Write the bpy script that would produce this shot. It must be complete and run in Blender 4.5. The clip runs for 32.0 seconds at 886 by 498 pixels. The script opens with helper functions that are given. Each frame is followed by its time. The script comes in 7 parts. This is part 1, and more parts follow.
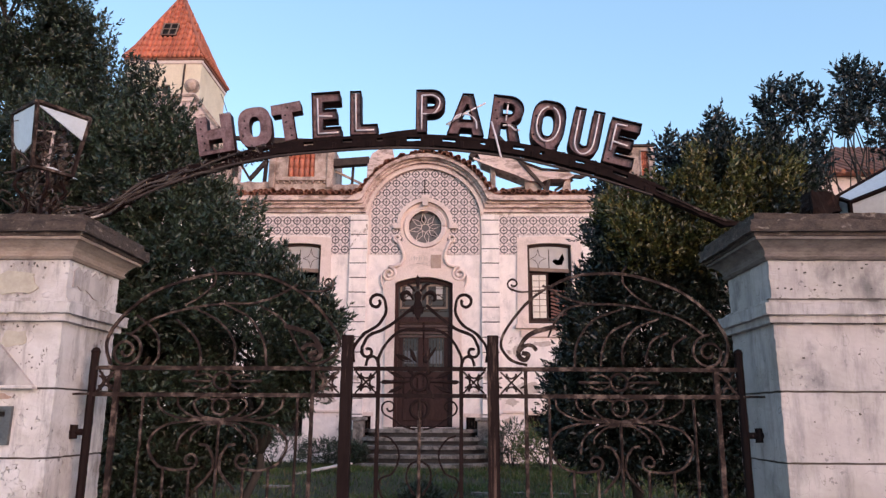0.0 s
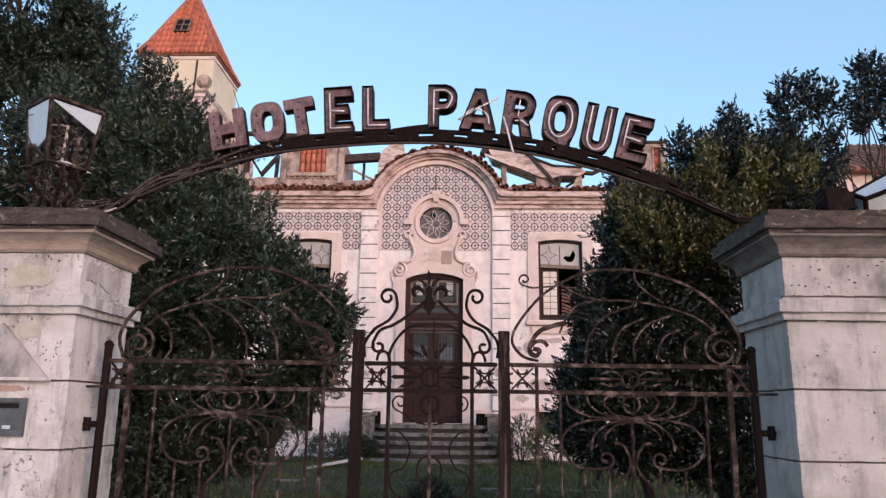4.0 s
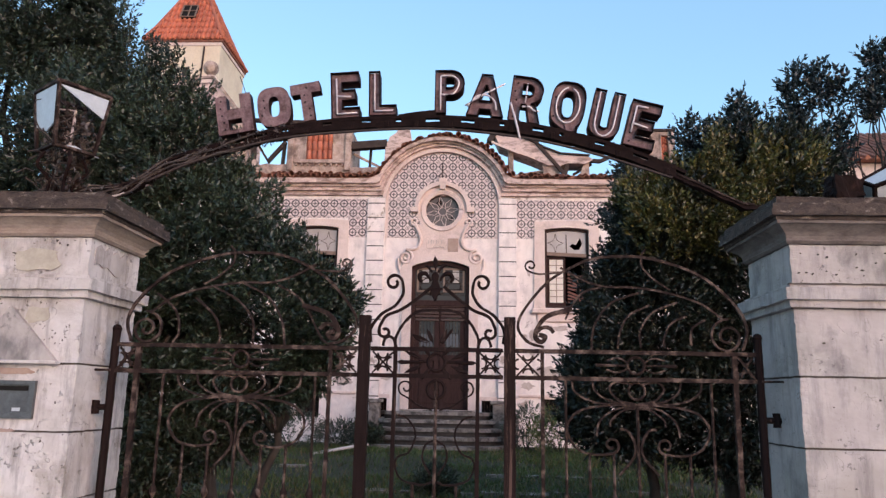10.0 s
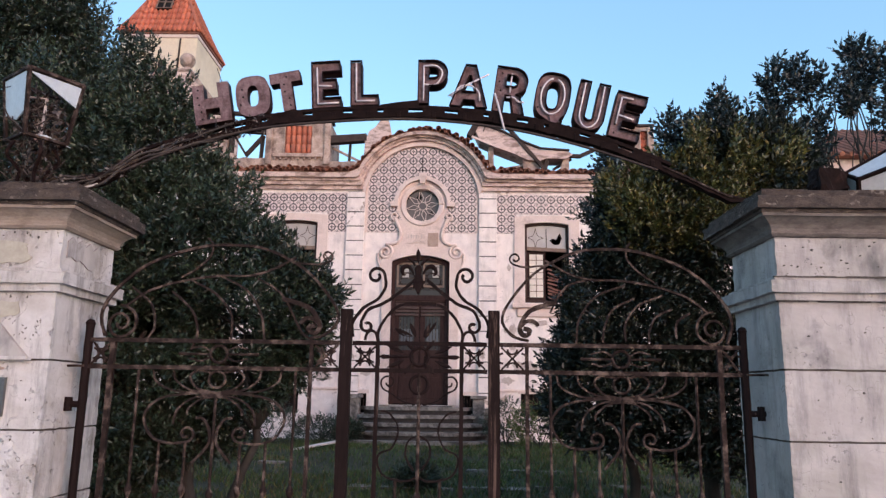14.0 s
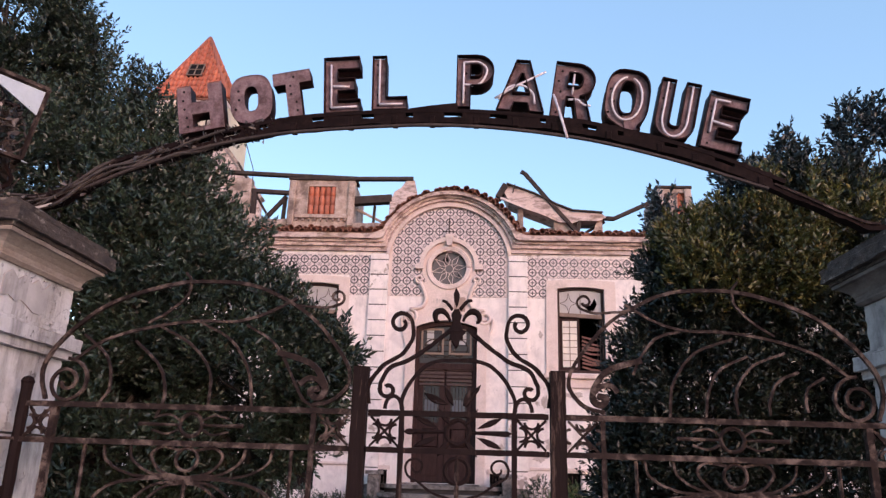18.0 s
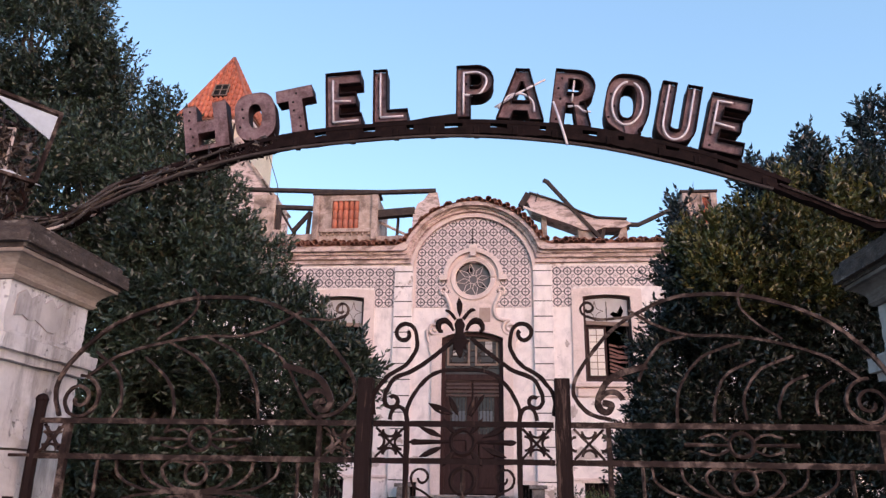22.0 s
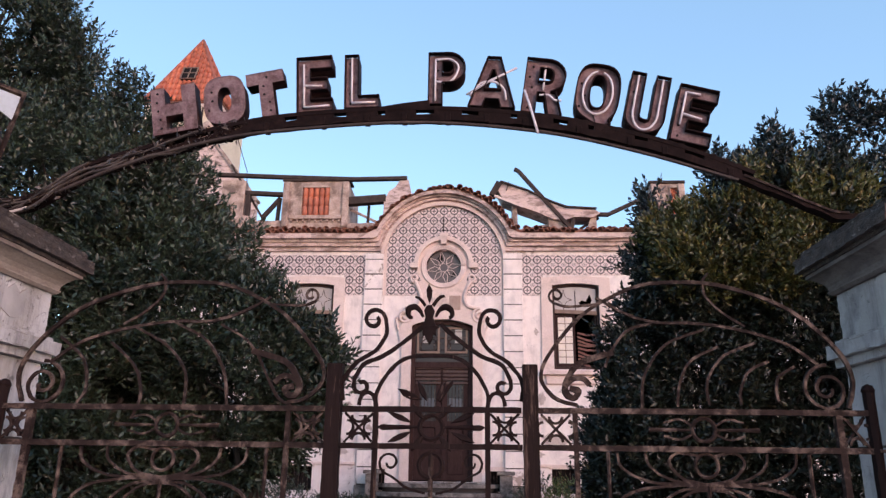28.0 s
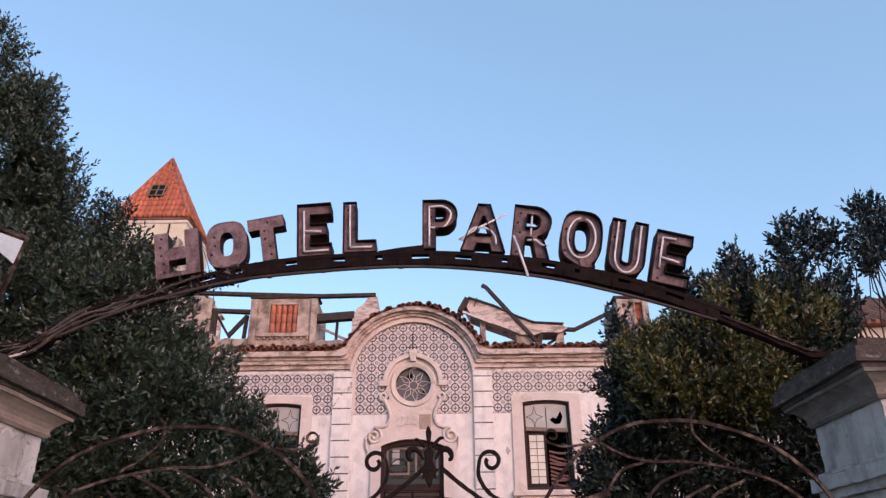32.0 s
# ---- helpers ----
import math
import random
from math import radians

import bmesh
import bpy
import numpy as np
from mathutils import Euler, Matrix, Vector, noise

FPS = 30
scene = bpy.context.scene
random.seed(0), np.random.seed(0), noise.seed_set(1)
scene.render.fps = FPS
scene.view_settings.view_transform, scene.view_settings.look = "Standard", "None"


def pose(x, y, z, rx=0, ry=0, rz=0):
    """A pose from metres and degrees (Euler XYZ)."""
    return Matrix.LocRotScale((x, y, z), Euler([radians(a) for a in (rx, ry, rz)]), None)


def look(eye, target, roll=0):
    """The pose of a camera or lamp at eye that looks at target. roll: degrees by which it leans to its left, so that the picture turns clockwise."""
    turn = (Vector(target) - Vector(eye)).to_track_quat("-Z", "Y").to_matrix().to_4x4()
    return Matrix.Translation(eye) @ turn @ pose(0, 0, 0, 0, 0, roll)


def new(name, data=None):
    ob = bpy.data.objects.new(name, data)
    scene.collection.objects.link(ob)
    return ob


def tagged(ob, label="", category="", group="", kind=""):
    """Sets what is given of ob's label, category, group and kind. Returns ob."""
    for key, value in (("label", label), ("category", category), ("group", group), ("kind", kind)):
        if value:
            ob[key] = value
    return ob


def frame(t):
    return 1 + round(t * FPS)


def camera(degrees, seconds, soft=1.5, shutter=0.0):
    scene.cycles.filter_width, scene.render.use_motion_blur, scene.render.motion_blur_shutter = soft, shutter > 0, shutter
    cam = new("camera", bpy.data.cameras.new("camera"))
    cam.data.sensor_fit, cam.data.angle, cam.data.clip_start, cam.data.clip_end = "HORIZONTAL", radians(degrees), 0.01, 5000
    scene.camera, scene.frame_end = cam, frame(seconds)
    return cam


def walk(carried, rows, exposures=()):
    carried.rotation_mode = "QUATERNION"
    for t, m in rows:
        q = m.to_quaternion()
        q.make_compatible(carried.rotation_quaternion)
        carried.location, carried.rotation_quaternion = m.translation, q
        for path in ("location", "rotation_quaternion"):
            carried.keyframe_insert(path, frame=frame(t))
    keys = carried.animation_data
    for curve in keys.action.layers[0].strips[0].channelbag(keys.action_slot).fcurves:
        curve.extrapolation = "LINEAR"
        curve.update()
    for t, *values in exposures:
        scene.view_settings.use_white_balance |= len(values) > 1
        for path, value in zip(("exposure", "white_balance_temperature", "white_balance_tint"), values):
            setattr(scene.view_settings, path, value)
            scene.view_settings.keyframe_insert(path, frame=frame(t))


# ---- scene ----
cam = camera(62.62, 32.0, soft=1.4)
PATH = [
    (0, 0.343, -3.830, 1.516, 1.16, 12.96, -0.30),
    (0.5, 0.343, -3.825, 1.517, 1.49, 13.13, -0.21),
    (1, 0.339, -3.834, 1.519, 1.57, 13.25, -0.27),
    (1.5, 0.336, -3.838, 1.519, 1.95, 12.90, -0.63),
    (2, 0.336, -3.845, 1.518, 1.89, 13.25, -0.56),
    (2.5, 0.344, -3.835, 1.516, 1.99, 13.11, -0.28),
    (3, 0.345, -3.825, 1.513, 2.16, 12.86, -0.14),
    (3.5, 0.338, -3.825, 1.511, 1.97, 12.65, -0.64),
    (5.5, 0.339, -3.828, 1.512, 1.86, 12.73, -0.82),
    (6, 0.343, -3.825, 1.511, 1.90, 12.63, -0.63),
    (6.5, 0.342, -3.823, 1.509, 2.02, 12.35, -0.48),
    (7, 0.338, -3.831, 1.507, 2.10, 11.90, -0.67),
    (7.5, 0.335, -3.836, 1.508, 1.76, 12.04, -0.62),
    (8, 0.339, -3.835, 1.505, 1.95, 12.26, -0.82),
    (8.5, 0.338, -3.830, 1.504, 2.21, 12.17, -0.71),
    (9, 0.339, -3.824, 1.505, 2.44, 12.30, -0.68),
    (9.5, 0.339, -3.819, 1.502, 2.24, 11.67, -0.94),
    (10, 0.338, -3.826, 1.500, 2.34, 11.71, -1.10),
    (10.5, 0.339, -3.828, 1.503, 2.37, 11.88, -0.98),
    (11, 0.340, -3.825, 1.503, 2.52, 11.93, -0.71),
    (11.5, 0.341, -3.818, 1.500, 2.67, 11.44, -0.87),
    (12, 0.337, -3.820, 1.501, 2.67, 11.18, -0.66),
    (12.5, 0.333, -3.828, 1.500, 2.46, 11.35, -0.81),
    (13, 0.337, -3.829, 1.500, 2.35, 11.50, -0.75),
    (13.5, 0.338, -3.822, 1.497, 1.65, 11.13, -0.80),
    (15.5, 0.184, -3.282, 1.540, -0.93, 14.31, -0.48),
    (16, 0.235, -3.108, 1.558, 0.38, 15.60, -0.81),
    (16.5, 0.217, -2.993, 1.557, 2.89, 16.42, -1.41),
    (17, 0.143, -2.910, 1.555, 2.29, 17.55, 0.30),
    (17.5, 0.137, -2.865, 1.553, 3.88, 16.85, 0.08),
    (18, 0.213, -2.851, 1.554, 2.42, 16.86, -1.70),
    (18.5, 0.279, -2.845, 1.552, 3.30, 17.79, -1.38),
    (19, 0.306, -2.832, 1.551, 3.75, 17.47, -0.97),
    (19.5, 0.315, -2.832, 1.552, 4.12, 17.63, -0.74),
    (20, 0.321, -2.838, 1.550, 4.23, 17.69, -0.67),
    (20.5, 0.323, -2.849, 1.550, 4.69, 17.66, -0.83),
    (21, 0.323, -2.850, 1.549, 4.73, 17.64, -0.90),
    (21.5, 0.321, -2.847, 1.548, 4.80, 17.71, -0.90),
    (22, 0.320, -2.853, 1.548, 4.98, 17.69, -0.89),
    (22.5, 0.318, -2.860, 1.548, 5.06, 17.84, -1.14),
    (23, 0.319, -2.863, 1.548, 5.22, 18.04, -0.66),
    (23.5, 0.322, -2.865, 1.547, 4.89, 17.81, -0.59),
    (24, 0.319, -2.865, 1.546, 5.20, 17.74, -0.76),
    (24.5, 0.318, -2.862, 1.547, 5.03, 17.85, -0.82),
    (25, 0.323, -2.865, 1.547, 4.41, 17.72, -0.82),
    (25.5, 0.324, -2.865, 1.544, 4.56, 16.89, -0.87),
    (26, 0.320, -2.862, 1.546, 3.49, 16.79, -1.05),
    (26.5, 0.319, -2.860, 1.544, 2.14, 16.70, -1.13),
    (28.5, 0.323, -2.860, 1.539, 2.73, 16.92, -0.64),
    (29, 0.323, -2.862, 1.543, 2.72, 17.14, -0.69),
    (29.5, 0.323, -2.864, 1.542, 2.61, 17.25, -0.66),
    (30, 0.326, -2.868, 1.544, 2.72, 17.79, -0.55),
    (30.5, 0.328, -2.872, 1.549, 2.54, 18.81, -0.43),
    (31, 0.314, -2.897, 1.562, 2.54, 21.61, -0.45),
    (31.5, 0.253, -2.945, 1.596, 0.98, 24.44, 0.47),
    (32, 0.184, -3.035, 1.615, 0.08, 25.53, 0.71),
]
EXPOSURES = ((0.0, 1.41, 7100, 18), (1.5, 1.41, 7400, 20), (3.5, 1.38, 7100, 16), (6.0, 1.39, 6880, 14), (8.0, 1.39, 6980, 14), (13.5, 1.38, 6700, 11), (16.0, 1.40, 6900, 16), (19.0, 1.42, 7040, 24), (22.0, 1.42, 6940, 20), (29.0, 1.40, 6920, 20), (30.5, 1.40, 6920, 20), (32.0, 1.28, 7060, 22))
walk(cam, [(t, pose(x, y, z, 90 + pitch, roll, yaw)) for t, x, y, z, yaw, pitch, roll in PATH], EXPOSURES)

# ---- daylight: low sun behind the camera, clear evening sky ----
SUN_ELEV, SUN_AZ = 13.0, 146.0          # azimuth of the sun, degrees clockwise from +y
world = bpy.data.worlds.new("evening_sky")
scene.world = world
world.use_nodes = True
wn = world.node_tree
wn.nodes.clear()
w_out = wn.nodes.new("ShaderNodeOutputWorld")
w_bg = wn.nodes.new("ShaderNodeBackground")
w_sky = wn.nodes.new("ShaderNodeTexSky")
w_sky.sky_type = "NISHITA"
w_sky.sun_disc = False
w_sky.sun_elevation = radians(SUN_ELEV)
w_sky.sun_rotation = radians(SUN_AZ)
w_sky.air_density = 1.0
w_sky.dust_density = 0.6
w_sky.ozone_density = 1.5
w_bg.inputs["Strength"].default_value = 0.15
w_tint = wn.nodes.new("ShaderNodeVectorMath")
w_tint.operation = "MULTIPLY"
w_tint.inputs[1].default_value = (0.885, 1.045, 1.12)
wn.links.new(w_sky.outputs["Color"], w_tint.inputs[0])
w_veil = wn.nodes.new("ShaderNodeMix")          # thin even evening haze over the whole sky
w_veil.data_type = "RGBA"
w_veil.inputs[0].default_value = 0.42
w_veil.inputs[7].default_value = (0.85, 1.66, 2.44, 1.0)
wn.links.new(w_tint.outputs[0], w_veil.inputs[6])
wn.links.new(w_veil.outputs[2], w_bg.inputs["Color"])
wn.links.new(w_bg.outputs["Background"], w_out.inputs["Surface"])
sun_data = bpy.data.lights.new("sun", "SUN")
sun_data.energy = 0.88
sun_data.angle = radians(40.0)
sun_data.color = (1.0, 0.61, 0.60)
sun = new("sun", sun_data)
_a, _e = radians(SUN_AZ), radians(SUN_ELEV)
_to = Vector((math.sin(_a) * math.cos(_e), math.cos(_a) * math.cos(_e), math.sin(_e)))
sun.matrix_world = look(_to * 60, (0, 0, 0))

# ---- building helpers ----
def part(name, bm, material, parent=None, label="", smooth=False):
    """Links a bmesh as one mesh object, under a thing or a part."""
    me = bpy.data.meshes.new(name)
    if isinstance(bm, bmesh.types.BMesh):
        if material.name in ("rusty_worn_iron", "black_painted_iron"):
            for v in bm.verts:
                v.co += noise.noise_vector(v.co * 38.0) * 0.0024
        bmesh.ops.recalc_face_normals(bm, faces=bm.faces)
        bm.to_mesh(me)
        bm.free()
    else:
        me.from_pydata(*bm)
    me.materials.append(material)
    if smooth:
        me.shade_smooth()
    ob = new(name, me)
    if parent is not None:
        ob.parent = parent
        ob.matrix_parent_inverse = parent.matrix_basis.inverted()
    if label:
        tagged(ob, label)
    return ob


def thing(name, at, label, category, group="", kind=""):
    """An Empty at the base of a thing, which parents its parts."""
    ob = new(name)
    ob.empty_display_size = 0.1
    ob.matrix_basis = Matrix.Translation(at)
    return tagged(ob, label, category, group, kind)


def bm_new():
    return bmesh.new()


def box(bm, x0, x1, y0, y1, z0, z1, bevel=0.0, wob=0.0):
    """A box between two corners, with bevelled and slightly uneven edges."""
    m = Matrix.LocRotScale(((x0 + x1) / 2, (y0 + y1) / 2, (z0 + z1) / 2), None, (abs(x1 - x0), abs(y1 - y0), abs(z1 - z0)))
    got = bmesh.ops.create_cube(bm, size=1.0, matrix=m)
    vs = got["verts"]
    if wob:
        for v in vs:
            v.co += noise.noise_vector(v.co * 3.1) * wob
    if bevel:
        es = list({e for v in vs for e in v.link_edges})
        bmesh.ops.bevel(bm, geom=es, offset=bevel, segments=2, affect="EDGES", profile=0.5)
    return bm


def prism(bm, pts, y0, y1):
    """Extrudes an outline in x, z along y."""
    a = [bm.verts.new((x, y0, z)) for x, z in pts]
    b = [bm.verts.new((x, y1, z)) for x, z in pts]
    n = len(pts)
    bm.faces.new(a)
    bm.faces.new(b[::-1])
    for i in range(n):
        bm.faces.new((a[i], b[i], b[(i + 1) % n], a[(i + 1) % n]))
    return bm


def rod(bm, pts, r, sides=6, flat=None):
    """Sweeps a round bar (or, with flat=(w, h), a flat bar) along points; r may be a list."""
    pts = [Vector(p) for p in pts]
    n = len(pts)
    rings = []
    for i, p in enumerate(pts):
        d = (pts[min(i + 1, n - 1)] - pts[max(i - 1, 0)])
        d = d.normalized() if d.length > 1e-9 else Vector((0, 0, 1))
        side = Vector((0, 1, 0))
        if abs(d.dot(side)) > 0.9:
            side = Vector((1, 0, 0))
        u = (side - d * side.dot(d)).normalized()
        w = d.cross(u)
        if flat:
            hw, hh = flat[0] / 2, flat[1] / 2
            ring = [p + u * hw + w * hh, p - u * hw + w * hh, p - u * hw - w * hh, p + u * hw - w * hh]
        else:
            rr = r[i] if isinstance(r, (list, tuple)) else r
            ring = [p + (u * math.cos(2 * math.pi * k / sides) + w * math.sin(2 * math.pi * k / sides)) * rr for k in range(sides)]
        rings.append([bm.verts.new(q) for q in ring])
    m = len(rings[0])
    for a, b in zip(rings, rings[1:]):
        for k in range(m):
            bm.faces.new((a[k], a[(k + 1) % m], b[(k + 1) % m], b[k]))
    bm.faces.new(rings[0][::-1])
    bm.faces.new(rings[-1])
    return bm


def lathe(bm, profile, at=(0, 0, 0), sides=16, axis="z"):
    """Turns a profile of (radius, height) round an axis through at."""
    rings = []
    at = Vector(at)
    for r, h in profile:
        ring = []
        for k in range(sides):
            c, s = math.cos(2 * math.pi * k / sides) * r, math.sin(2 * math.pi * k / sides) * r
            ring.append(bm.verts.new(at + (Vector((c, s, h)) if axis == "z" else Vector((c, h, s)))))
        rings.append(ring)
    for a, b in zip(rings, rings[1:]):
        for k in range(sides):
            bm.faces.new((a[k], a[(k + 1) % sides], b[(k + 1) % sides], b[k]))
    bm.faces.new(rings[0][::-1])
    bm.faces.new(rings[-1])
    return bm


def straight(a, b, step=0.03):
    """Points along a straight line, close enough for an uneven bar."""
    a, b = Vector(a), Vector(b)
    n = max(1, int((b - a).length / step))
    return [a + (b - a) * (k / n) for k in range(n + 1)]


def arc(cx, cz, r, a0, a1, n=16, y=0.0, rz=None):
    """Points on an arc in the x, z plane; angles in degrees from +x."""
    rz = r if rz is None else rz
    return [(cx + r * math.cos(radians(a0 + (a1 - a0) * i / n)), y, cz + rz * math.sin(radians(a0 + (a1 - a0) * i / n))) for i in range(n + 1)]


def spiral(cx, cz, r0, r1, a0, a1, n=22, y=0.0):
    out = []
    for i in range(n + 1):
        f = i / n
        r, a = r0 + (r1 - r0) * f, radians(a0 + (a1 - a0) * f)
        out.append((cx + r * math.cos(a), y, cz + r * math.sin(a)))
    return out


def spline(pts, n=8, y=None):
    """A smooth curve through points (Catmull-Rom); points are (x, z) when y is given."""
    P = [Vector((p[0], y, p[1])) if y is not None else Vector(p) for p in pts]
    P = [P[0] * 2 - P[1]] + P + [P[-1] * 2 - P[-2]]
    out = []
    for i in range(1, len(P) - 2):
        a, b, c, d = P[i - 1:i + 3]
        for k in range(n):
            t = k / n
            out.append(0.5 * ((2 * b) + (c - a) * t + (2 * a - 5 * b + 4 * c - d) * t * t + (3 * b - a - 3 * c + d) * t ** 3))
    out.append(P[-2])
    return out


def band(bm, outer, inner, y0, y1):
    """A strip between two (x, z) lines of equal length, extruded along y."""
    n = len(outer)
    q = [[bm.verts.new((x, y, z)) for x, z in line] for line in (outer, inner) for y in (y0, y1)]
    of, ob_, nf, nb = q[0], q[1], q[2], q[3]
    for i in range(n - 1):
        bm.faces.new((of[i], of[i + 1], nf[i + 1], nf[i]))
        bm.faces.new((ob_[i], nb[i], nb[i + 1], ob_[i + 1]))
        bm.faces.new((of[i], ob_[i], ob_[i + 1], of[i + 1]))
        bm.faces.new((nf[i], nf[i + 1], nb[i + 1], nb[i]))
    for i in (0, n - 1):
        f = (of[i], nf[i], nb[i], ob_[i])
        bm.faces.new(f)
    return bm


def flat_shape(outlines, depth, bevel=0.0):
    """A bmesh of filled outlines (x, z; the first is outside, the rest holes), depth thick towards -y, front at y = 0."""
    cu = bpy.data.curves.new("outline", "CURVE")
    cu.dimensions = "2D"
    cu.fill_mode = "BOTH"
    cu.extrude = depth / 2 - bevel
    cu.bevel_depth = bevel
    cu.bevel_resolution = 1
    cu.offset = -bevel
    for line in outlines:
        s = cu.splines.new("POLY")
        s.points.add(len(line) - 1)
        s.use_cyclic_u = True
        for p, (x, z) in zip(s.points, line):
            p.co = (x, z, 0, 1)
    ob = bpy.data.objects.new("outline", cu)
    me = bpy.data.meshes.new_from_object(ob)
    bm = bmesh.new()
    bm.from_mesh(me)
    bpy.data.objects.remove(ob)
    bpy.data.curves.remove(cu)
    bpy.data.meshes.remove(me)
    bmesh.ops.remove_doubles(bm, verts=bm.verts, dist=1e-5)
    bm.transform(Matrix(((1, 0, 0, 0), (0, 0, -1, depth / 2), (0, 1, 0, 0), (0, 0, 0, 1))))
    return bm

# ---- materials ----
def nodes_of(name):
    m = bpy.data.materials.new(name)
    m.use_nodes = True
    nt = m.node_tree
    return m, nt, nt.nodes["Principled BSDF"]


def tex_noise(nt, vec, scale, detail=6.0, rough=0.6, distort=0.0):
    n = nt.nodes.new("ShaderNodeTexNoise")
    n.inputs["Scale"].default_value = scale
    n.inputs["Detail"].default_value = detail
    n.inputs["Roughness"].default_value = rough
    n.inputs["Distortion"].default_value = distort
    nt.links.new(vec, n.inputs["Vector"])
    return n.outputs["Fac"]


def ramp(nt, fac, lo, hi, a=(0, 0, 0, 1), b=(1, 1, 1, 1)):
    r = nt.nodes.new("ShaderNodeValToRGB")
    r.color_ramp.elements[0].position, r.color_ramp.elements[1].position = lo, hi
    r.color_ramp.elements[0].color, r.color_ramp.elements[1].color = a, b
    nt.links.new(fac, r.inputs["Fac"])
    return r.outputs["Color"]


def mix(nt, fac, a, b, mode="MIX"):
    n = nt.nodes.new("ShaderNodeMix")
    n.data_type, n.blend_type = "RGBA", mode
    for sock, v in ((n.inputs[0], fac), (n.inputs[6], a), (n.inputs[7], b)):
        if isinstance(v, (int, float)):
            sock.default_value = v
        elif isinstance(v, tuple):
            sock.default_value = (*v[:3], 1)
        else:
            nt.links.new(v, sock)
    return n.outputs[2]


def math_node(nt, op, a, b=None):
    n = nt.nodes.new("ShaderNodeMath")
    n.operation = op
    for sock, v in zip(n.inputs, (a, b)):
        if v is None:
            continue
        if isinstance(v, (int, float)):
            sock.default_value = v
        else:
            nt.links.new(v, sock)
    return n.outputs[0]


def coords(nt, stretch=(1, 1, 1)):
    t = nt.nodes.new("ShaderNodeTexCoord")
    mp = nt.nodes.new("ShaderNodeMapping")
    mp.inputs["Scale"].default_value = stretch
    nt.links.new(t.outputs["Object"], mp.inputs["Vector"])
    return mp.outputs["Vector"]


def bump(nt, bsdf, height, strength, distance):
    b = nt.nodes.new("ShaderNodeBump")
    b.inputs["Strength"].default_value = strength
    b.inputs["Distance"].default_value = distance
    nt.links.new(height, b.inputs["Height"])
    nt.links.new(b.outputs["Normal"], bsdf.inputs["Normal"])


def surface(name, base, vary, stain, fine=60.0, mid=6.0, big=1.2, amount=0.5, cover=(0.52, 0.72), rough=0.85, relief=0.3, dist=0.004, metal=0.0, stretch=(1, 1, 1), random=0.0, spec=0.4, grain=0.35):
    """Two tones of grain at a fine and a middle size, and stains of a third tone in larger patches."""
    m, nt, b = nodes_of(name)
    v = coords(nt, stretch)
    f, d, s = tex_noise(nt, v, fine), tex_noise(nt, v, mid, 8, 0.65), tex_noise(nt, v, big, 9, 0.7, 0.4)
    col = mix(nt, ramp(nt, d, 0.35, 0.68), base, vary)
    col = mix(nt, math_node(nt, "MULTIPLY", ramp(nt, f, 0.4, 0.75), grain), col, stain)
    col = mix(nt, math_node(nt, "MULTIPLY", ramp(nt, s, *cover), amount), col, stain)
    if random:
        i = nt.nodes.new("ShaderNodeObjectInfo")
        k = math_node(nt, "ADD", math_node(nt, "MULTIPLY", i.outputs["Random"], 2 * random), 1 - random)
        n = nt.nodes.new("ShaderNodeVectorMath")
        n.operation = "SCALE"
        nt.links.new(col, n.inputs[0])
        nt.links.new(k, n.inputs["Scale"])
        col = n.outputs[0]
    nt.links.new(col, b.inputs["Base Color"])
    b.inputs["Roughness"].default_value = rough
    b.inputs["Metallic"].default_value = metal
    b.inputs["Specular IOR Level"].default_value = spec
    h = math_node(nt, "ADD", math_node(nt, "MULTIPLY", f, 0.4), d)
    bump(nt, b, h, relief, dist)
    return m


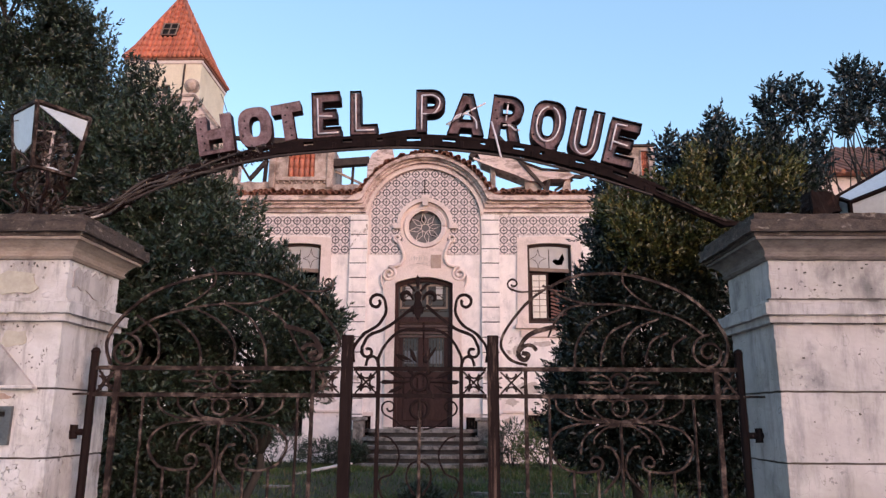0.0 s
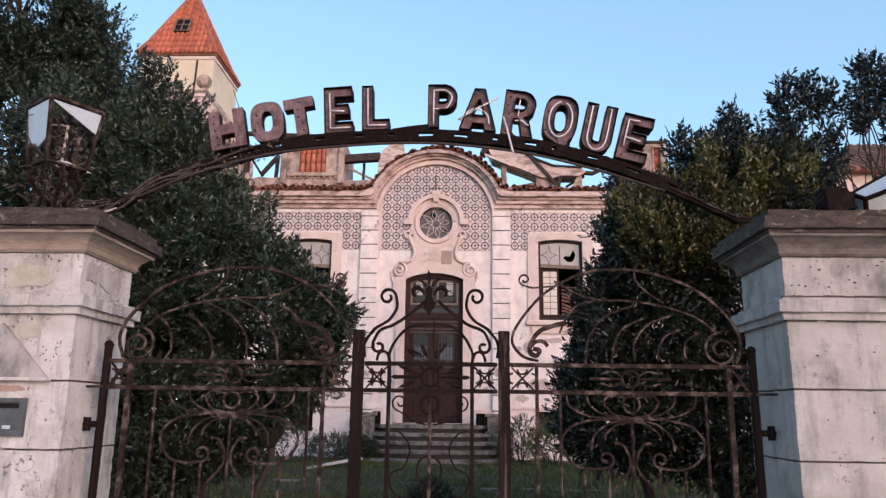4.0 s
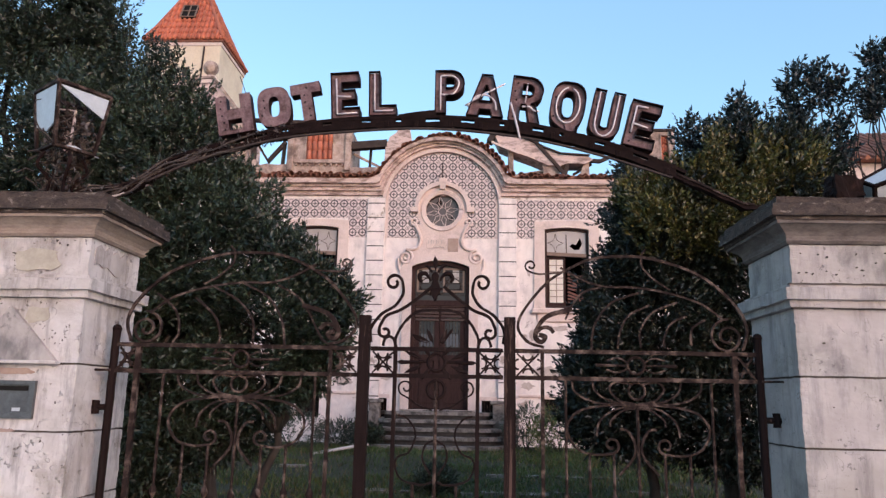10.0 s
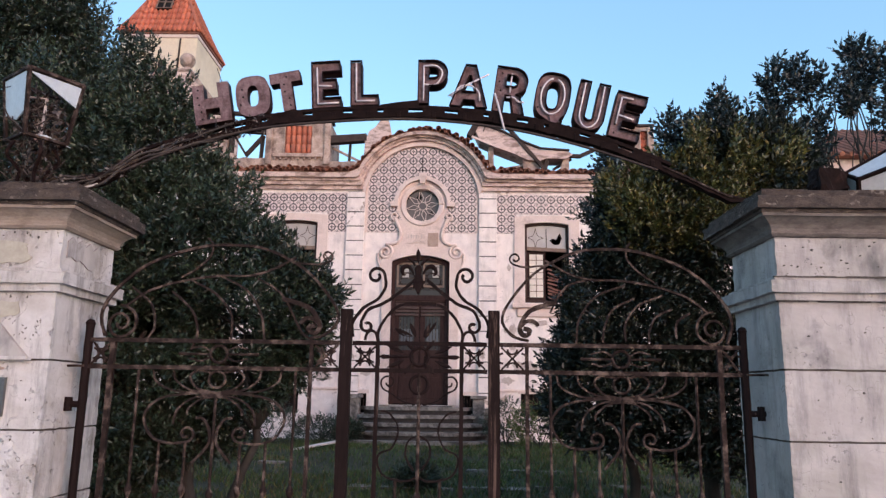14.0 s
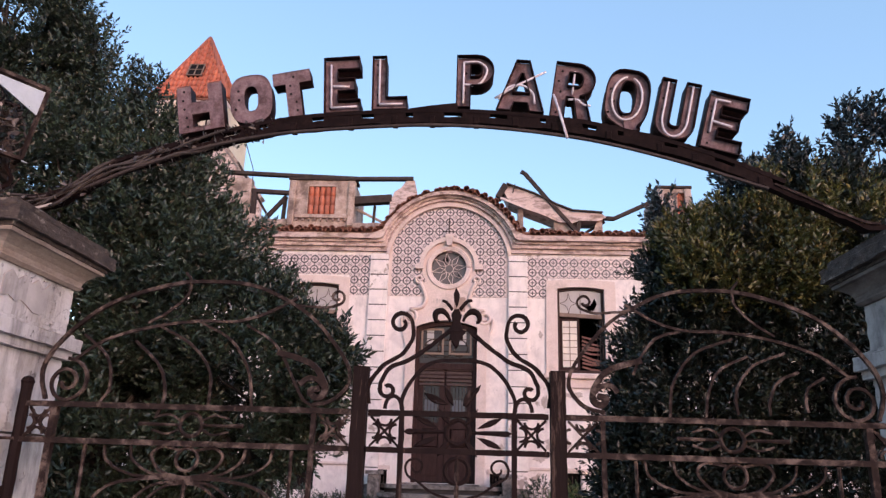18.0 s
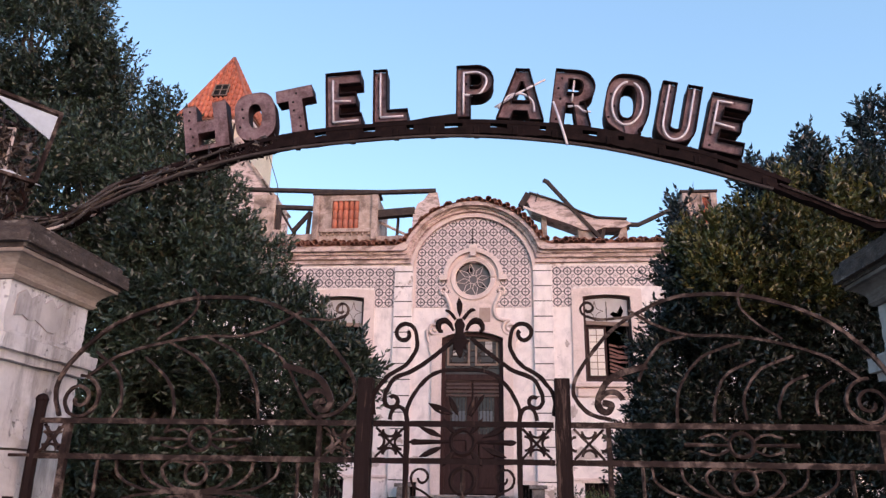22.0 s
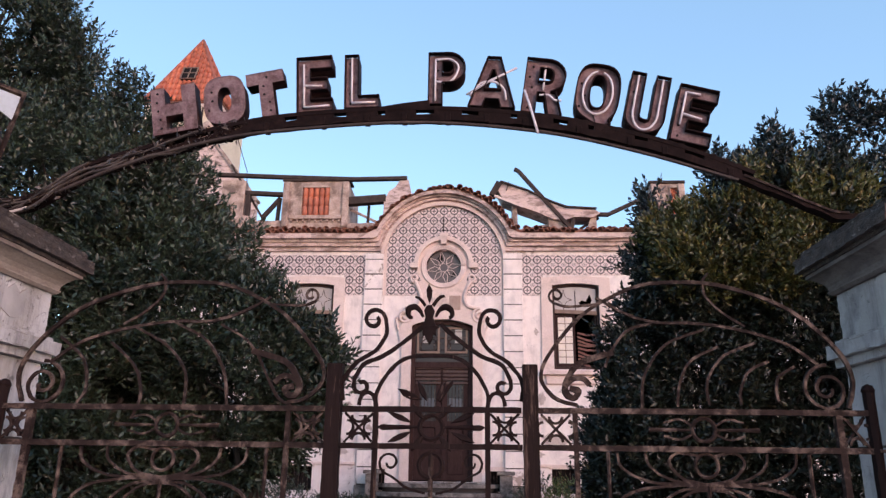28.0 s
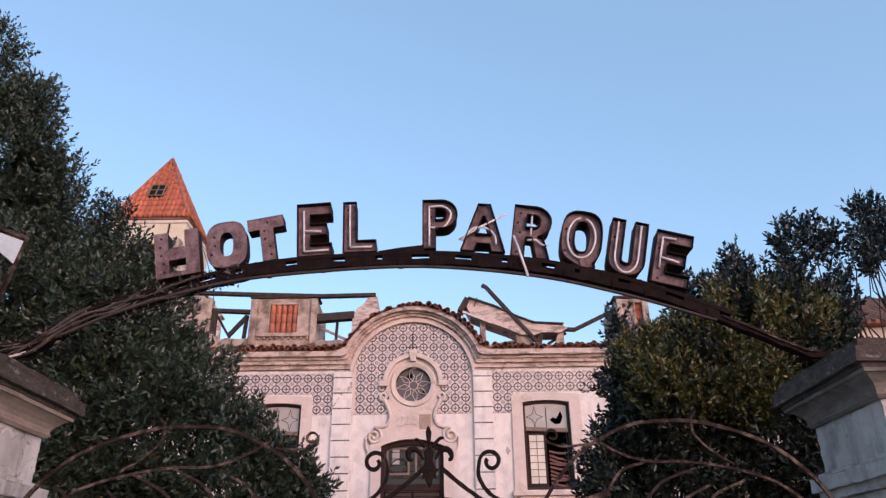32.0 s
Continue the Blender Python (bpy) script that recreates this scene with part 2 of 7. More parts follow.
def peeled(name, coat, coat2, under, dirt, patch=1.6, edge=(0.60, 0.615), specks=True, dirt_amount=0.5, relief=0.5, dist=0.006, cracks=2.3, width=0.006, stain=None, runs=4.5, streak=(0.50, 0.78)):
    """Limewash over render: soft dirt, sharp-edged bare patches, hairline cracks and small pits."""
    m, nt, b = nodes_of(name)
    v = coords(nt)
    tall = coords(nt, (1, 1, 0.20))
    a = tex_noise(nt, v, 7, 8, 0.65)
    big = tex_noise(nt, v, patch, 10, 0.62, 0.3)
    run = tex_noise(nt, tall, runs, 8, 0.7)
    fine = tex_noise(nt, v, 75, 5)
    col = mix(nt, ramp(nt, a, 0.35, 0.7), coat, coat2)
    if stain:
        col = mix(nt, math_node(nt, "MULTIPLY", ramp(nt, tex_noise(nt, v, 3.1, 6, 0.6, 0.5), 0.46, 0.66), 0.75), col, stain)
    bare = ramp(nt, big, *edge)
    col = mix(nt, bare, col, mix(nt, fine, under, tuple(c * 0.7 for c in under)))
    col = mix(nt, math_node(nt, "MULTIPLY", ramp(nt, run, *streak), dirt_amount), col, dirt)
    vor = nt.nodes.new("ShaderNodeTexVoronoi")
    vor.feature = "DISTANCE_TO_EDGE"
    vor.inputs["Scale"].default_value = cracks
    wob = nt.nodes.new("ShaderNodeVectorMath")
    wob.operation = "ADD"
    nz = nt.nodes.new("ShaderNodeTexNoise")
    nz.inputs["Scale"].default_value = 5.0
    nt.links.new(v, nz.inputs["Vector"])
    nt.links.new(v, wob.inputs[0])
    nt.links.new(nz.outputs["Color"], wob.inputs[1])
    nt.links.new(wob.outputs[0], vor.inputs["Vector"])
    crack = math_node(nt, "MULTIPLY", math_node(nt, "LESS_THAN", vor.outputs["Distance"], width), ramp(nt, a, 0.50, 0.60))
    pit = math_node(nt, "MULTIPLY", ramp(nt, tex_noise(nt, v, 42, 4, 0.55, 0.1), 0.60, 0.65), ramp(nt, tex_noise(nt, v, 5.5, 5, 0.6), 0.53, 0.60))
    marks = math_node(nt, "MAXIMUM", crack, pit) if specks else crack
    col = mix(nt, math_node(nt, "MULTIPLY", marks, 0.55), col, dirt)
    nt.links.new(col, b.inputs["Base Color"])
    b.inputs["Roughness"].default_value = 0.9
    h = math_node(nt, "SUBTRACT", math_node(nt, "ADD", math_node(nt, "MULTIPLY", fine, 0.25), a), math_node(nt, "ADD", math_node(nt, "MULTIPLY", bare, 0.6), marks))
    bump(nt, b, h, relief, dist)
    return m


M_PLASTER = peeled("old_white_plaster", (0.77, 0.65, 0.612), (0.84, 0.722, 0.69), (0.47, 0.36, 0.32), (0.24, 0.18, 0.165), patch=1.1, edge=(0.64, 0.66), specks=False, dirt_amount=0.42, stain=(0.60, 0.50, 0.49))
M_PILLAR = peeled("limewashed_pillar", (0.53, 0.468, 0.45), (0.65, 0.588, 0.572), (0.46, 0.39, 0.35), (0.12, 0.096, 0.088), patch=3.0, edge=(0.55, 0.66), dirt_amount=0.55, runs=11.0, streak=(0.49, 0.66), cracks=2.2, relief=1.0, dist=0.009, width=0.004, stain=(0.36, 0.30, 0.265))
# stained coat, also greyed to hold the shade on the right pillar's front
M_PILLAR_GREY = peeled("shade_grey_stained_limewash", (0.405, 0.345, 0.330), (0.50, 0.435, 0.418), (0.21, 0.185, 0.183), (0.12, 0.105, 0.105), patch=2.2, edge=(0.56, 0.68), dirt_amount=0.65, runs=9.0, streak=(0.49, 0.68), cracks=2.5, stain=(0.36, 0.315, 0.285))
M_CAPSTONE = surface("weathered_capstone", (0.024, 0.015, 0.0125), (0.085, 0.056, 0.045), (0.27, 0.215, 0.18), fine=70, mid=14, big=16, amount=0.7, cover=(0.58, 0.64), grain=0.12, relief=0.9, dist=0.010, stretch=(1, 1, 1.6))
M_CAPMOULD = surface("beige_cap_moulding", (0.29, 0.208, 0.168), (0.38, 0.292, 0.242), (0.10, 0.065, 0.052), fine=50, mid=9, big=4, amount=0.6, cover=(0.5, 0.68), relief=0.5, dist=0.004, stretch=(1, 1, 3))
M_CAPDARK = surface("brown_cap_moulding", (0.13, 0.098, 0.088), (0.22, 0.175, 0.155), (0.04, 0.03, 0.027), fine=50, mid=9, big=4, amount=0.6, cover=(0.48, 0.64), relief=0.5, dist=0.004, stretch=(1, 1, 3))
M_STONE = surface("cream_dressed_stone", (0.68, 0.52, 0.47), (0.75, 0.59, 0.545), (0.26, 0.17, 0.135), fine=40, mid=5, big=1.5, amount=0.6, cover=(0.53, 0.72), relief=0.4, dist=0.006)
M_CORNICE = surface("stained_cornice", (0.64, 0.465, 0.42), (0.73, 0.555, 0.51), (0.17, 0.105, 0.085), fine=30, mid=9, big=3.2, amount=0.8, cover=(0.47, 0.61), relief=0.6, dist=0.012, stretch=(1, 1, 2.2))
M_ATTIC = surface("dirty_attic_plaster", (0.40, 0.27, 0.22), (0.60, 0.455, 0.39), (0.10, 0.065, 0.052), fine=30, mid=6, big=2.2, amount=0.8, cover=(0.45, 0.62), relief=0.6, dist=0.012)
M_ROOFTILE = surface("lichened_clay_tile", (0.38, 0.14, 0.085), (0.28, 0.115, 0.08), (0.075, 0.05, 0.042), fine=30, mid=6, big=2.5, amount=0.6, cover=(0.42, 0.62), relief=0.5, dist=0.006, random=0.25)
M_TOWERTILE = surface("orange_clay_tile", (0.56, 0.155, 0.085), (0.46, 0.14, 0.085), (0.24, 0.105, 0.08), fine=12, mid=3, big=0.8, amount=0.6, cover=(0.5, 0.7), relief=0.4, dist=0.01, random=0.2)
M_TOWER = surface("cream_tower_render", (0.70, 0.56, 0.42), (0.76, 0.63, 0.49), (0.42, 0.33, 0.26), fine=20, mid=2, big=0.6, amount=0.4, relief=0.2, dist=0.01)
M_IRON = surface("rusty_worn_iron", (0.011, 0.006, 0.0055), (0.030, 0.017, 0.0145), (0.155, 0.105, 0.086), fine=120, mid=22, big=13, amount=0.85, cover=(0.49, 0.61), rough=0.7, relief=0.6, dist=0.003, spec=0.08, grain=0.08)
# the pale tone, stretched upright, paints streaks of highlight on the posts
M_IRONDARK = surface("black_painted_iron", (0.009, 0.0046, 0.0045), (0.018, 0.0095, 0.009), (0.14, 0.085, 0.068), fine=120, mid=22, big=10, amount=0.7, cover=(0.60, 0.66), rough=0.65, relief=0.6, dist=0.003, spec=0.06, grain=0.05, stretch=(1.6, 1.6, 0.10))
M_SIGNIRON = surface("dark_rusted_sign_iron", (0.006, 0.0032, 0.003), (0.016, 0.0085, 0.008), (0.085, 0.040, 0.032), fine=120, mid=20, big=8, amount=0.35, grain=0.08, cover=(0.55, 0.75), rough=0.7, relief=0.5, dist=0.002, spec=0.05)
M_LETTER = surface("faded_rusty_sign_sheet", (0.165, 0.092, 0.095), (0.29, 0.19, 0.193), (0.036, 0.015, 0.014), fine=140, mid=26, big=11, amount=0.8, cover=(0.46, 0.66), rough=0.6, relief=0.3, dist=0.002, spec=0.12)
# rusty sheet again, with the shade of the letters' side walls in its colour
M_LETTERSIDE = surface("shade_dark_letter_side", (0.009, 0.0045, 0.0048), (0.020, 0.010, 0.010), (0.085, 0.040, 0.035), grain=0.10, fine=120, mid=20, big=8, amount=0.5, rough=0.65, relief=0.3, dist=0.002, spec=0.05)
M_WOOD = surface("weathered_door_wood", (0.019, 0.008, 0.008), (0.042, 0.019, 0.017), (0.09, 0.055, 0.048), fine=40, mid=8, big=3, amount=0.35, rough=0.7, relief=0.4, dist=0.003, stretch=(4, 4, 0.6), spec=0.12)
M_SLAT = surface("faded_brown_slat", (0.055, 0.030, 0.026), (0.10, 0.062, 0.052), (0.02, 0.010, 0.009), fine=40, mid=8, big=4, amount=0.6, rough=0.75, relief=0.4, dist=0.003, stretch=(0.6, 4, 4))
M_FRAME = surface("weathered_brown_frame", (0.040, 0.022, 0.020), (0.075, 0.046, 0.040), (0.018, 0.010, 0.009), fine=60, mid=12, big=4, amount=0.5, rough=0.75, relief=0.4, dist=0.003, spec=0.15)
M_LOUVRE = surface("reddish_louvre_wood", (0.15, 0.062, 0.048), (0.21, 0.10, 0.08), (0.05, 0.022, 0.018), fine=40, mid=8, big=4, amount=0.6, rough=0.75, relief=0.4, dist=0.003, stretch=(0.6, 4, 4))
M_BEAM = surface("charred_roof_beam", (0.045, 0.032, 0.030), (0.08, 0.058, 0.05), (0.015, 0.012, 0.012), fine=40, mid=8, big=2, amount=0.6, rough=0.9, relief=0.5, dist=0.006, spec=0.12)
# near-black colour that stands for the shade inside openings and holes
M_DARK = surface("painted_opening_shade", (0.012, 0.010, 0.010), (0.02, 0.017, 0.016), (0.006, 0.005, 0.005), amount=0.5, spec=0.12)
M_SOIL = surface("garden_soil_and_weeds", (0.016, 0.020, 0.008), (0.026, 0.032, 0.012), (0.022, 0.016, 0.011), fine=30, mid=3, big=0.7, amount=0.6, relief=0.7, dist=0.03)
M_BARE = surface("bare_brown_render", (0.34, 0.225, 0.185), (0.42, 0.30, 0.25), (0.20, 0.12, 0.10), fine=60, mid=12, big=4, amount=0.4)
M_FADEDBARE = surface("faded_bare_render", (0.44, 0.35, 0.32), (0.56, 0.455, 0.42), (0.24, 0.17, 0.15), fine=60, mid=12, big=5, amount=0.5)
# riser stone darkened with the shade that falls beneath each nosing
M_RISER = surface("shade_dark_riser", (0.035, 0.028, 0.026), (0.065, 0.053, 0.048), (0.015, 0.015, 0.012), fine=40, mid=8, big=2.5, amount=0.7, relief=0.6, dist=0.008)
M_BAR = surface("brown_glazing_bar", (0.20, 0.13, 0.10), (0.28, 0.19, 0.15), (0.08, 0.05, 0.04), amount=0.4)
M_STEP = surface("mossy_stone_step", (0.20, 0.165, 0.15), (0.34, 0.285, 0.26), (0.035, 0.03, 0.026), fine=40, mid=9, big=3.5, amount=0.85, cover=(0.44, 0.60), relief=0.6, dist=0.008)
M_BARK = surface("grey_brown_bark", (0.034, 0.026, 0.021), (0.06, 0.046, 0.038), (0.015, 0.011, 0.009), fine=50, mid=12, big=3, amount=0.6, relief=0.8, dist=0.01, stretch=(1, 1, 0.3))
M_METALBOX = surface("grey_painted_metal", (0.10, 0.10, 0.105), (0.145, 0.145, 0.15), (0.05, 0.045, 0.043), fine=80, mid=15, big=6, amount=0.5, rough=0.5, relief=0.2, dist=0.001, metal=0.4)
M_WHITE = surface("white_lantern_glass", (0.46, 0.475, 0.51), (0.52, 0.535, 0.57), (0.30, 0.30, 0.31), fine=60, mid=8, big=4, amount=0.35, rough=0.3, relief=0.05, dist=0.001)
M_TUBE = surface("pinkish_neon_tube", (0.68, 0.57, 0.58), (0.80, 0.70, 0.71), (0.36, 0.26, 0.26), fine=90, mid=20, big=9, amount=0.5, rough=0.25, relief=0.05, dist=0.001)
M_BEIGE = surface("beige_undercoat", (0.40, 0.345, 0.28), (0.50, 0.44, 0.37), (0.30, 0.25, 0.21), fine=60, mid=12, big=5, amount=0.5)
M_VINE = surface("dry_brown_vine", (0.034, 0.023, 0.020), (0.095, 0.070, 0.060), (0.012, 0.008, 0.007), fine=90, mid=24, big=9, amount=0.8, relief=0.6, dist=0.002)
M_JOINT = surface("dark_open_joint", (0.07, 0.055, 0.048), (0.11, 0.085, 0.075), (0.03, 0.025, 0.022), amount=0.6)
M_PAVING = surface("pale_bounce_paving", (0.38, 0.36, 0.34), (0.46, 0.44, 0.41), (0.20, 0.18, 0.165), fine=40, mid=4, big=0.8, amount=0.5, relief=0.3, dist=0.004)


def leaf_material(name, dark, light, dry, share=0.06):
    m, nt, b = nodes_of(name)
    g = nt.nodes.new("ShaderNodeNewGeometry")
    rnd = g.outputs["Random Per Island"]
    v = coords(nt)
    n = tex_noise(nt, v, 1.3, 3)
    col = mix(nt, math_node(nt, "MULTIPLY", rnd, ramp(nt, tex_noise(nt, v, 6.5, 2, 0.5), 0.38, 0.62)), dark, light)
    col = mix(nt, math_node(nt, "MULTIPLY", ramp(nt, n, 0.42, 0.68), 0.6), col, light)
    col = mix(nt, math_node(nt, "LESS_THAN", rnd, share), col, dry)
    nt.links.new(col, b.inputs["Base Color"])
    b.inputs["Roughness"].default_value = 0.40
    b.inputs["Transmission Weight"].default_value = 0.0
    tr = nt.nodes.new("ShaderNodeBsdfTranslucent")
    nt.links.new(col, tr.inputs["Color"])
    ms = nt.nodes.new("ShaderNodeMixShader")
    ms.inputs[0].default_value = 0.10
    out = nt.nodes["Material Output"]
    nt.links.new(b.outputs[0], ms.inputs[1])
    nt.links.new(tr.outputs[0], ms.inputs[2])
    nt.links.new(ms.outputs[0], out.inputs["Surface"])
    return m


M_LEAF = leaf_material("dark_evergreen_leaf", (0.009, 0.015, 0.009), (0.052, 0.074, 0.043), (0.062, 0.054, 0.032))
# one tree in two leaf colours: the lower crown's shade and upper sunlight painted in
M_LEAF_R = leaf_material("shaded_olive_evergreen_leaf", (0.005, 0.007, 0.005), (0.018, 0.025, 0.014), (0.05, 0.042, 0.022), 0.05)
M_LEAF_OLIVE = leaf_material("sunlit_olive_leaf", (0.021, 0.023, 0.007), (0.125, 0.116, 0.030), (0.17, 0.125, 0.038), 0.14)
M_LEAF_BLUE = leaf_material("blue_green_shoot_leaf", (0.008, 0.014, 0.017), (0.030, 0.045, 0.046), (0.05, 0.05, 0.03), 0.04)
M_DEADLEAF = leaf_material("shrivelled_brown_leaf", (0.020, 0.011, 0.009), (0.085, 0.055, 0.042), (0.16, 0.12, 0.10), 0.15)
M_GRASS = leaf_material("rough_grass_blade", (0.024, 0.050, 0.009), (0.100, 0.142, 0.028), (0.17, 0.120, 0.050), 0.18)


def glass_material(name, tint):
    m, nt, b = nodes_of(name)
    v = coords(nt)
    n = tex_noise(nt, v, 3.0, 6)
    nt.links.new(mix(nt, ramp(nt, n, 0.35, 0.7), tint, tuple(c * 0.8 for c in tint)), b.inputs["Base Color"])
    b.inputs["Roughness"].default_value = 0.28
    b.inputs["Specular IOR Level"].default_value = 0.35
    return m


M_GLASS_DARK = glass_material("dirty_dark_pane", (0.03, 0.028, 0.03))
M_GLASS_OCULUS = glass_material("dirty_brown_pane", (0.12, 0.095, 0.09))
M_GLASS_SOOT = glass_material("sooty_brown_pane", (0.04, 0.028, 0.026))
M_GLASS_BLUE = glass_material("grey_blue_pane", (0.10, 0.10, 0.115))
M_GLASS_PALE = glass_material("dusty_pale_pane", (0.44, 0.38, 0.36))
# bright warm colour in place of the sunset mirrored in the glass
M_GLASS_WARM = glass_material("sunset_reflection_pane", (0.74, 0.63, 0.55))


PITCH = 0.243                            # side of one glazed tile


def azulejo(name):
    """A glazed tile: a dark ring round a small flower, with linked quarter rosettes in the corners, drawn about the tile's own middle."""
    m, nt, b = nodes_of(name)
    t = nt.nodes.new("ShaderNodeTexCoord")
    sep = nt.nodes.new("ShaderNodeSeparateXYZ")
    nt.links.new(t.outputs["Object"], sep.inputs[0])
    x, z = (math_node(nt, "ABSOLUTE", sep.outputs[k]) for k in (0, 2))

    def dist(u, w):
        return math_node(nt, "SQRT", math_node(nt, "ADD", math_node(nt, "MULTIPLY", u, u), math_node(nt, "MULTIPLY", w, w)))

    def ring(d, at, half):
        return math_node(nt, "LESS_THAN", math_node(nt, "ABSOLUTE", math_node(nt, "SUBTRACT", d, at)), half)

    h = PITCH / 2
    r = dist(x, z)
    rc = dist(math_node(nt, "SUBTRACT", h, x), math_node(nt, "SUBTRACT", h, z))
    lo, hi = math_node(nt, "MINIMUM", x, z), math_node(nt, "MAXIMUM", x, z)
    main = ring(r, 0.084, 0.0165)
    petals = math_node(nt, "MULTIPLY", math_node(nt, "LESS_THAN", r, 0.050), math_node(nt, "LESS_THAN", lo, 0.012))
    link = math_node(nt, "MULTIPLY", math_node(nt, "LESS_THAN", lo, 0.015), math_node(nt, "GREATER_THAN", r, 0.09))
    corner = math_node(nt, "MAXIMUM", math_node(nt, "LESS_THAN", rc, 0.022), ring(rc, 0.042, 0.007))
    v = coords(nt)
    n = tex_noise(nt, v, 25, 4)
    i = nt.nodes.new("ShaderNodeObjectInfo")
    ground = mix(nt, ramp(nt, n, 0.4, 0.7), (0.74, 0.57, 0.54), (0.64, 0.49, 0.465))
    ground = mix(nt, math_node(nt, "MULTIPLY", i.outputs["Random"], 0.35), ground, (0.46, 0.35, 0.325))
    dark = mix(nt, ramp(nt, tex_noise(nt, v, 60, 3), 0.4, 0.7), (0.022, 0.015, 0.018), (0.07, 0.05, 0.055))
    col = mix(nt, math_node(nt, "MULTIPLY", math_node(nt, "MAXIMUM", corner, link), 0.8), ground, (0.10, 0.07, 0.072))
    col = mix(nt, math_node(nt, "MULTIPLY", math_node(nt, "MAXIMUM", main, petals), 0.93), col, dark)
    nt.links.new(col, b.inputs["Base Color"])
    b.inputs["Roughness"].default_value = 0.35
    return m


M_AZULEJO = azulejo("glazed_patterned_tile")

# ---- ground ----
def ground_height(x, y):
    f = min(max((y - 0.5) / 11.0, 0.0), 1.0)
    rise = 0.46 * f * f * (3 - 2 * f)
    return rise + 0.05 * noise.noise(Vector((x * 0.35, y * 0.35, 0))) * (1 if 0.8 < y < 60 else 0)


def build_ground():
    xs = [-2500, -400, -80, -30] + [i * 0.5 - 14 for i in range(57)] + [30, 80, 400, 2500]
    ys = [-2500, -300, -60, -20, -8, -4, -2, 0.5] + [1 + i * 0.45 for i in range(30)] + [16, 24, 40, 90, 400, 2500]
    vs = [(x, y, ground_height(x, y)) for y in ys for x in xs]
    n = len(xs)
    fs = [(j * n + i, j * n + i + 1, (j + 1) * n + i + 1, (j + 1) * n + i) for j in range(len(ys) - 1) for i in range(n - 1)]
    return tagged(part("ground", (vs, [], fs), M_SOIL, smooth=True), "overgrown garden soil with weeds", "ground", kind="structure")


build_ground()
# out of view; its pale colour throws fill light up onto pillars and gate
pv = bm_new()
box(pv, -12, 12, -9, 0.62, -0.05, 0.06, 0.01)
tagged(part("pavement", pv, M_PAVING), "unseen paving before the gate, kept pale to bounce light", "pavement", kind="structure")

# ---- hotel front: wall with openings ----
WY, WT = 13.60, 0.45                     # face of the wall, its thickness
CX, CZ, RI = -0.49, 6.18, 1.44           # middle and inner radius of the gable arch
DOOR = (-1.19, 0.21, 1.27, 4.67)
WINS = ((2.03, 3.10, 3.70, 5.60), (-4.10, -3.03, 3.70, 5.60))
VENTS = ((-2.12, -1.70, 1.08, 1.52), (0.53, 0.93, 1.08, 1.50), (1.91, 2.50, 1.05, 1.56), (-3.9, -3.3, 1.05, 1.56))

OCULUS = (CX + 0.015, 6.08, 0.42)

hotel = thing("hotel_building", (CX, WY, 0.2), "derelict cream hotel front with tiled gable and ruined roof", "building")


def wall_with_holes(x0, x1, z0, z1, holes, y0, y1):
    """A wall cut into blocks round rectangular openings."""
    bm = bm_new()
    xs = sorted({x0, x1, *[h[0] for h in holes], *[h[1] for h in holes]})
    zs = sorted({z0, z1, *[h[2] for h in holes], *[h[3] for h in holes]})
    keep = {}
    for i in range(len(xs) - 1):
        for j in range(len(zs) - 1):
            mx, mz = (xs[i] + xs[i + 1]) / 2, (zs[j] + zs[j + 1]) / 2
            keep[i, j] = not any(h[0] < mx < h[1] and h[2] < mz < h[3] for h in holes)
    vf, vb = {}, {}

    def vert(d, i, j, y):
        if (i, j) not in d:
            d[i, j] = bm.verts.new((xs[i], y, zs[j]))
        return d[i, j]

    for (i, j), k in keep.items():
        if not k:
            continue
        bm.faces.new([vert(vf, a, b, y0) for a, b in ((i, j), (i + 1, j), (i + 1, j + 1), (i, j + 1))])
        bm.faces.new([vert(vb, a, b, y1) for a, b in ((i, j + 1), (i + 1, j + 1), (i + 1, j), (i, j))])
        for di, dj, e in ((-1, 0, ((i, j + 1), (i, j))), (1, 0, ((i + 1, j), (i + 1, j + 1))), (0, -1, ((i, j), (i + 1, j))), (0, 1, ((i + 1, j + 1), (i, j + 1)))):
            if not keep.get((i + di, j + dj), False):
                (a, b), (c, d) = e
                bm.faces.new((vert(vf, a, b, y0), vert(vb, a, b, y1), vert(vb, c, d, y1), vert(vf, c, d, y0)))
    return bm


EAST, WEST = 8.6, -9.2
holes = [(*DOOR[:3], 4.815), *[(*w_[:3], 5.70) for w_ in WINS], *VENTS, (OCULUS[0] - 0.42, OCULUS[0] + 0.42, OCULUS[1] - 0.42, OCULUS[1] + 0.42)]
part("wall", wall_with_holes(WEST, EAST, 0.0, 6.46, holes, WY, WY + WT), M_PLASTER, hotel, "peeling cream plaster wall")
# the gable above the eaves line
pts = [(CX + (RI + 0.2) * math.cos(radians(a)), CZ + (RI + 0.2) * math.sin(radians(a))) for a in range(11, 170, 6)]
g = flat_shape([pts, [(OCULUS[0] + 0.43 * math.cos(radians(a)), max(OCULUS[1] + 0.43 * math.sin(radians(a)), 6.47)) for a in range(67, 114, 6)]], WT)
g.transform(Matrix.Translation((0, WY, 0)))
part("gable_wall", g, M_PLASTER, hotel)
for x0, x1 in ((WEST, WEST + 0.4), (EAST - 0.4, EAST)):
    part("side_wall", box(bm_new(), x0, x1, WY + WT, 26, 0, 6.46), M_PLASTER, hotel)
part("rear_wall", box(bm_new(), WEST, EAST, 26, 26.4, 0, 6.46), M_PLASTER, hotel)
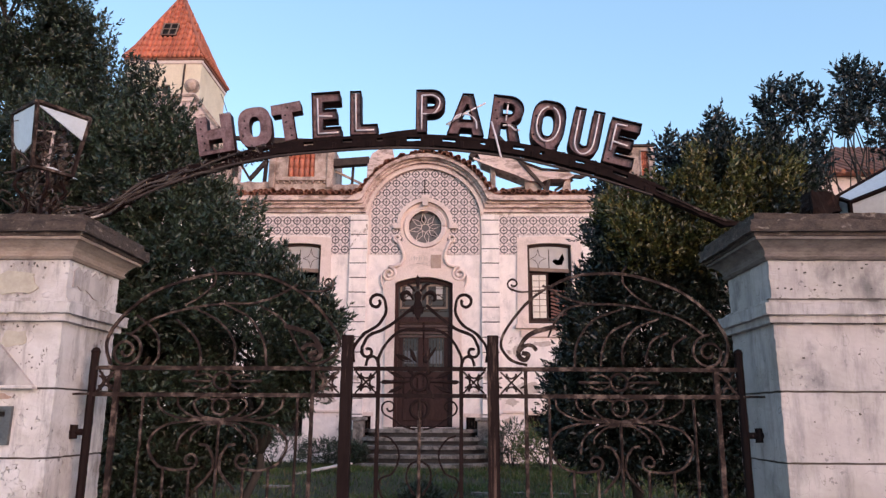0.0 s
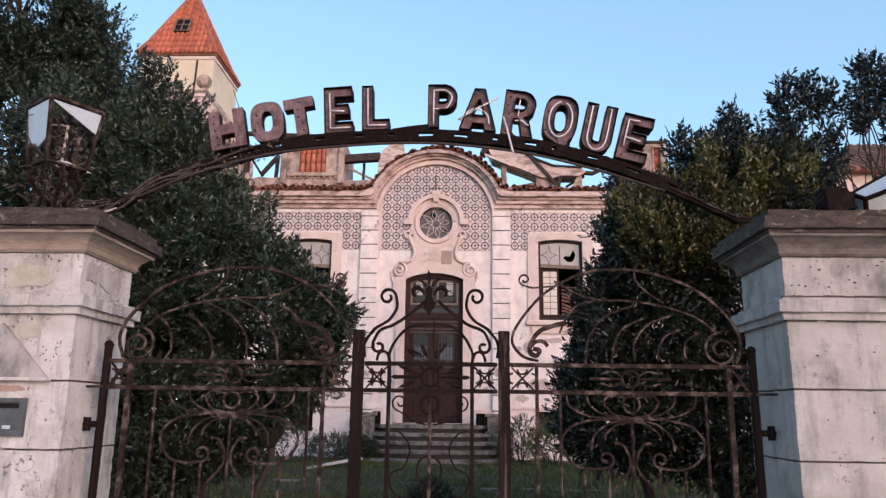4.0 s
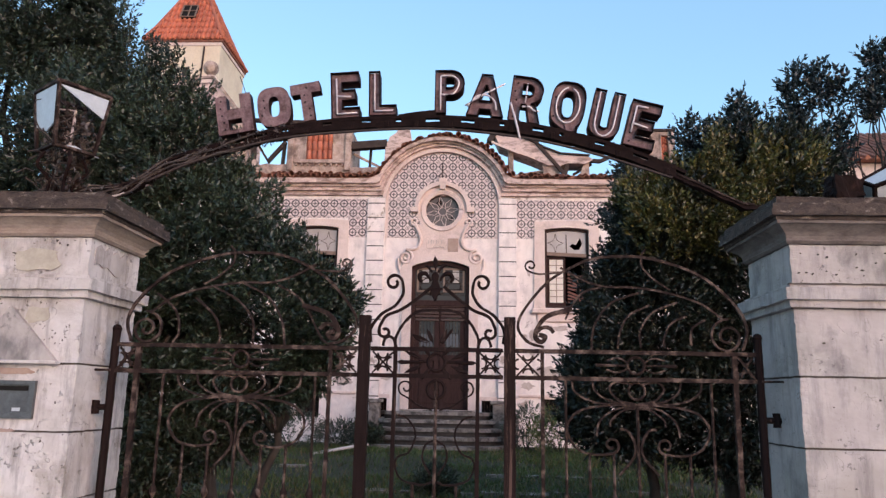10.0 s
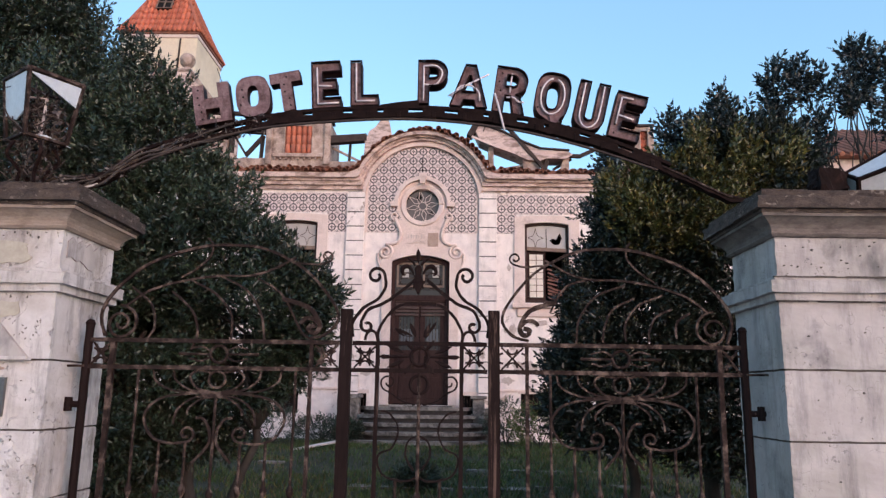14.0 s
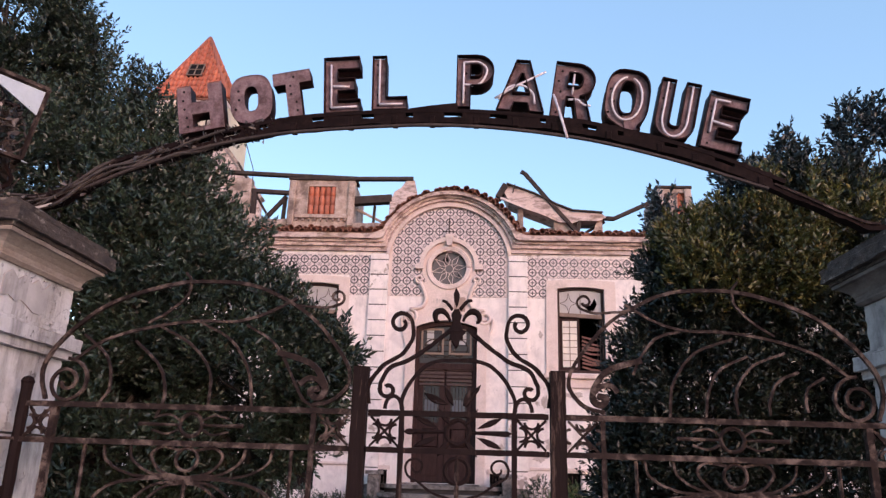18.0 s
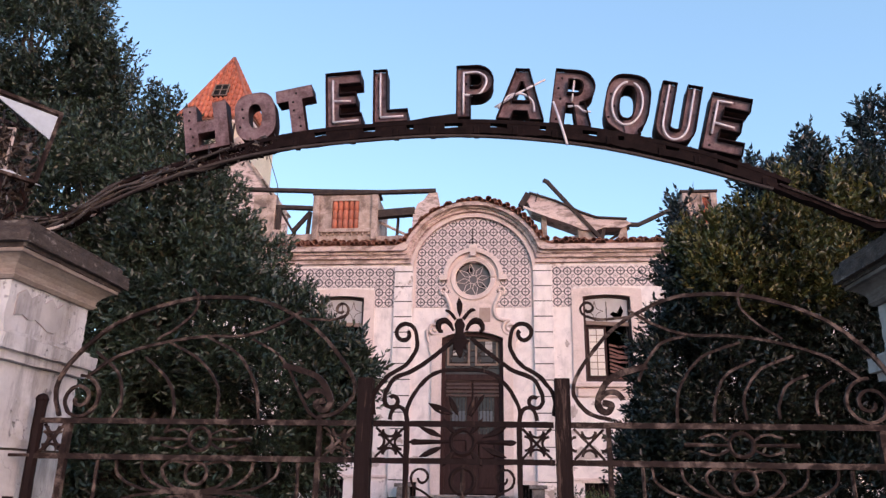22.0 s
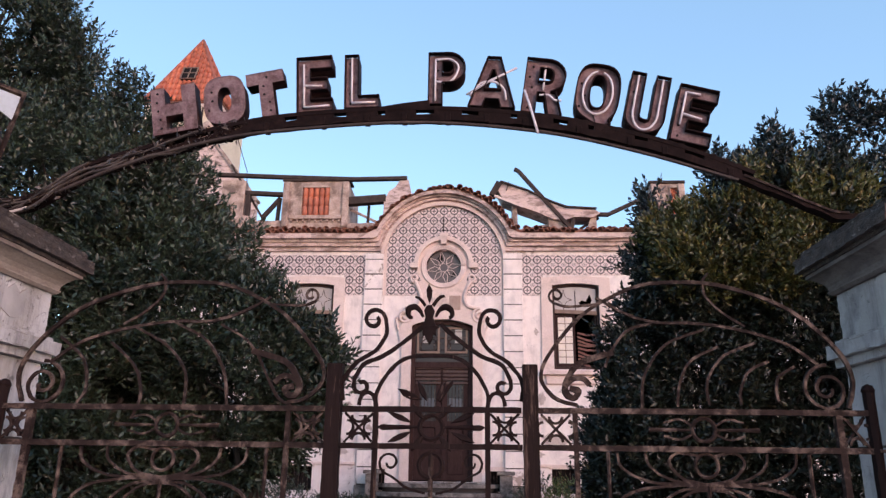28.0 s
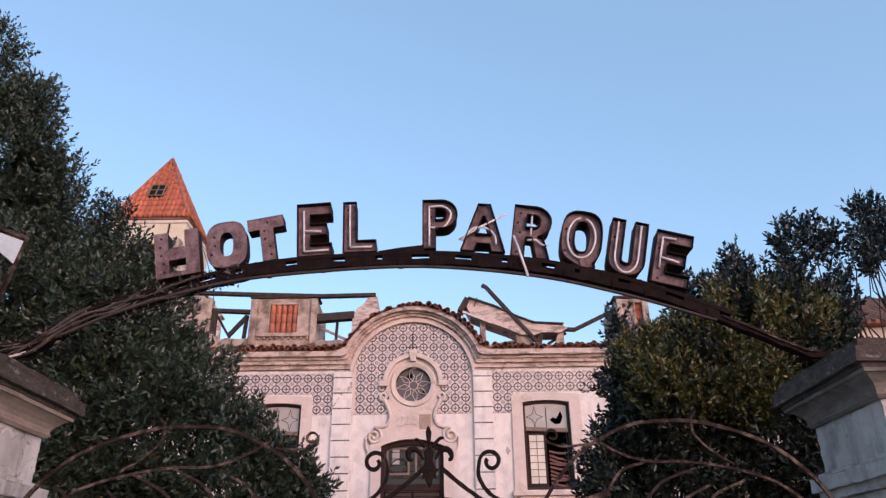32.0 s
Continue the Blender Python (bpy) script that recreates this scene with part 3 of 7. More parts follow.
# unseen floor and wall, painted black so the openings look unlit
part("floor_slab", box(bm_new(), WEST + 0.4, EAST - 0.4, WY + WT, 26, 5.9, 6.1), M_DARK, hotel, "inner floor painted black as unlit rooms")
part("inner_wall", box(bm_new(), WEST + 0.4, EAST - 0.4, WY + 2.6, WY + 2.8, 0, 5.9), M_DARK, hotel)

# ---- pilasters with grooved blocks ----
for px0, px1 in ((CX - 1.83, CX - 1.40), (CX + 1.40, CX + 1.84)):
    pil = part("pilaster", box(bm_new(), px0 + 0.012, px1 - 0.012, WY - 0.062, WY - 0.002, 0.3, 6.40), M_JOINT, hotel)
    z = 1.20
    part("base", box(bm_new(), px0 - 0.03, px1 + 0.03, WY - 0.11, WY - 0.003, 0.1, 1.185, 0.012), M_STEP, pil)
    while z < 6.3:
        top = min(z + 0.36, 6.40)
        part("block", box(bm_new(), px0, px1, WY - 0.08, WY - 0.003, z + 0.012, top - 0.012, 0.006, 0.003), M_PLASTER, pil)
        z += 0.36

# ---- eaves cornice and its curve over the gable ----
PROFILE = ((0.00, 0.10, 0.07), (0.10, 0.19, 0.14), (0.19, 0.25, 0.20), (0.25, 0.37, 0.30))     # z0, z1, how far proud


def cornice_line(off):
    """Line of the cornice at a height off above its soffit, sweeping over the arch."""
    r = RI + 0.02 + off * 0.72
    z0 = 6.45 + off
    xe = math.sqrt(max(r * r - (z0 - CZ) ** 2, 0.01))
    g = min(off / 0.37, 1.0) ** 2
    left = [(CX - xe - 0.26 * g + 0.26 * g * k / 6, z0 + 0.10 * g * (k / 6) ** 2) for k in range(6)]
    a1 = math.degrees(math.asin(min((z0 + 0.10 * g - CZ) / r, 1)))
    mid = [(CX + r * math.cos(radians(a)), CZ + r * math.sin(radians(a))) for a in [180 - a1 + (2 * a1 - 180) * k / 40 for k in range(41)]]
    right = [(2 * CX - x, z) for x, z in left[::-1]]
    return [(WEST - 0.2, z0), *left, *mid, *right, (EAST + 0.2, z0)]


for a, b, proud in PROFILE:
    part("cornice", band(bm_new(), cornice_line(b), cornice_line(a), WY - proud, WY + 0.2), M_CORNICE, hotel, "stained moulded cornice sweeping over the gable")
prng = random.Random(31)
for x, z, w, h in ((-4.05, 6.53, 0.75, 0.10), (-2.9, 6.60, 0.35, 0.05), (1.62, 6.68, 0.9, 0.06), (2.6, 6.60, 0.7, 0.09), (3.3, 6.70, 0.6, 0.05), (2.1, 6.53, 0.4, 0.05), (-3.3, 6.72, 0.6, 0.05), (-5.1, 6.66, 0.5, 0.06)):
    out = [(x + w / 2 * math.cos(2 * math.pi * k / 14) * prng.uniform(0.75, 1.1), z + h / 2 * math.sin(2 * math.pi * k / 14) * prng.uniform(0.6, 1.2)) for k in range(14)]
    proud = 0.304 if z > 6.69 else 0.204 if z > 6.63 else 0.144 if z > 6.54 else 0.074
    part("lost_plaster", prism(bm_new(), out, WY - proud, WY - proud + 0.03), M_BARE, hotel, "bare patch where the plaster fell")
for x, z, w, h in ((2.35, 3.22, 0.55, 0.14), (1.72, 3.05, 0.22, 0.30), (2.0, 2.15, 0.60, 0.35), (1.6, 1.85, 0.35, 0.20), (-2.75, 1.95, 0.45, 0.40), (-3.5, 2.5, 0.7, 0.3), (-2.6, 2.9, 0.25, 0.12), (1.65, 4.55, 0.12, 0.16), (1.72, 2.62, 0.16, 0.10), (-1.75, 2.0, 0.3, 0.14), (0.75, 2.05, 0.22, 0.16)):
    out = [(x + w / 2 * math.cos(2 * math.pi * k / 18) * prng.uniform(0.6, 1.15), z + h / 2 * math.sin(2 * math.pi * k / 18) * prng.uniform(0.5, 1.25)) for k in range(18)]
    part("lost_plaster", prism(bm_new(), out, WY - 0.006, WY + 0.02), M_FADEDBARE, hotel, "bare patch where the plaster fell")
# inner roll of the arch
o = [(CX + (RI + 0.045) * math.cos(radians(a)), CZ + (RI + 0.045) * math.sin(radians(a))) for a in range(8, 173, 4)]
i_ = [(CX + (RI - 0.035) * math.cos(radians(a)), CZ + (RI - 0.035) * math.sin(radians(a))) for a in range(8, 173, 4)]
part("arch_roll", band(bm_new(), o, i_, WY - 0.10, WY), M_STONE, hotel)

# ---- clay eaves tiles ----
def barrel_tile(length, r0, r1, sides=6):
    """A half-round clay tile along -y, hollow below."""
    bm = bm_new()
    rows = []
    for y, r in ((0, r0), (-length, r1)):
        rows.append([[bm.verts.new((rr * math.cos(math.pi * k / sides), y, rr * math.sin(math.pi * k / sides))) for k in range(sides + 1)] for rr in (r, r - 0.014)])
    for k in range(sides):
        for s in (0, 1):
            bm.faces.new((rows[0][s][k], rows[0][s][k + 1], rows[1][s][k + 1], rows[1][s][k]))
        bm.faces.new((rows[1][0][k], rows[1][0][k + 1], rows[1][1][k + 1], rows[1][1][k]))
    me = bpy.data.meshes.new("clay_tile")
    bmesh.ops.recalc_face_normals(bm, faces=bm.faces)
    bm.to_mesh(me)
    bm.free()
    me.materials.append(M_ROOFTILE)
    me.shade_smooth()
    return me


TILE_ME = barrel_tile(0.42, 0.062, 0.074)
eaves = part("eaves_board", band(bm_new(), cornice_line(0.435), cornice_line(0.374), WY - 0.26, WY + 0.5), M_ROOFTILE, hotel, "lichened clay tile eaves")
rng = random.Random(4)


def put_tile(x, y, z, rx, ry, rz=0.0):
    ob = new("clay_tile", TILE_ME)
    ob.parent = eaves
    ob.matrix_basis = pose(x, y, z, rx, ry, rz)


line = cornice_line(0.43)
walked, step = 0.0, 0.155
for (xa, za), (xb, zb) in zip(line, line[1:]):
    d = math.hypot(xb - xa, zb - za)
    while walked < d:
        f = walked / d
        x, z = xa + (xb - xa) * f, za + (zb - za) * f
        if -7.6 < x < 6.6 and rng.random() > 0.04:
            put_tile(x, WY + 0.04 + rng.uniform(-0.03, 0.03), z + rng.uniform(-0.012, 0.012), 6 + rng.uniform(-3, 3), -math.degrees(math.atan2(zb - za, xb - xa)), rng.uniform(-5, 5))
            put_tile(x + 0.077 + rng.uniform(-0.02, 0.02), WY + 0.10 + rng.uniform(-0.03, 0.03), z + 0.042 + rng.uniform(-0.015, 0.02), 5 + rng.uniform(-3, 3), -math.degrees(math.atan2(zb - za, xb - xa)), rng.uniform(-7, 7))
            put_tile(x + 0.05 + rng.uniform(-0.03, 0.03), WY + 0.22 + rng.uniform(-0.03, 0.03), z + 0.105 + rng.uniform(-0.02, 0.02), 7 + rng.uniform(-4, 4), -math.degrees(math.atan2(zb - za, xb - xa)), rng.uniform(-8, 8)) if not CX - 1.75 < x < CX + 1.75 else None
            put_tile(x + rng.uniform(-0.02, 0.02), WY + 0.40 + rng.uniform(-0.04, 0.04), z + 0.115 + rng.uniform(-0.02, 0.03), 14 + rng.uniform(-5, 5), -math.degrees(math.atan2(zb - za, xb - xa)), rng.uniform(-8, 8))
        walked += step
    walked -= d

# ---- low broken roof slope behind the eaves ----
for x0, x1 in ((WEST, CX - 1.9), (CX + 1.9, EAST)):
    bm = bm_new()
    prism(bm, [(x0, 6.80), (x1, 6.80), *[(x1 + (x0 - x1) * q / 40, 7.04 + 0.05 * noise.noise(Vector((x1 + q * 0.7, 2.0, 1.0)))) for q in range(41)]], WY + 0.12, WY + 1.3)
    part("wall_top", bm, M_ROOFTILE, hotel)

# ---- gable and frieze tiles ----
bm = bm_new()
box(bm, 0.001 - PITCH / 2, PITCH / 2 - 0.001, 0.0, 0.012, 0.001 - PITCH / 2, PITCH / 2 - 0.001, 0.003)
AZ_ME = bpy.data.meshes.new("tile")
bm.to_mesh(AZ_ME)
bm.free()
AZ_ME.materials.append(M_AZULEJO)
bed = flat_shape([[(CX - 1.39, 5.385), (CX + 1.39, 5.385), (CX + 1.39, 6.4), *[(CX + (RI + 0.02) * math.cos(radians(a)), CZ + (RI + 0.02) * math.sin(radians(a))) for a in range(12, 169, 6)], (CX - 1.39, 6.4)], [(OCULUS[0] + 0.43 * math.cos(radians(a)), OCULUS[1] + 0.43 * math.sin(radians(a))) for a in range(0, 360, 12)]], 0.005)
bed.transform(Matrix.Translation((0, WY - 0.006, 0)))
tiles = part("tile_bed", bed, M_STONE, hotel)
trng = random.Random(8)


def put_azulejo(x, z):
    ob = new("tile", AZ_ME)
    ob.parent = tiles
    ob.matrix_basis = pose(x, WY - 0.016 + trng.uniform(-0.002, 0.002), z, trng.uniform(-0.4, 0.4), trng.uniform(-0.5, 0.5), trng.uniform(-0.4, 0.4))


TX, TZ = CX + 0.010, 5.511               # middle of the lowest tile of the middle column
for i in range(-6, 7):
    for j in range(10):
        x, z = TX + PITCH * i, TZ + PITCH * j
        if abs(x - CX) > 1.39 or math.hypot(x - CX, z - CZ) > RI + 0.10 and z > CZ:
            continue
        if math.hypot(x - OCULUS[0], z - OCULUS[1]) < 0.53:
            continue
        put_azulejo(x, z)
for side in (-1, 1):
    for i in range(14):
        for j in range(4):
            x, z = CX + side * (1.955 + PITCH * i), TZ + PITCH * j
            if i > 1 and j < 2 or x < -5.8 or x > 5.0:
                continue
            put_azulejo(x, z)

# ---- door, windows, oculus and their surrounds ----
def strip(name, x0, x1, z0, z1, proud, mat, parent, bevel=0.01, label=""):
    return part(name, box(bm_new(), x0, x1, WY - proud, WY - 0.004, z0, z1, bevel), mat, parent, label)


def arched_top(x0, x1, z, rise, n=12):
    return [(x0 + (x1 - x0) * k / n, z + rise * (1 - (2 * k / n - 1) ** 2)) for k in range(n + 1)]


def build_window(x0, x1, z0, z1, broken):
    """A tall window with a low arched head; one casement is missing and the hollow behind is dark."""
    w = part("window", box(bm_new(), x0, x1, WY + 0.16, WY + 0.17, z0, z0 + 0.02), M_WOOD, hotel)
    sur = part("window_surround", band(bm_new(), [(x0 - 0.27, z0 - 0.02), (x0 - 0.25, z1 + 0.10), *arched_top(x0 - 0.25, x1 + 0.25, z1 + 0.20, 0.04), (x1 + 0.25, z1 + 0.10), (x1 + 0.27, z0 - 0.02)],
         [(x0, z0 - 0.02), (x0, z1 - 0.06), *arched_top(x0, x1, z1 + 0.02, 0.05), (x1, z1 - 0.06), (x1, z0 - 0.02)], WY - 0.045, WY - 0.003), M_STONE, hotel)
    part("window_sill", box(bm_new(), x0 - 0.32, x1 + 0.32, WY - 0.12, WY + 0.15, z0 - 0.13, z0 - 0.025, 0.015), M_STONE, w)
    part("apron", box(bm_new(), x0 - 0.2, x1 + 0.2, WY - 0.05, WY - 0.003, z0 - 0.34, z0 - 0.135, 0.03), M_STONE, w)
    fr = bm_new()
    for a, b, c, d in ((x0, x0 + 0.06, z0, z1), (x1 - 0.06, x1, z0, z1), (x0 + 0.06, x1 - 0.06, z0, z0 + 0.07)):
        box(fr, a, b, WY + 0.06, WY + 0.14, c, d, 0.006)
    band(fr, arched_top(x0, x1, z1 + 0.02, 0.055), arched_top(x0 + 0.045, x1 - 0.045, z1 - 0.025, 0.05), WY + 0.06, WY + 0.14)
    part("window_frame", fr, M_FRAME, w, "brown weathered frame")
    part("transom_bar", rod(bm_new(), [(x0 + 0.06, WY + 0.09, z1 - 0.565), (x1 - 0.06, WY + 0.09, z1 - 0.61)], 0, flat=(0.10, 0.085)), M_BAR, w, "greyed sloping transom")
    # upper light with a broken pane
    hole = [[(x1 - 0.46, z1 - 0.36), (x1 - 0.38, z1 - 0.30), (x1 - 0.30, z1 - 0.33), (x1 - 0.20, z1 - 0.16), (x1 - 0.15, z1 - 0.30), (x1 - 0.22, z1 - 0.45), (x1 - 0.34, z1 - 0.46)]]
    pane = part("pane", flat_shape([[(x0 + 0.06, z1 - 0.55), (x1 - 0.06, z1 - 0.55), *arched_top(x1 - 0.06, x0 + 0.06, z1 - 0.035, 0.05)], *(hole if broken else [])], 0.005), M_GLASS_PALE, w, "dusty broken pane" if broken else "dusty pale pane")
    pane.location.y = WY + 0.10
    bars = bm_new()
    box(bars, (x0 + x1) / 2 - 0.008, (x0 + x1) / 2 + 0.008, WY + 0.085, WY + 0.115, z1 - 0.55, z1 - 0.07)
    for cd, sx, sz in [(c_, p_, q_) for c_ in ((x0 + 0.27,) if broken else (x0 + 0.27, x1 - 0.27)) for p_ in (-1, 1) for q_ in (-1, 1)]:
        rod(bars, spline([(cd + sx * 0.19, WY + 0.10, z1 - 0.29), (cd + sx * 0.05, WY + 0.10, z1 - 0.29 + sz * 0.07), (cd, WY + 0.10, z1 - 0.29 + sz * 0.24)], 5), 0.007, 5)
    part("glazing_bar", bars, M_FRAME, w)
    # closed casement: small panes, the warm sky reflection painted in
    lx0, lx1 = x0 + 0.07, (x0 + x1) / 2 - 0.03
    cas = bm_new()
    for a, b, c, d in ((lx0, lx0 + 0.045, z0 + 0.08, z1 - 0.64), (lx1 - 0.045, lx1, z0 + 0.08, z1 - 0.64), (lx0 + 0.045, lx1 - 0.045, z0 + 0.08, z0 + 0.14), (lx0 + 0.045, lx1 - 0.045, z1 - 0.69, z1 - 0.64)):
        box(cas, a, b, WY + 0.10, WY + 0.135, c, d, 0.005)
    casement = part("casement", cas, M_WOOD, w)
    nx, nz = 2, 7
    ww, hh = (lx1 - lx0 - 0.09) / nx, (z1 - z0 - 0.83) / nz
    for i in range(nx):
        for j in range(nz):
            a, c = lx0 + 0.045 + i * ww, z0 + 0.14 + j * hh
            part("pane", box(bm_new(), a + 0.009, a + ww - 0.009, WY + 0.114, WY + 0.120, c + 0.009, c + hh - 0.009), M_GLASS_WARM, casement)
    bars = bm_new()
    for i in range(1, nx):
        box(bars, lx0 + 0.045 + i * ww - 0.008, lx0 + 0.045 + i * ww + 0.008, WY + 0.105, WY + 0.13, z0 + 0.14, z1 - 0.69)
    for j in range(1, nz):
        box(bars, lx0 + 0.045, lx1 - 0.045, WY + 0.107, WY + 0.128, z0 + 0.14 + j * hh - 0.008, z0 + 0.14 + j * hh + 0.008)
    part("glazing_bar", bars, M_BAR, casement)
    # open casement swung inwards
    bm = bm_new()
    for a, c in ((0.0, 0.05), (0.40, 0.45)):
        box(bm, x1 - 0.10, x1 - 0.07, WY + 0.14 + a, WY + 0.14 + c, z0 + 0.08, z1 - 0.64, 0.005)
    for c in (z0 + 0.08, z0 + 0.70, z1 - 0.70):
        box(bm, x1 - 0.10, x1 - 0.07, WY + 0.19, WY + 0.54, c, c + 0.06, 0.005)
    part("open_casement", bm, M_SLAT, w)
    for q in range(9):
        za = z0 + 0.12 + 0.085 * q
        tilt = 0.05 * math.sin(q * 1.7) - 0.03
        part("slat", rod(bm_new(), [((x0 + x1) / 2 + 0.03, WY + 0.17, za + 0.05), (x1 - 0.30, WY + 0.18, za + tilt * 0.4), (x1 - 0.09, WY + 0.20, za + tilt)], 0, flat=(0.012, 0.045)), M_LOUVRE, w)
    return w


for k, wx in enumerate(WINS):
    build_window(*wx, k == 0)

# door leaves and transom
x0, x1, z0, z1 = DOOR
# black sheet behind the leaves, for the unlit hall
door = part("door", box(bm_new(), x0, x1, WY + 0.20, WY + 0.215, z0, z1 + 0.10), M_DARK, hotel, "tall brown double door with arched transom")
sur_out = [(x0 - 0.20, z0), (x0 - 0.22, z1 - 0.45), (x0 - 0.30, z1 - 0.18), (x0 - 0.24, z1 + 0.02), *arched_top(x0 - 0.12, x1 + 0.12, z1 + 0.14, 0.20), (x1 + 0.24, z1 + 0.02), (x1 + 0.30, z1 - 0.18), (x1 + 0.22, z1 - 0.45), (x1 + 0.20, z0)]
sur_in = [(x0, z0), (x0, z1 - 0.45), (x0, z1 - 0.18), (x0, z1 - 0.05), *arched_top(x0, x1, z1, 0.15), (x1, z1 - 0.05), (x1, z1 - 0.18), (x1, z1 - 0.45), (x1, z0)]
part("door_surround", band(bm_new(), sur_out, sur_in, WY - 0.07, WY - 0.003), M_STONE, hotel, "moulded cream stone surround")
fr = bm_new()
for a, b, c, d in ((x0, x0 + 0.09, z0, z1), (x1 - 0.09, x1, z0, z1), (x0 + 0.09, x1 - 0.09, 3.72, 3.86)):
    box(fr, a, b, WY + 0.05, WY + 0.20, c, d, 0.01)
band(fr, arched_top(x0, x1, z1, 0.15), arched_top(x0 + 0.09, x1 - 0.09, z1 - 0.08, 0.13), WY + 0.05, WY + 0.20)
part("door_frame", fr, M_WOOD, door)
mid = (x0 + x1) / 2
for a, b in ((x0 + 0.09, mid - 0.008), (mid + 0.008, x1 - 0.09)):
    leaf = part("door_leaf", wall_with_holes(a, b, z0 + 0.03, 3.72, [(a + 0.12, b - 0.12, 2.55, 3.5), (a + 0.12, b - 0.12, 2.02, 2.42)], WY + 0.10, WY + 0.16), M_WOOD, door)
    part("pane", box(bm_new(), a + 0.12, b - 0.12, WY + 0.125, WY + 0.131, 2.55, 3.5), M_GLASS_DARK, leaf)
    part("panel", box(bm_new(), a + 0.13, b - 0.13, WY + 0.085, WY + 0.097, 1.42, 1.92, 0.012), M_WOOD, leaf)
    grille = bm_new()
    for k in range(5):
        gx = a + 0.15 + (b - a - 0.30) * k / 4
        rod(grille, [(gx, WY + 0.115, 2.55), (gx, WY + 0.115, 3.5)], 0.008, 5)
    part("grille", grille, M_IRON, leaf)
    part("panel", box(bm_new(), a + 0.14, b - 0.14, WY + 0.11, WY + 0.15, 2.03, 2.41, 0.02), M_WOOD, leaf)
    part("moulding", box(bm_new(), a + 0.05, b - 0.05, WY + 0.078, WY + 0.098, 3.55, 3.63, 0.01), M_WOOD, leaf)
    for k in range(5):
        part("slat", box(bm_new(), a + 0.02, b - 0.02, WY + 0.070 + 0.004 * (k % 2), WY + 0.099, 3.36 + 0.085 * k, 3.36 + 0.085 * k + 0.055, 0.008, 0.006), M_SLAT, leaf)
    part("shard", box(bm_new(), a + 0.16 if a < mid - 0.1 else b - 0.32, a + 0.32 if a < mid - 0.1 else b - 0.16, WY + 0.126, WY + 0.131, 4.30, 4.62), M_GLASS_PALE, door)
    part("worn_panel", box(bm_new(), a + 0.14, b - 0.14, WY + 0.118, WY + 0.124, 2.75, 3.05, 0.002), M_GLASS_BLUE, leaf)
tr = part("transom", box(bm_new(), x0 + 0.09, x1 - 0.09, WY + 0.135, WY + 0.141, 3.86, z1 + 0.06), M_GLASS_SOOT, door, "dusty transom pane")
bars = bm_new()
for cxx in (mid - 0.30, mid, mid + 0.30):
    rod(bars, arc(cxx, 4.22, 0.19, 0, 360, 18, WY + 0.12), 0.014, 5)
for k in range(1, 6):
    zz = 3.86 + 0.14 * k
    rod(bars, [(x0 + 0.09, WY + 0.12, zz), (x1 - 0.09, WY + 0.12, zz)], 0.007, 4)
part("grille", bars, M_IRON, tr)
for a, b in ((x0 + 0.12, mid - 0.06), (mid + 0.06, x1 - 0.12)):
    part("transom_light", wall_with_holes(a, b, 4.06, 4.66, [(a + 0.045, b - 0.045, 4.105, 4.615)], WY + 0.095, WY + 0.118), M_BAR, door, "pale worn frame of the transom")
part("threshold", box(bm_new(), x0 - 0.1, x1 + 0.1, WY - 0.2, WY + 0.3, 1.18, 1.265, 0.012), M_STEP, hotel)

# volutes and carved panel between door and oculus
for s in (-1, 1):
    carv = bm_new()
    cxv = CX + s * 0.86
    rod(carv, [(q[0], WY - 0.05, q[2]) for q in spiral(cxv, 4.89, 0.185, 0.03, 90, 90 + s * 620, 40)], 0.038, 6)
    rod(carv, spline([(cxv, WY - 0.05, 5.075), (CX + s * 0.70, WY - 0.05, 5.09), (CX + s * 0.56, WY - 0.05, 5.15), (CX + s * 0.50, WY - 0.05, 5.34), (CX + s * 0.57, WY - 0.05, 5.56), (CX + s * 0.65, WY - 0.05, 5.72)], 6), 0.045, 6)
    rod(carv, spline([(cxv + s * 0.185, WY - 0.04, 4.87), (cxv + s * 0.17, WY - 0.04, 4.66), (cxv + s * 0.06, WY - 0.04, 4.40), (cxv + s * 0.02, WY - 0.04, 4.10)], 6), 0.03, 6)
    rod(carv, [(q[0], WY - 0.05, q[2]) for q in spiral(CX + s * 0.66, 5.79, 0.10, 0.03, 270, 270 + s * 420, 20)], 0.03, 6)
    part("volute", carv, M_STONE, hotel, "curling carved stone scroll", True)
panel = [(CX - 0.60, 5.06), (CX - 0.50, 5.30), (CX - 0.57, 5.54), (CX - 0.60, 5.74), (CX - 0.3, 5.62), (CX, 5.57), (CX + 0.3, 5.62), (CX + 0.60, 5.74), (CX + 0.57, 5.54), (CX + 0.50, 5.30), (CX + 0.60, 5.06), (CX + 0.8, 5.0), (CX + 0.8, 4.9), *[(x, z) for x, z in arched_top(x1 + 0.1, x0 - 0.1, z1 + 0.10, 0.20)], (CX - 0.8, 4.9), (CX - 0.8, 5.0)]
part("carved_panel", prism(bm_new(), panel, WY - 0.032, WY - 0.002), M_STONE, hotel)
plate = part("name_plate", box(bm_new(), CX - 0.36, CX + 0.10, WY - 0.040, WY - 0.033, 5.11, 5.38, 0.004), M_STONE, hotel, "worn name plate")
for q, w_ in ((0.02, 0.013), (0.085, 0.035), (0.15, 0.013), (0.205, 0.040), (0.275, 0.013), (0.335, 0.030)):
    part("worn_mark", box(bm_new(), CX - 0.34 + q, CX - 0.34 + q + w_, WY - 0.043, WY - 0.0405, 5.235, 5.33), M_FADEDBARE, plate)
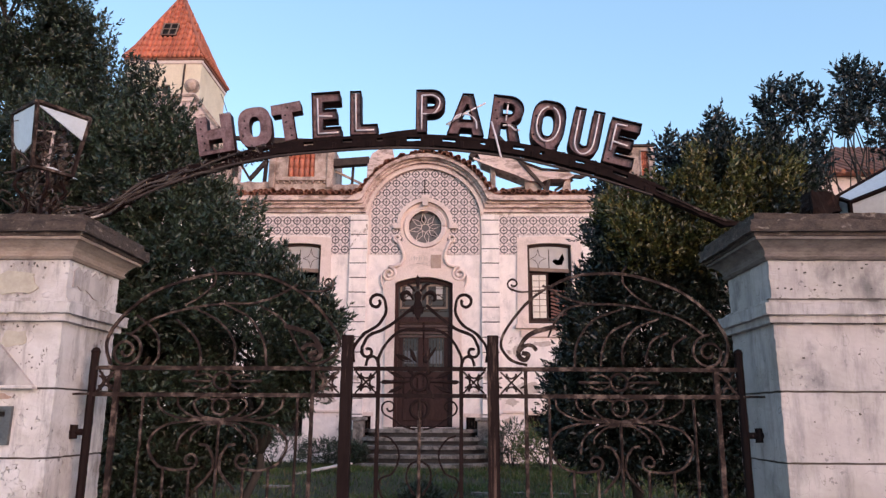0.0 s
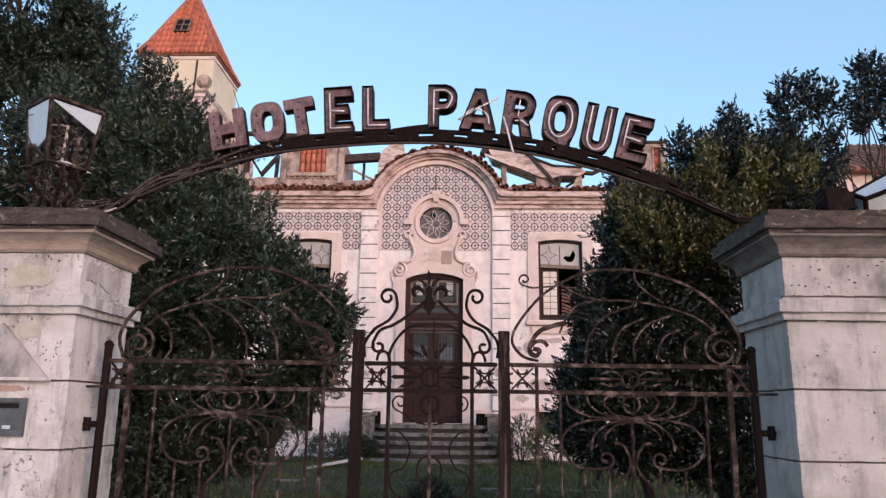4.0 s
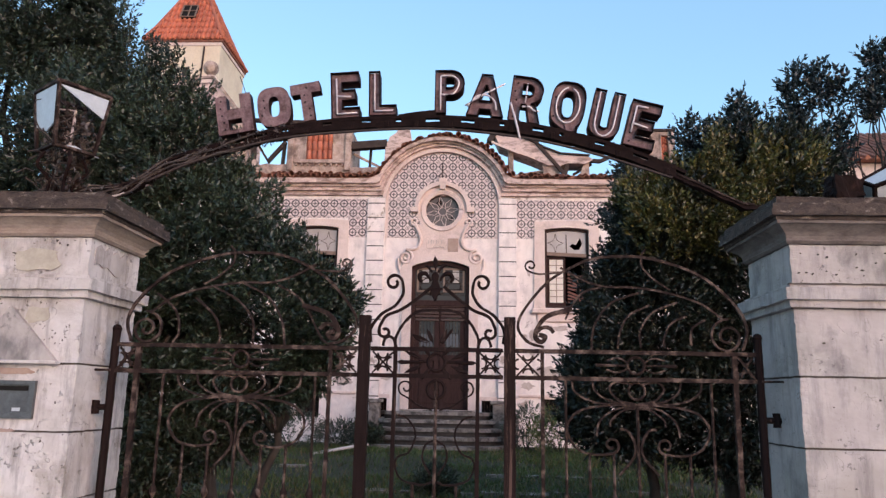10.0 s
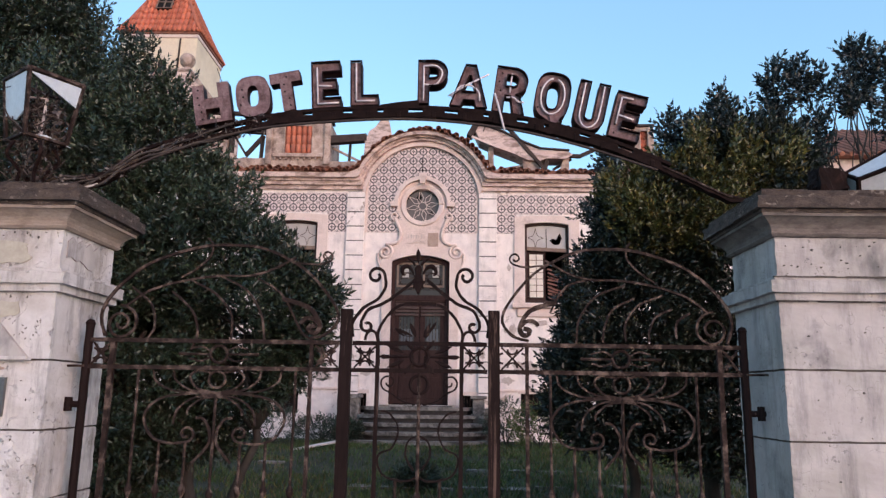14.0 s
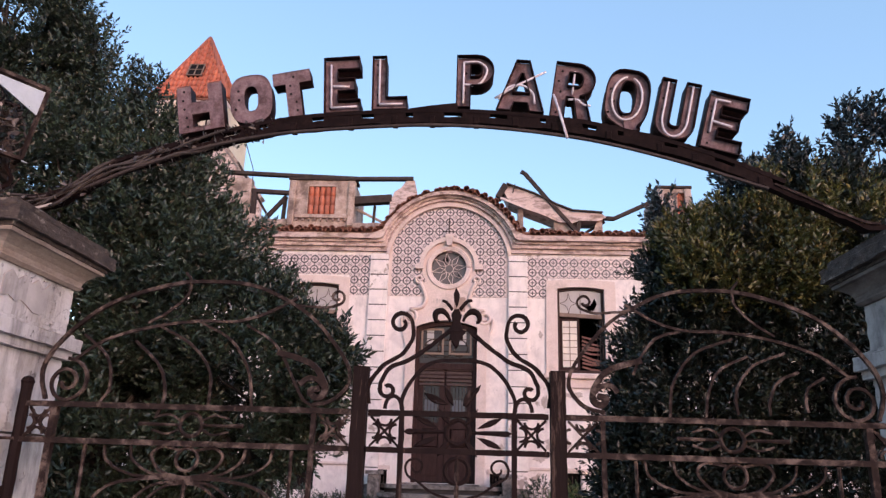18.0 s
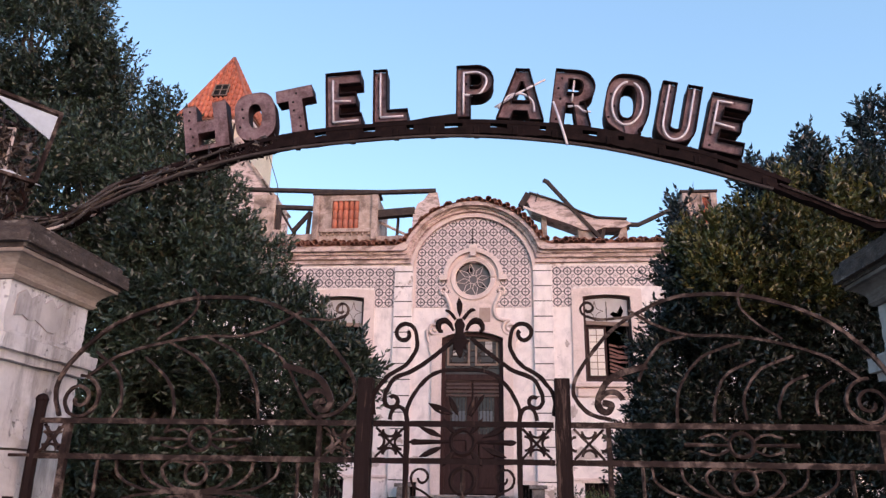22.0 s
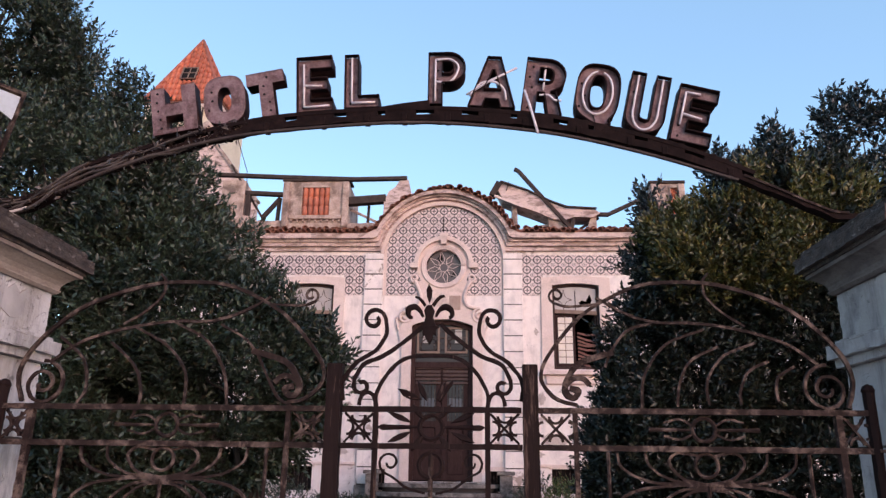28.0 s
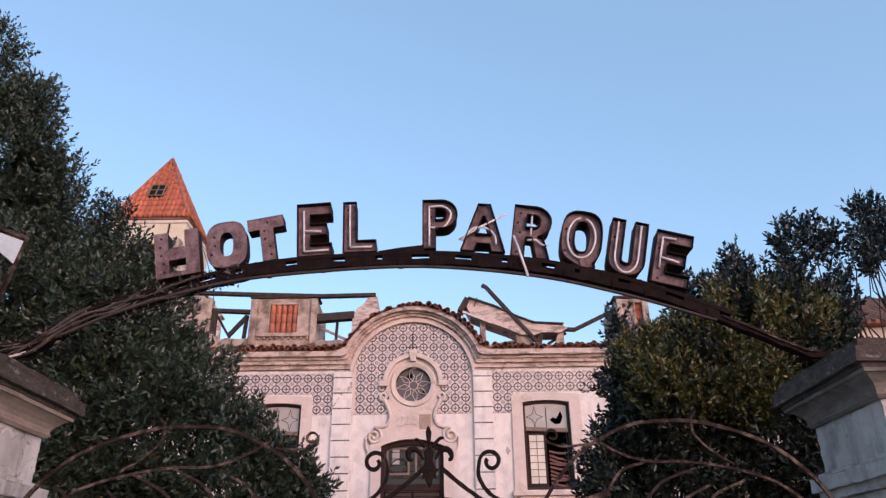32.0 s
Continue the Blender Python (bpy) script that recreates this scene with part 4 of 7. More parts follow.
part("worn_mark", rod(bm_new(), spline([(CX - 0.20, WY - 0.042, 5.15), (CX - 0.12, WY - 0.042, 5.165), (CX - 0.06, WY - 0.042, 5.145), (CX - 0.02, WY - 0.042, 5.185), (CX + 0.02, WY - 0.042, 5.145), (CX + 0.08, WY - 0.042, 5.155)], 4), 0.009, 4), M_FADEDBARE, plate)
part("bare_patch", box(bm_new(), -0.33, -0.075, WY - 0.044, WY - 0.033, 5.04, 5.375, 0.003), M_BARE, hotel, "bare brown patch where plaster fell")

# oculus
ox, oz, orad = OCULUS
ocu = part("round_window", rod(bm_new(), arc(ox, oz, orad + 0.055, 0, 360, 40, WY - 0.02), 0.045, 8), M_STONE, hotel, "round window in a carved stone ring", True)
ring = bm_new()
for r_, y_, t_ in ((orad + 0.010, WY - 0.03, 0.026), (orad + 0.085, WY - 0.04, 0.028)):
    rod(ring, arc(ox, oz, r_, 0, 360, 40, y_), t_, 8)
part("ring_moulding", ring, M_STONE, ocu, "", True)
disc = flat_shape([[(ox + rr * math.cos(radians(a)), oz + rr * math.sin(radians(a))) for a in range(0, 360, 8)] for rr in (0.62, 0.425)], 0.02)
disc.transform(Matrix.Translation((0, WY - 0.028, 0)))
part("stone_disc", disc, M_STONE, ocu)
corner_fill = flat_shape([[(ox - 0.44, oz - 0.44), (ox + 0.44, oz - 0.44), (ox + 0.44, oz + 0.44), (ox - 0.44, oz + 0.44)], [(ox + 0.41 * math.cos(radians(a)), oz + 0.41 * math.sin(radians(a))) for a in range(0, 360, 10)]], 0.03)
cf = part("reveal", corner_fill, M_STONE, ocu)
cf.location.y = WY - 0.002
hood = bm_new()
band(hood, [(ox - 0.78, 6.03), (ox - 0.78, 6.15), (ox - 0.66, 6.15), *[(ox + 0.70 * math.cos(radians(a)), 6.09 + 0.72 * math.sin(radians(a))) for a in range(170, 9, -10)], (ox + 0.66, 6.15), (ox + 0.78, 6.15), (ox + 0.78, 6.03)],
     [(ox - 0.60, 6.03), (ox - 0.60, 6.05), (ox - 0.60, 6.07), *[(ox + 0.60 * math.cos(radians(a)), 6.09 + 0.62 * math.sin(radians(a))) for a in range(170, 9, -10)], (ox + 0.60, 6.07), (ox + 0.60, 6.05), (ox + 0.60, 6.03)], WY - 0.12, WY - 0.003)
part("hood_moulding", hood, M_STONE, ocu)
part("keystone", prism(bm_new(), [(ox - 0.06, 6.60), (ox + 0.06, 6.60), (ox + 0.10, 6.88), (ox - 0.10, 6.88)], WY - 0.15, WY - 0.005), M_STONE, ocu)
glass = part("pane", flat_shape([[(ox + 0.40 * math.cos(radians(a)), oz + 0.40 * math.sin(radians(a))) for a in range(0, 360, 10)], [(ox - 0.17, oz + 0.20), (ox - 0.08, oz + 0.34), (ox - 0.02, oz + 0.22), (ox - 0.06, oz + 0.12)], [(ox + 0.15, oz - 0.24), (ox + 0.27, oz - 0.20), (ox + 0.24, oz - 0.10)]], 0.004), M_GLASS_OCULUS, ocu, "broken dusty glass")
glass.location.y = WY + 0.09
bars = bm_new()
for k in range(8):
    a = radians(45 * k + 10)
    rod(bars, [(ox + 0.10 * math.cos(a), WY + 0.08, oz + 0.10 * math.sin(a)), (ox + 0.22 * math.cos(a + 0.28), WY + 0.08, oz + 0.22 * math.sin(a + 0.28)), (ox + 0.41 * math.cos(a), WY + 0.08, oz + 0.41 * math.sin(a))], 0.008, 5)
    rod(bars, [(ox + 0.10 * math.cos(a), WY + 0.08, oz + 0.10 * math.sin(a)), (ox + 0.22 * math.cos(a - 0.28), WY + 0.08, oz + 0.22 * math.sin(a - 0.28)), (ox + 0.41 * math.cos(a), WY + 0.08, oz + 0.41 * math.sin(a))], 0.008, 5)
rod(bars, arc(ox, oz, 0.10, 0, 360, 16, WY + 0.08), 0.008, 5)
part("glazing_bar", bars, M_STONE, ocu)

# black sheet in place of the shade behind the oculus
part("inner_lining", box(bm_new(), ox - 0.6, ox + 0.6, WY + 0.455, WY + 0.475, 6.11, 7.2), M_DARK, hotel, "black sheet painted as the unlit room behind the round window")

ir = thing("iron_bracket", (ox, WY - 0.1, 6.9), "thin rusty iron rod over the round window", "bracket")
part("rod", rod(bm_new(), [(ox - 0.02, WY - 0.12, 6.86), (ox - 0.02, WY - 0.12, 7.28)], 0.011, 6), M_IRONDARK, ir)
part("cross_arm", rod(bm_new(), [(ox - 0.16, WY - 0.12, 6.94), (ox + 0.12, WY - 0.12, 6.94)], 0.010, 6), M_IRONDARK, ir)

# cellar vents
for vx0, vx1, vz0, vz1 in VENTS:
    # each opening is closed by a sheet in the colour of its shade
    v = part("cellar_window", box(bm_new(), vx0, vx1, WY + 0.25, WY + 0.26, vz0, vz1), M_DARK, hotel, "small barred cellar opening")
    bars = bm_new()
    for k in range(1, 6):
        gx = vx0 + (vx1 - vx0) * k / 6
        rod(bars, [(gx, WY + 0.05, vz0), (gx, WY + 0.05, vz1)], 0.008, 5)
    part("grille", bars, M_IRON, v)
    part("lintel", box(bm_new(), vx0 - 0.06, vx1 + 0.06, WY - 0.03, WY - 0.003, vz1, vz1 + 0.09, 0.006), M_STONE, v)
part("plinth_course", box(bm_new(), WEST, CX - 1.87, WY - 0.04, WY - 0.003, 1.60, 1.66, 0.01), M_STONE, hotel)
part("plinth_course", box(bm_new(), CX + 1.88, EAST, WY - 0.04, WY - 0.003, 1.60, 1.66, 0.01), M_STONE, hotel)

# ---- curved entrance steps ----
stair = thing("entrance_steps", (CX, 12.5, 0.2), "curved mossy stone steps up to the hotel door", "steps")
for k in range(6):
    a_, b_ = 1.30 + 0.12 * k, 0.55 + 0.30 * k
    zt = 1.235 - 0.17 * k
    out = [(CX + a_ * math.copysign(abs(math.cos(t_)) ** 0.55, math.cos(t_)), WY - 0.12 - b_ * abs(math.sin(t_)) ** 0.7) for t_ in [math.pi * i / 24 for i in range(25)]]

    def slab(lo, hi, grow):
        bm = bm_new()
        a = [bm.verts.new((CX + (x - CX) * (1 + grow), y - grow, lo)) for x, y in out]
        b = [bm.verts.new((CX + (x - CX) * (1 + grow), y - grow + 0.008 * noise.noise(Vector((x * 5, k, 0))), hi)) for x, y in out]
        for i in range(len(out) - 1):
            bm.faces.new((a[i], a[i + 1], b[i + 1], b[i]))
        bm.faces.new(b)
        bm.faces.new(a[::-1])
        bm.faces.new((a[0], b[0], b[-1], a[-1]))
        return bm

    stp = part("step", slab(zt - 0.075, zt, 0.0), M_STEP, stair)
    # set back under the tread, its shade painted into the colour
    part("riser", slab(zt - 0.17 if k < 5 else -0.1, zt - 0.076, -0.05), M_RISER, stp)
# low pedestals beside the steps
for px_, w_ in ((CX - 1.42, 0.24), (CX + 1.40, 0.26)):
    pd = thing("step_pedestal", (px_, WY - 0.45, 0.2), "small stone pedestal beside the entrance steps", "pedestal", "step pedestals")
    part("shaft", box(bm_new(), px_ - w_ / 2, px_ + w_ / 2, WY - 0.62, WY - 0.30, 0.15, 1.42, 0.012), M_STEP, pd)
    part("cap", box(bm_new(), px_ - w_ / 2 - 0.05, px_ + w_ / 2 + 0.05, WY - 0.67, WY - 0.25, 1.425, 1.50, 0.014), M_STEP, pd)

# ---- ruined attic behind the eaves ----
RY = 15.2


def beam(pts, w=0.12, h=0.12, mat=None, parent=None, name="beam"):
    return part(name, rod(bm_new(), pts, 0, flat=(w, h)), mat or M_BEAM, parent or hotel)


def build_dormer(x0, x1, z0, z1, px0, px1, pz0, pz1):
    """A plastered attic dormer with its window bricked up by a panel of orange clay tiles."""
    d = part("dormer", wall_with_holes(x0, x1, z0 - 0.9, z1, [(px0, px1, pz0, pz1)], RY, RY + 0.25), M_ATTIC, hotel, "crumbling plastered dormer stopped with orange tiles")
    part("cheek", box(bm_new(), x0, x0 + 0.2, RY + 0.25, RY + 1.6, z0 - 0.9, z1 - 0.05), M_ATTIC, d)
    part("cheek", box(bm_new(), x1 - 0.2, x1, RY + 0.25, RY + 1.6, z0 - 0.9, z1 - 0.05), M_ATTIC, d)
    part("lintel", box(bm_new(), x0 - 0.05, x1 + 0.05, RY - 0.06, RY + 0.5, z1, z1 + 0.07, 0.01), M_BEAM, d)
    part("window_sill", box(bm_new(), px0 - 0.3, px1 + 0.35, RY - 0.10, RY - 0.003, pz0 - 0.12, pz0 - 0.02, 0.01), M_ATTIC, d)
    fr = bm_new()
    for a, b, c, e in ((px0 - 0.035, px0, pz0, pz1 + 0.05), (px1, px1 + 0.035, pz0, pz1 + 0.05), (px0, px1, pz1, pz1 + 0.05)):
        box(fr, a, b, RY - 0.03, RY - 0.002, c, e, 0.006)
    part("window_surround", fr, M_ATTIC, d)
    for q in range(9):
        a = px0 - 0.27 + (px1 - px0 + 0.54) * q / 8
        part("dentil", box(bm_new(), a, a + 0.05, RY - 0.075, RY - 0.003, pz0 - 0.19, pz0 - 0.122, 0.005), M_ATTIC, d)
    for s, (a, b) in enumerate(((x0 - 0.02, x0 + 0.16), (x1 - 0.16, x1 + 0.02))):
        part("scroll_edge", box(bm_new(), a, b, RY - 0.08, RY - 0.003, z0 - 0.2, z1 - 0.02, 0.03), M_ATTIC, d)
    part("tile_panel", box(bm_new(), px0, px1, RY + 0.07, RY + 0.09, pz0, pz1), M_JOINT, d)
    n = 5
    w = (px1 - px0) / n
    rows = 3
    for i in range(n):
        for j in range(rows):
            zz = pz0 + (pz1 - pz0) * j / rows
            bm = bm_new()
            rod(bm, [(px0 + (i + 0.5) * w, RY + 0.07, zz - 0.01), (px0 + (i + 0.5) * w, RY + 0.05, zz + (pz1 - pz0) / rows + 0.01)], [w * 0.52, w * 0.44], 8)
            part("clay_tile", bm, M_TOWERTILE, d, "", True)
    return d


build_dormer(-4.86, -3.12, 7.80, 8.90, -4.36, -3.62, 7.93, 8.72)
# wall stump carrying the attic line
for a, b, z in ((-7.4, -5.75, 7.95), (-5.75, -4.86, 7.80), (-3.12, -2.35, 7.72), (1.35, 2.2, 7.52), (2.9, 4.4, 7.50)):
    bm = bm_new()
    top = [(a + (b - a) * k / 6, z + 0.05 * noise.noise(Vector((a + k, z, 3.3)))) for k in range(7)]
    prism(bm, [(a, 6.6), (b, 6.6), *top[::-1]], RY + 0.02, RY + 0.24)
    part("attic_wall", bm, M_ATTIC, hotel)
part("attic_pier", box(bm_new(), -6.55, -5.95, RY, RY + 0.3, 7.6, 8.95, 0.02, 0.05), M_ATTIC, hotel)
part("attic_pier", prism(bm_new(), [(-2.20, 7.3), (-1.42, 7.3), (-1.44, 8.55), (-1.52, 8.93), (-1.74, 8.93), (-1.88, 8.72), (-2.05, 8.60), (-2.16, 8.30)], RY, RY + 0.3), M_CORNICE, hotel)
beam([(-6.7, RY, 9.11), (-4.8, RY, 9.02), (-3.0, RY, 8.95), (-1.56, RY, 8.97)], 0.14, 0.09)
beam([(-6.0, RY + 0.1, 8.62), (-4.88, RY + 0.1, 8.56)], 0.14, 0.10)
beam([(-5.85, RY + 0.1, 7.85), (-5.85, RY + 0.1, 8.65)], 0.12, 0.12)
beam([(-5.45, RY + 0.2, 7.95), (-5.0, RY + 0.2, 8.5)], 0.10, 0.10)
beam([(-5.05, RY + 0.2, 7.85), (-5.02, RY + 0.2, 8.5)], 0.09, 0.09)
beam([(-3.2, RY + 0.1, 8.34), (-2.12, RY + 0.1, 8.42)], 0.22, 0.21)
beam([(-6.56, RY + 0.5, 9.62), (-5.49, RY + 0.4, 7.95)], 0.07, 0.06)
beam([(-2.62, RY + 0.3, 7.7), (-2.60, RY + 0.3, 8.3)], 0.07, 0.07)
beam([(-3.1, RY + 0.3, 8.2), (-2.2, RY + 0.3, 7.75)], 0.06, 0.06, M_ATTIC)
# fallen slab and rafters over the other half
slab = bm_new()
prism(slab, [(0.80, 8.72), (0.92, 8.80), (1.2, 8.72), (1.62, 8.55), (2.0, 8.38), (2.22, 8.24), (2.63, 8.07), (3.37, 8.02), (3.50, 7.94), (3.31, 7.82), (2.81, 7.83), (2.62, 7.76), (2.27, 7.78), (1.86, 7.96), (1.48, 8.11), (0.98, 8.33)], RY - 0.10, RY + 0.55)
for v in slab.verts:
    v.co.z += 0.02 * noise.noise(v.co * 7)
part("fallen_slab", slab, M_CORNICE, hotel, "broken plaster slab leaning on rafters")
part("slab_edge", rod(bm_new(), [(0.92, RY - 0.12, 8.82), (1.62, RY - 0.12, 8.57), (2.22, RY - 0.12, 8.26), (2.63, RY - 0.12, 8.10), (3.40, RY - 0.12, 8.05)], 0, flat=(0.10, 0.035)), M_BEAM, hotel)
part("broken_lath", rod(bm_new(), [(1.08, RY - 0.15, 8.55), (1.14, RY - 0.16, 8.80)], 0.014, 5), M_BEAM, hotel)
part("broken_lath", rod(bm_new(), [(1.34, RY - 0.12, 9.15), (1.30, RY - 0.12, 9.17), (1.29, RY - 0.12, 9.10)], 0.016, 5), M_BEAM, hotel)
part("attic_pier", box(bm_new(), 2.16, 2.62, RY, RY + 0.3, 7.3, 7.90, 0.02, 0.05), M_ATTIC, hotel)
part("attic_pier", box(bm_new(), 1.22, 1.36, RY, RY + 0.3, 7.4, 8.35, 0.01, 0.03), M_ATTIC, hotel)
beam([(1.30, RY - 0.12, 9.17), (1.40, RY - 0.12, 9.11), (2.20, RY - 0.1, 8.14), (2.78, RY - 0.1, 7.46)], 0.10, 0.09)
beam([(0.70, RY, 8.44), (0.90, RY, 8.80)], 0.30, 0.16)
beam([(0.76, RY - 0.16, 8.40), (1.50, RY - 0.16, 8.09)], 0.06, 0.06, M_STONE)
beam([(2.45, RY, 7.98), (3.70, RY, 7.92), (4.45, RY, 8.28), (5.1, RY, 8.60)], 0.12, 0.09)
beam([(2.75, RY, 7.5), (2.85, RY, 7.95)], 0.10, 0.10)
part("attic_pier", prism(bm_new(), [(3.10, 7.4), (3.42, 7.4), (3.40, 7.93), (3.30, 7.93)], RY, RY + 0.2), M_ATTIC, hotel)
beam([(3.0, RY + 0.2, 7.6), (3.5, RY + 0.2, 7.9)], 0.07, 0.06)
beam([(1.4, RY + 0.3, 7.55), (2.2, RY + 0.3, 7.70)], 0.30, 0.05, M_ATTIC)
build_dormer(4.86, 5.70, 7.80, 8.78, 5.36, 5.60, 7.93, 8.66)

# stair-gable and rear wing at the side of the tower
gw = bm_new()
prism(gw, [(-9.4, 6.4), (-6.35, 6.4), (-6.35, 8.5), (-6.75, 9.2), (-9.4, 9.2)], 17.0, 17.4)
part("gable_wall", gw, M_CORNICE, hotel)

# ---- tower ----
tower = thing("roof_tower", (-12.95, 27.85, 0.2), "cream square tower with a steep orange tiled roof", "tower")
TX0, TX1, TY0, TY1 = -14.66, -11.22, 26.07, 29.35
part("wall", wall_with_holes(TX0, TX1, 0.1, 17.05, [(-12.98, -12.55, 15.2, 15.95)], TY0, TY0 + 0.35), M_TOWER, tower)
part("wall", box(bm_new(), TX0, TX0 + 0.35, TY0 + 0.35, TY1, 0.1, 17.05), M_TOWER, tower)
part("wall", box(bm_new(), TX1 - 0.35, TX1, TY0 + 0.35, TY1, 0.1, 17.05), M_TOWER, tower)
part("wall", box(bm_new(), TX0 + 0.35, TX1 - 0.35, TY1 - 0.35, TY1, 0.1, 17.05), M_TOWER, tower)
tw = part("window", box(bm_new(), -12.98, -12.55, TY0 + 0.2, TY0 + 0.22, 15.2, 15.95), M_GLASS_DARK, tower)
part("window_frame", box(bm_new(), -12.78, -12.74, TY0 + 0.12, TY0 + 0.19, 15.2, 15.95), M_WOOD, tw)
part("side_window", box(bm_new(), TX1 - 0.01, TX1 + 0.02, TY0 + 1.5, TY0 + 1.95, 13.9, 14.9, 0.01), M_GLASS_DARK, tower)
part("eaves_moulding", box(bm_new(), TX0 - 0.05, TX1 + 0.05, TY0 - 0.05, TY1 + 0.05, 16.95, 17.12, 0.03), M_STONE, tower)
part("eaves_board", box(bm_new(), TX0 - 0.09, TX1 + 0.09, TY0 - 0.09, TY1 + 0.09, 17.125, 17.245, 0.02), M_ROOFTILE, tower)
part("downpipe", rod(bm_new(), [(-11.95, TY0 - 0.06, 16.9), (-12.0, TY0 - 0.06, 15.2), (-12.1, TY0 - 0.06, 12)], 0.04, 6), M_BEAM, tower)
ax, ay, az = -13.05, (TY0 + TY1) / 2, 21.42


def build_tower_roof():
    """Four steep slopes, the eaves slightly flared, covered with courses of half-round tiles."""
    ez, fl = 17.25, 0.12
    c = [(TX0 - fl, TY0 - fl), (TX1 + fl, TY0 - fl), (TX1 + fl, TY1 + fl), (TX0 - fl, TY1 + fl)]
    bm = bm_new()
    base = [bm.verts.new((x, y, ez)) for x, y in c]
    kick = [bm.verts.new((ax + (x - ax) * 0.80, ay + (y - ay) * 0.80, ez + 0.72)) for x, y in c]
    apex = bm.verts.new((ax, ay, az))
    for i in range(4):
        j = (i + 1) % 4
        bm.faces.new((base[i], base[j], kick[j], kick[i]))
        bm.faces.new((kick[i], kick[j], apex))
    bm.faces.new(base[::-1])
    roof = part("roof", bm, M_TOWERTILE, tower, "steep orange clay tile roof")
    for side in (0, 1, 3):
        a, b = Vector((*c[side], ez)), Vector((*c[(side + 1) % 4], ez))
        along = (b - a).normalized()
        width = (b - a).length
        centre = (a + b) / 2
        top = Vector((ax, ay, az))
        kickc = Vector((ax + (centre.x - ax) * 0.80, ay + (centre.y - ay) * 0.80, ez + 0.72))
        n_out = (centre - Vector((ax, ay, ez))).normalized()
        cols = 17
        for k in range(cols):
            off = (k - (cols - 1) / 2) / (cols / 2)
            s = along * (off * width / 2)
            reach = 1 - abs(off)
            pts = [centre + s]
            if reach > 0.2:
                pts.append(kickc + s)
                f = (reach - 0.2) / 0.8
                end = kickc + s + (top - kickc) * f
            else:
                end = centre + s + (kickc - centre) * (reach / 0.2)
            if (end - pts[-1]).length < 0.15:
                continue
            line = []
            for p, q in zip(pts, pts[1:] + [end]):
                m = max(1, int((q - p).length / 0.36))
                line += [p + (q - p) * (u / m) for u in range(m)]
            line.append(end)
            bm = bm_new()
            for p, q in zip(line, line[1:]):
                rod(bm, [p + n_out * 0.035, q + n_out * 0.0], [0.088, 0.066], 6)
            part("tile_course", bm, M_TOWERTILE, roof, "", True)
    for x, y in c[:3]:
        k = Vector((ax + (x - ax) * 0.80, ay + (y - ay) * 0.80, ez + 0.72))
        part("hip_tiles", rod(bm_new(), [(x, y, ez + 0.03), k, (ax, ay, az)], 0.085, 7), M_TOWERTILE, roof, "", True)
    # small roof light
    fx, fz = ax + 0.02, 18.95
    fy = TY0 - 0.12 + (fz - ez) / (az - ez) * (ay - TY0 + 0.12)
    lay = Matrix.Translation((fx, fy - 0.05, fz)) @ Matrix.Rotation(-math.atan2(ay - TY0 + 0.12, az - ez), 4, "X")
    sk = part("skylight", box(bm_new(), -0.33, 0.33, -0.05, 0.10, -0.40, 0.40), M_DARK, roof, "small open roof light")
    sk.data.transform(lay)
    for x_0, x_1, z_0, z_1 in ((-0.36, -0.31, -0.42, 0.42), (0.31, 0.36, -0.42, 0.42), (-0.305, 0.305, 0.38, 0.42), (-0.305, 0.305, -0.42, -0.38), (-0.02, 0.02, -0.375, 0.375), (-0.305, -0.025, 0.0, 0.035), (0.025, 0.305, 0.0, 0.035)):
        fr = part("frame", box(bm_new(), x_0, x_1, -0.09, -0.052, z_0, z_1), M_BAR, sk)
        fr.data.transform(lay)


build_tower_roof()
# stone ball on the rear parapet beside the tower
BX, BZ = -10.95, 14.66
ball = thing("parapet_ball", (BX, 24.5, BZ), "weathered stone ball on a square parapet post", "ornament")
part("ball", lathe(bm_new(), [(0.10, 0.0), (0.16, 0.06), (0.12, 0.14)] + [(0.32 * math.sin(radians(a)), 0.45 - 0.32 * math.cos(radians(a))) for a in range(26, 161, 14)] + [(0.01, 0.77)], (BX, 24.5, BZ), 16), M_ATTIC, ball, "", True)
part("post", box(bm_new(), BX - 0.30, BX + 0.30, 24.2, 24.8, BZ - 0.35, BZ, 0.03), M_STONE, ball)
para = bm_new()
prism(para, [(-12.4, 0.2), (-8.6, 0.2), (-8.6, 11.75), (-9.75, 13.30), (-10.7, 14.52), (-12.4, 14.52)], 24.25, 24.6)
part("rear_wing_wall", para, M_CORNICE, hotel)
part("coping", rod(bm_new(), [(-12.45, 24.4, 14.55), (-10.68, 24.4, 14.55), (-9.72, 24.4, 13.33), (-8.55, 24.4, 11.78)], 0, flat=(0.5, 0.12)), M_ATTIC, hotel)

# ---- low tiled roof beyond the garden ----
side_house = thing("side_house", (13.0, 18, 0.2), "low neighbouring house with a brown tiled roof", "house")
part("wall", box(bm_new(), 10.9, 19.4, 17.2, 24, 0, 8.58), M_STONE, side_house)
bm = bm_new()
vs = [bm.verts.new(p) for p in ((10.5, 16.8, 8.6), (19.8, 16.8, 8.6), (19.8, 24.4, 8.6), (10.5, 24.4, 8.6), (13.6, 20.6, 10.75), (19.8, 20.6, 10.75))]
for f in ((0, 1, 5, 4), (1, 2, 5), (2, 3, 4, 5), (3, 0, 4), (3, 2, 1, 0)):
    bm.faces.new([vs[k] for k in f])
roof = part("roof", bm, M_ROOFTILE, side_house)
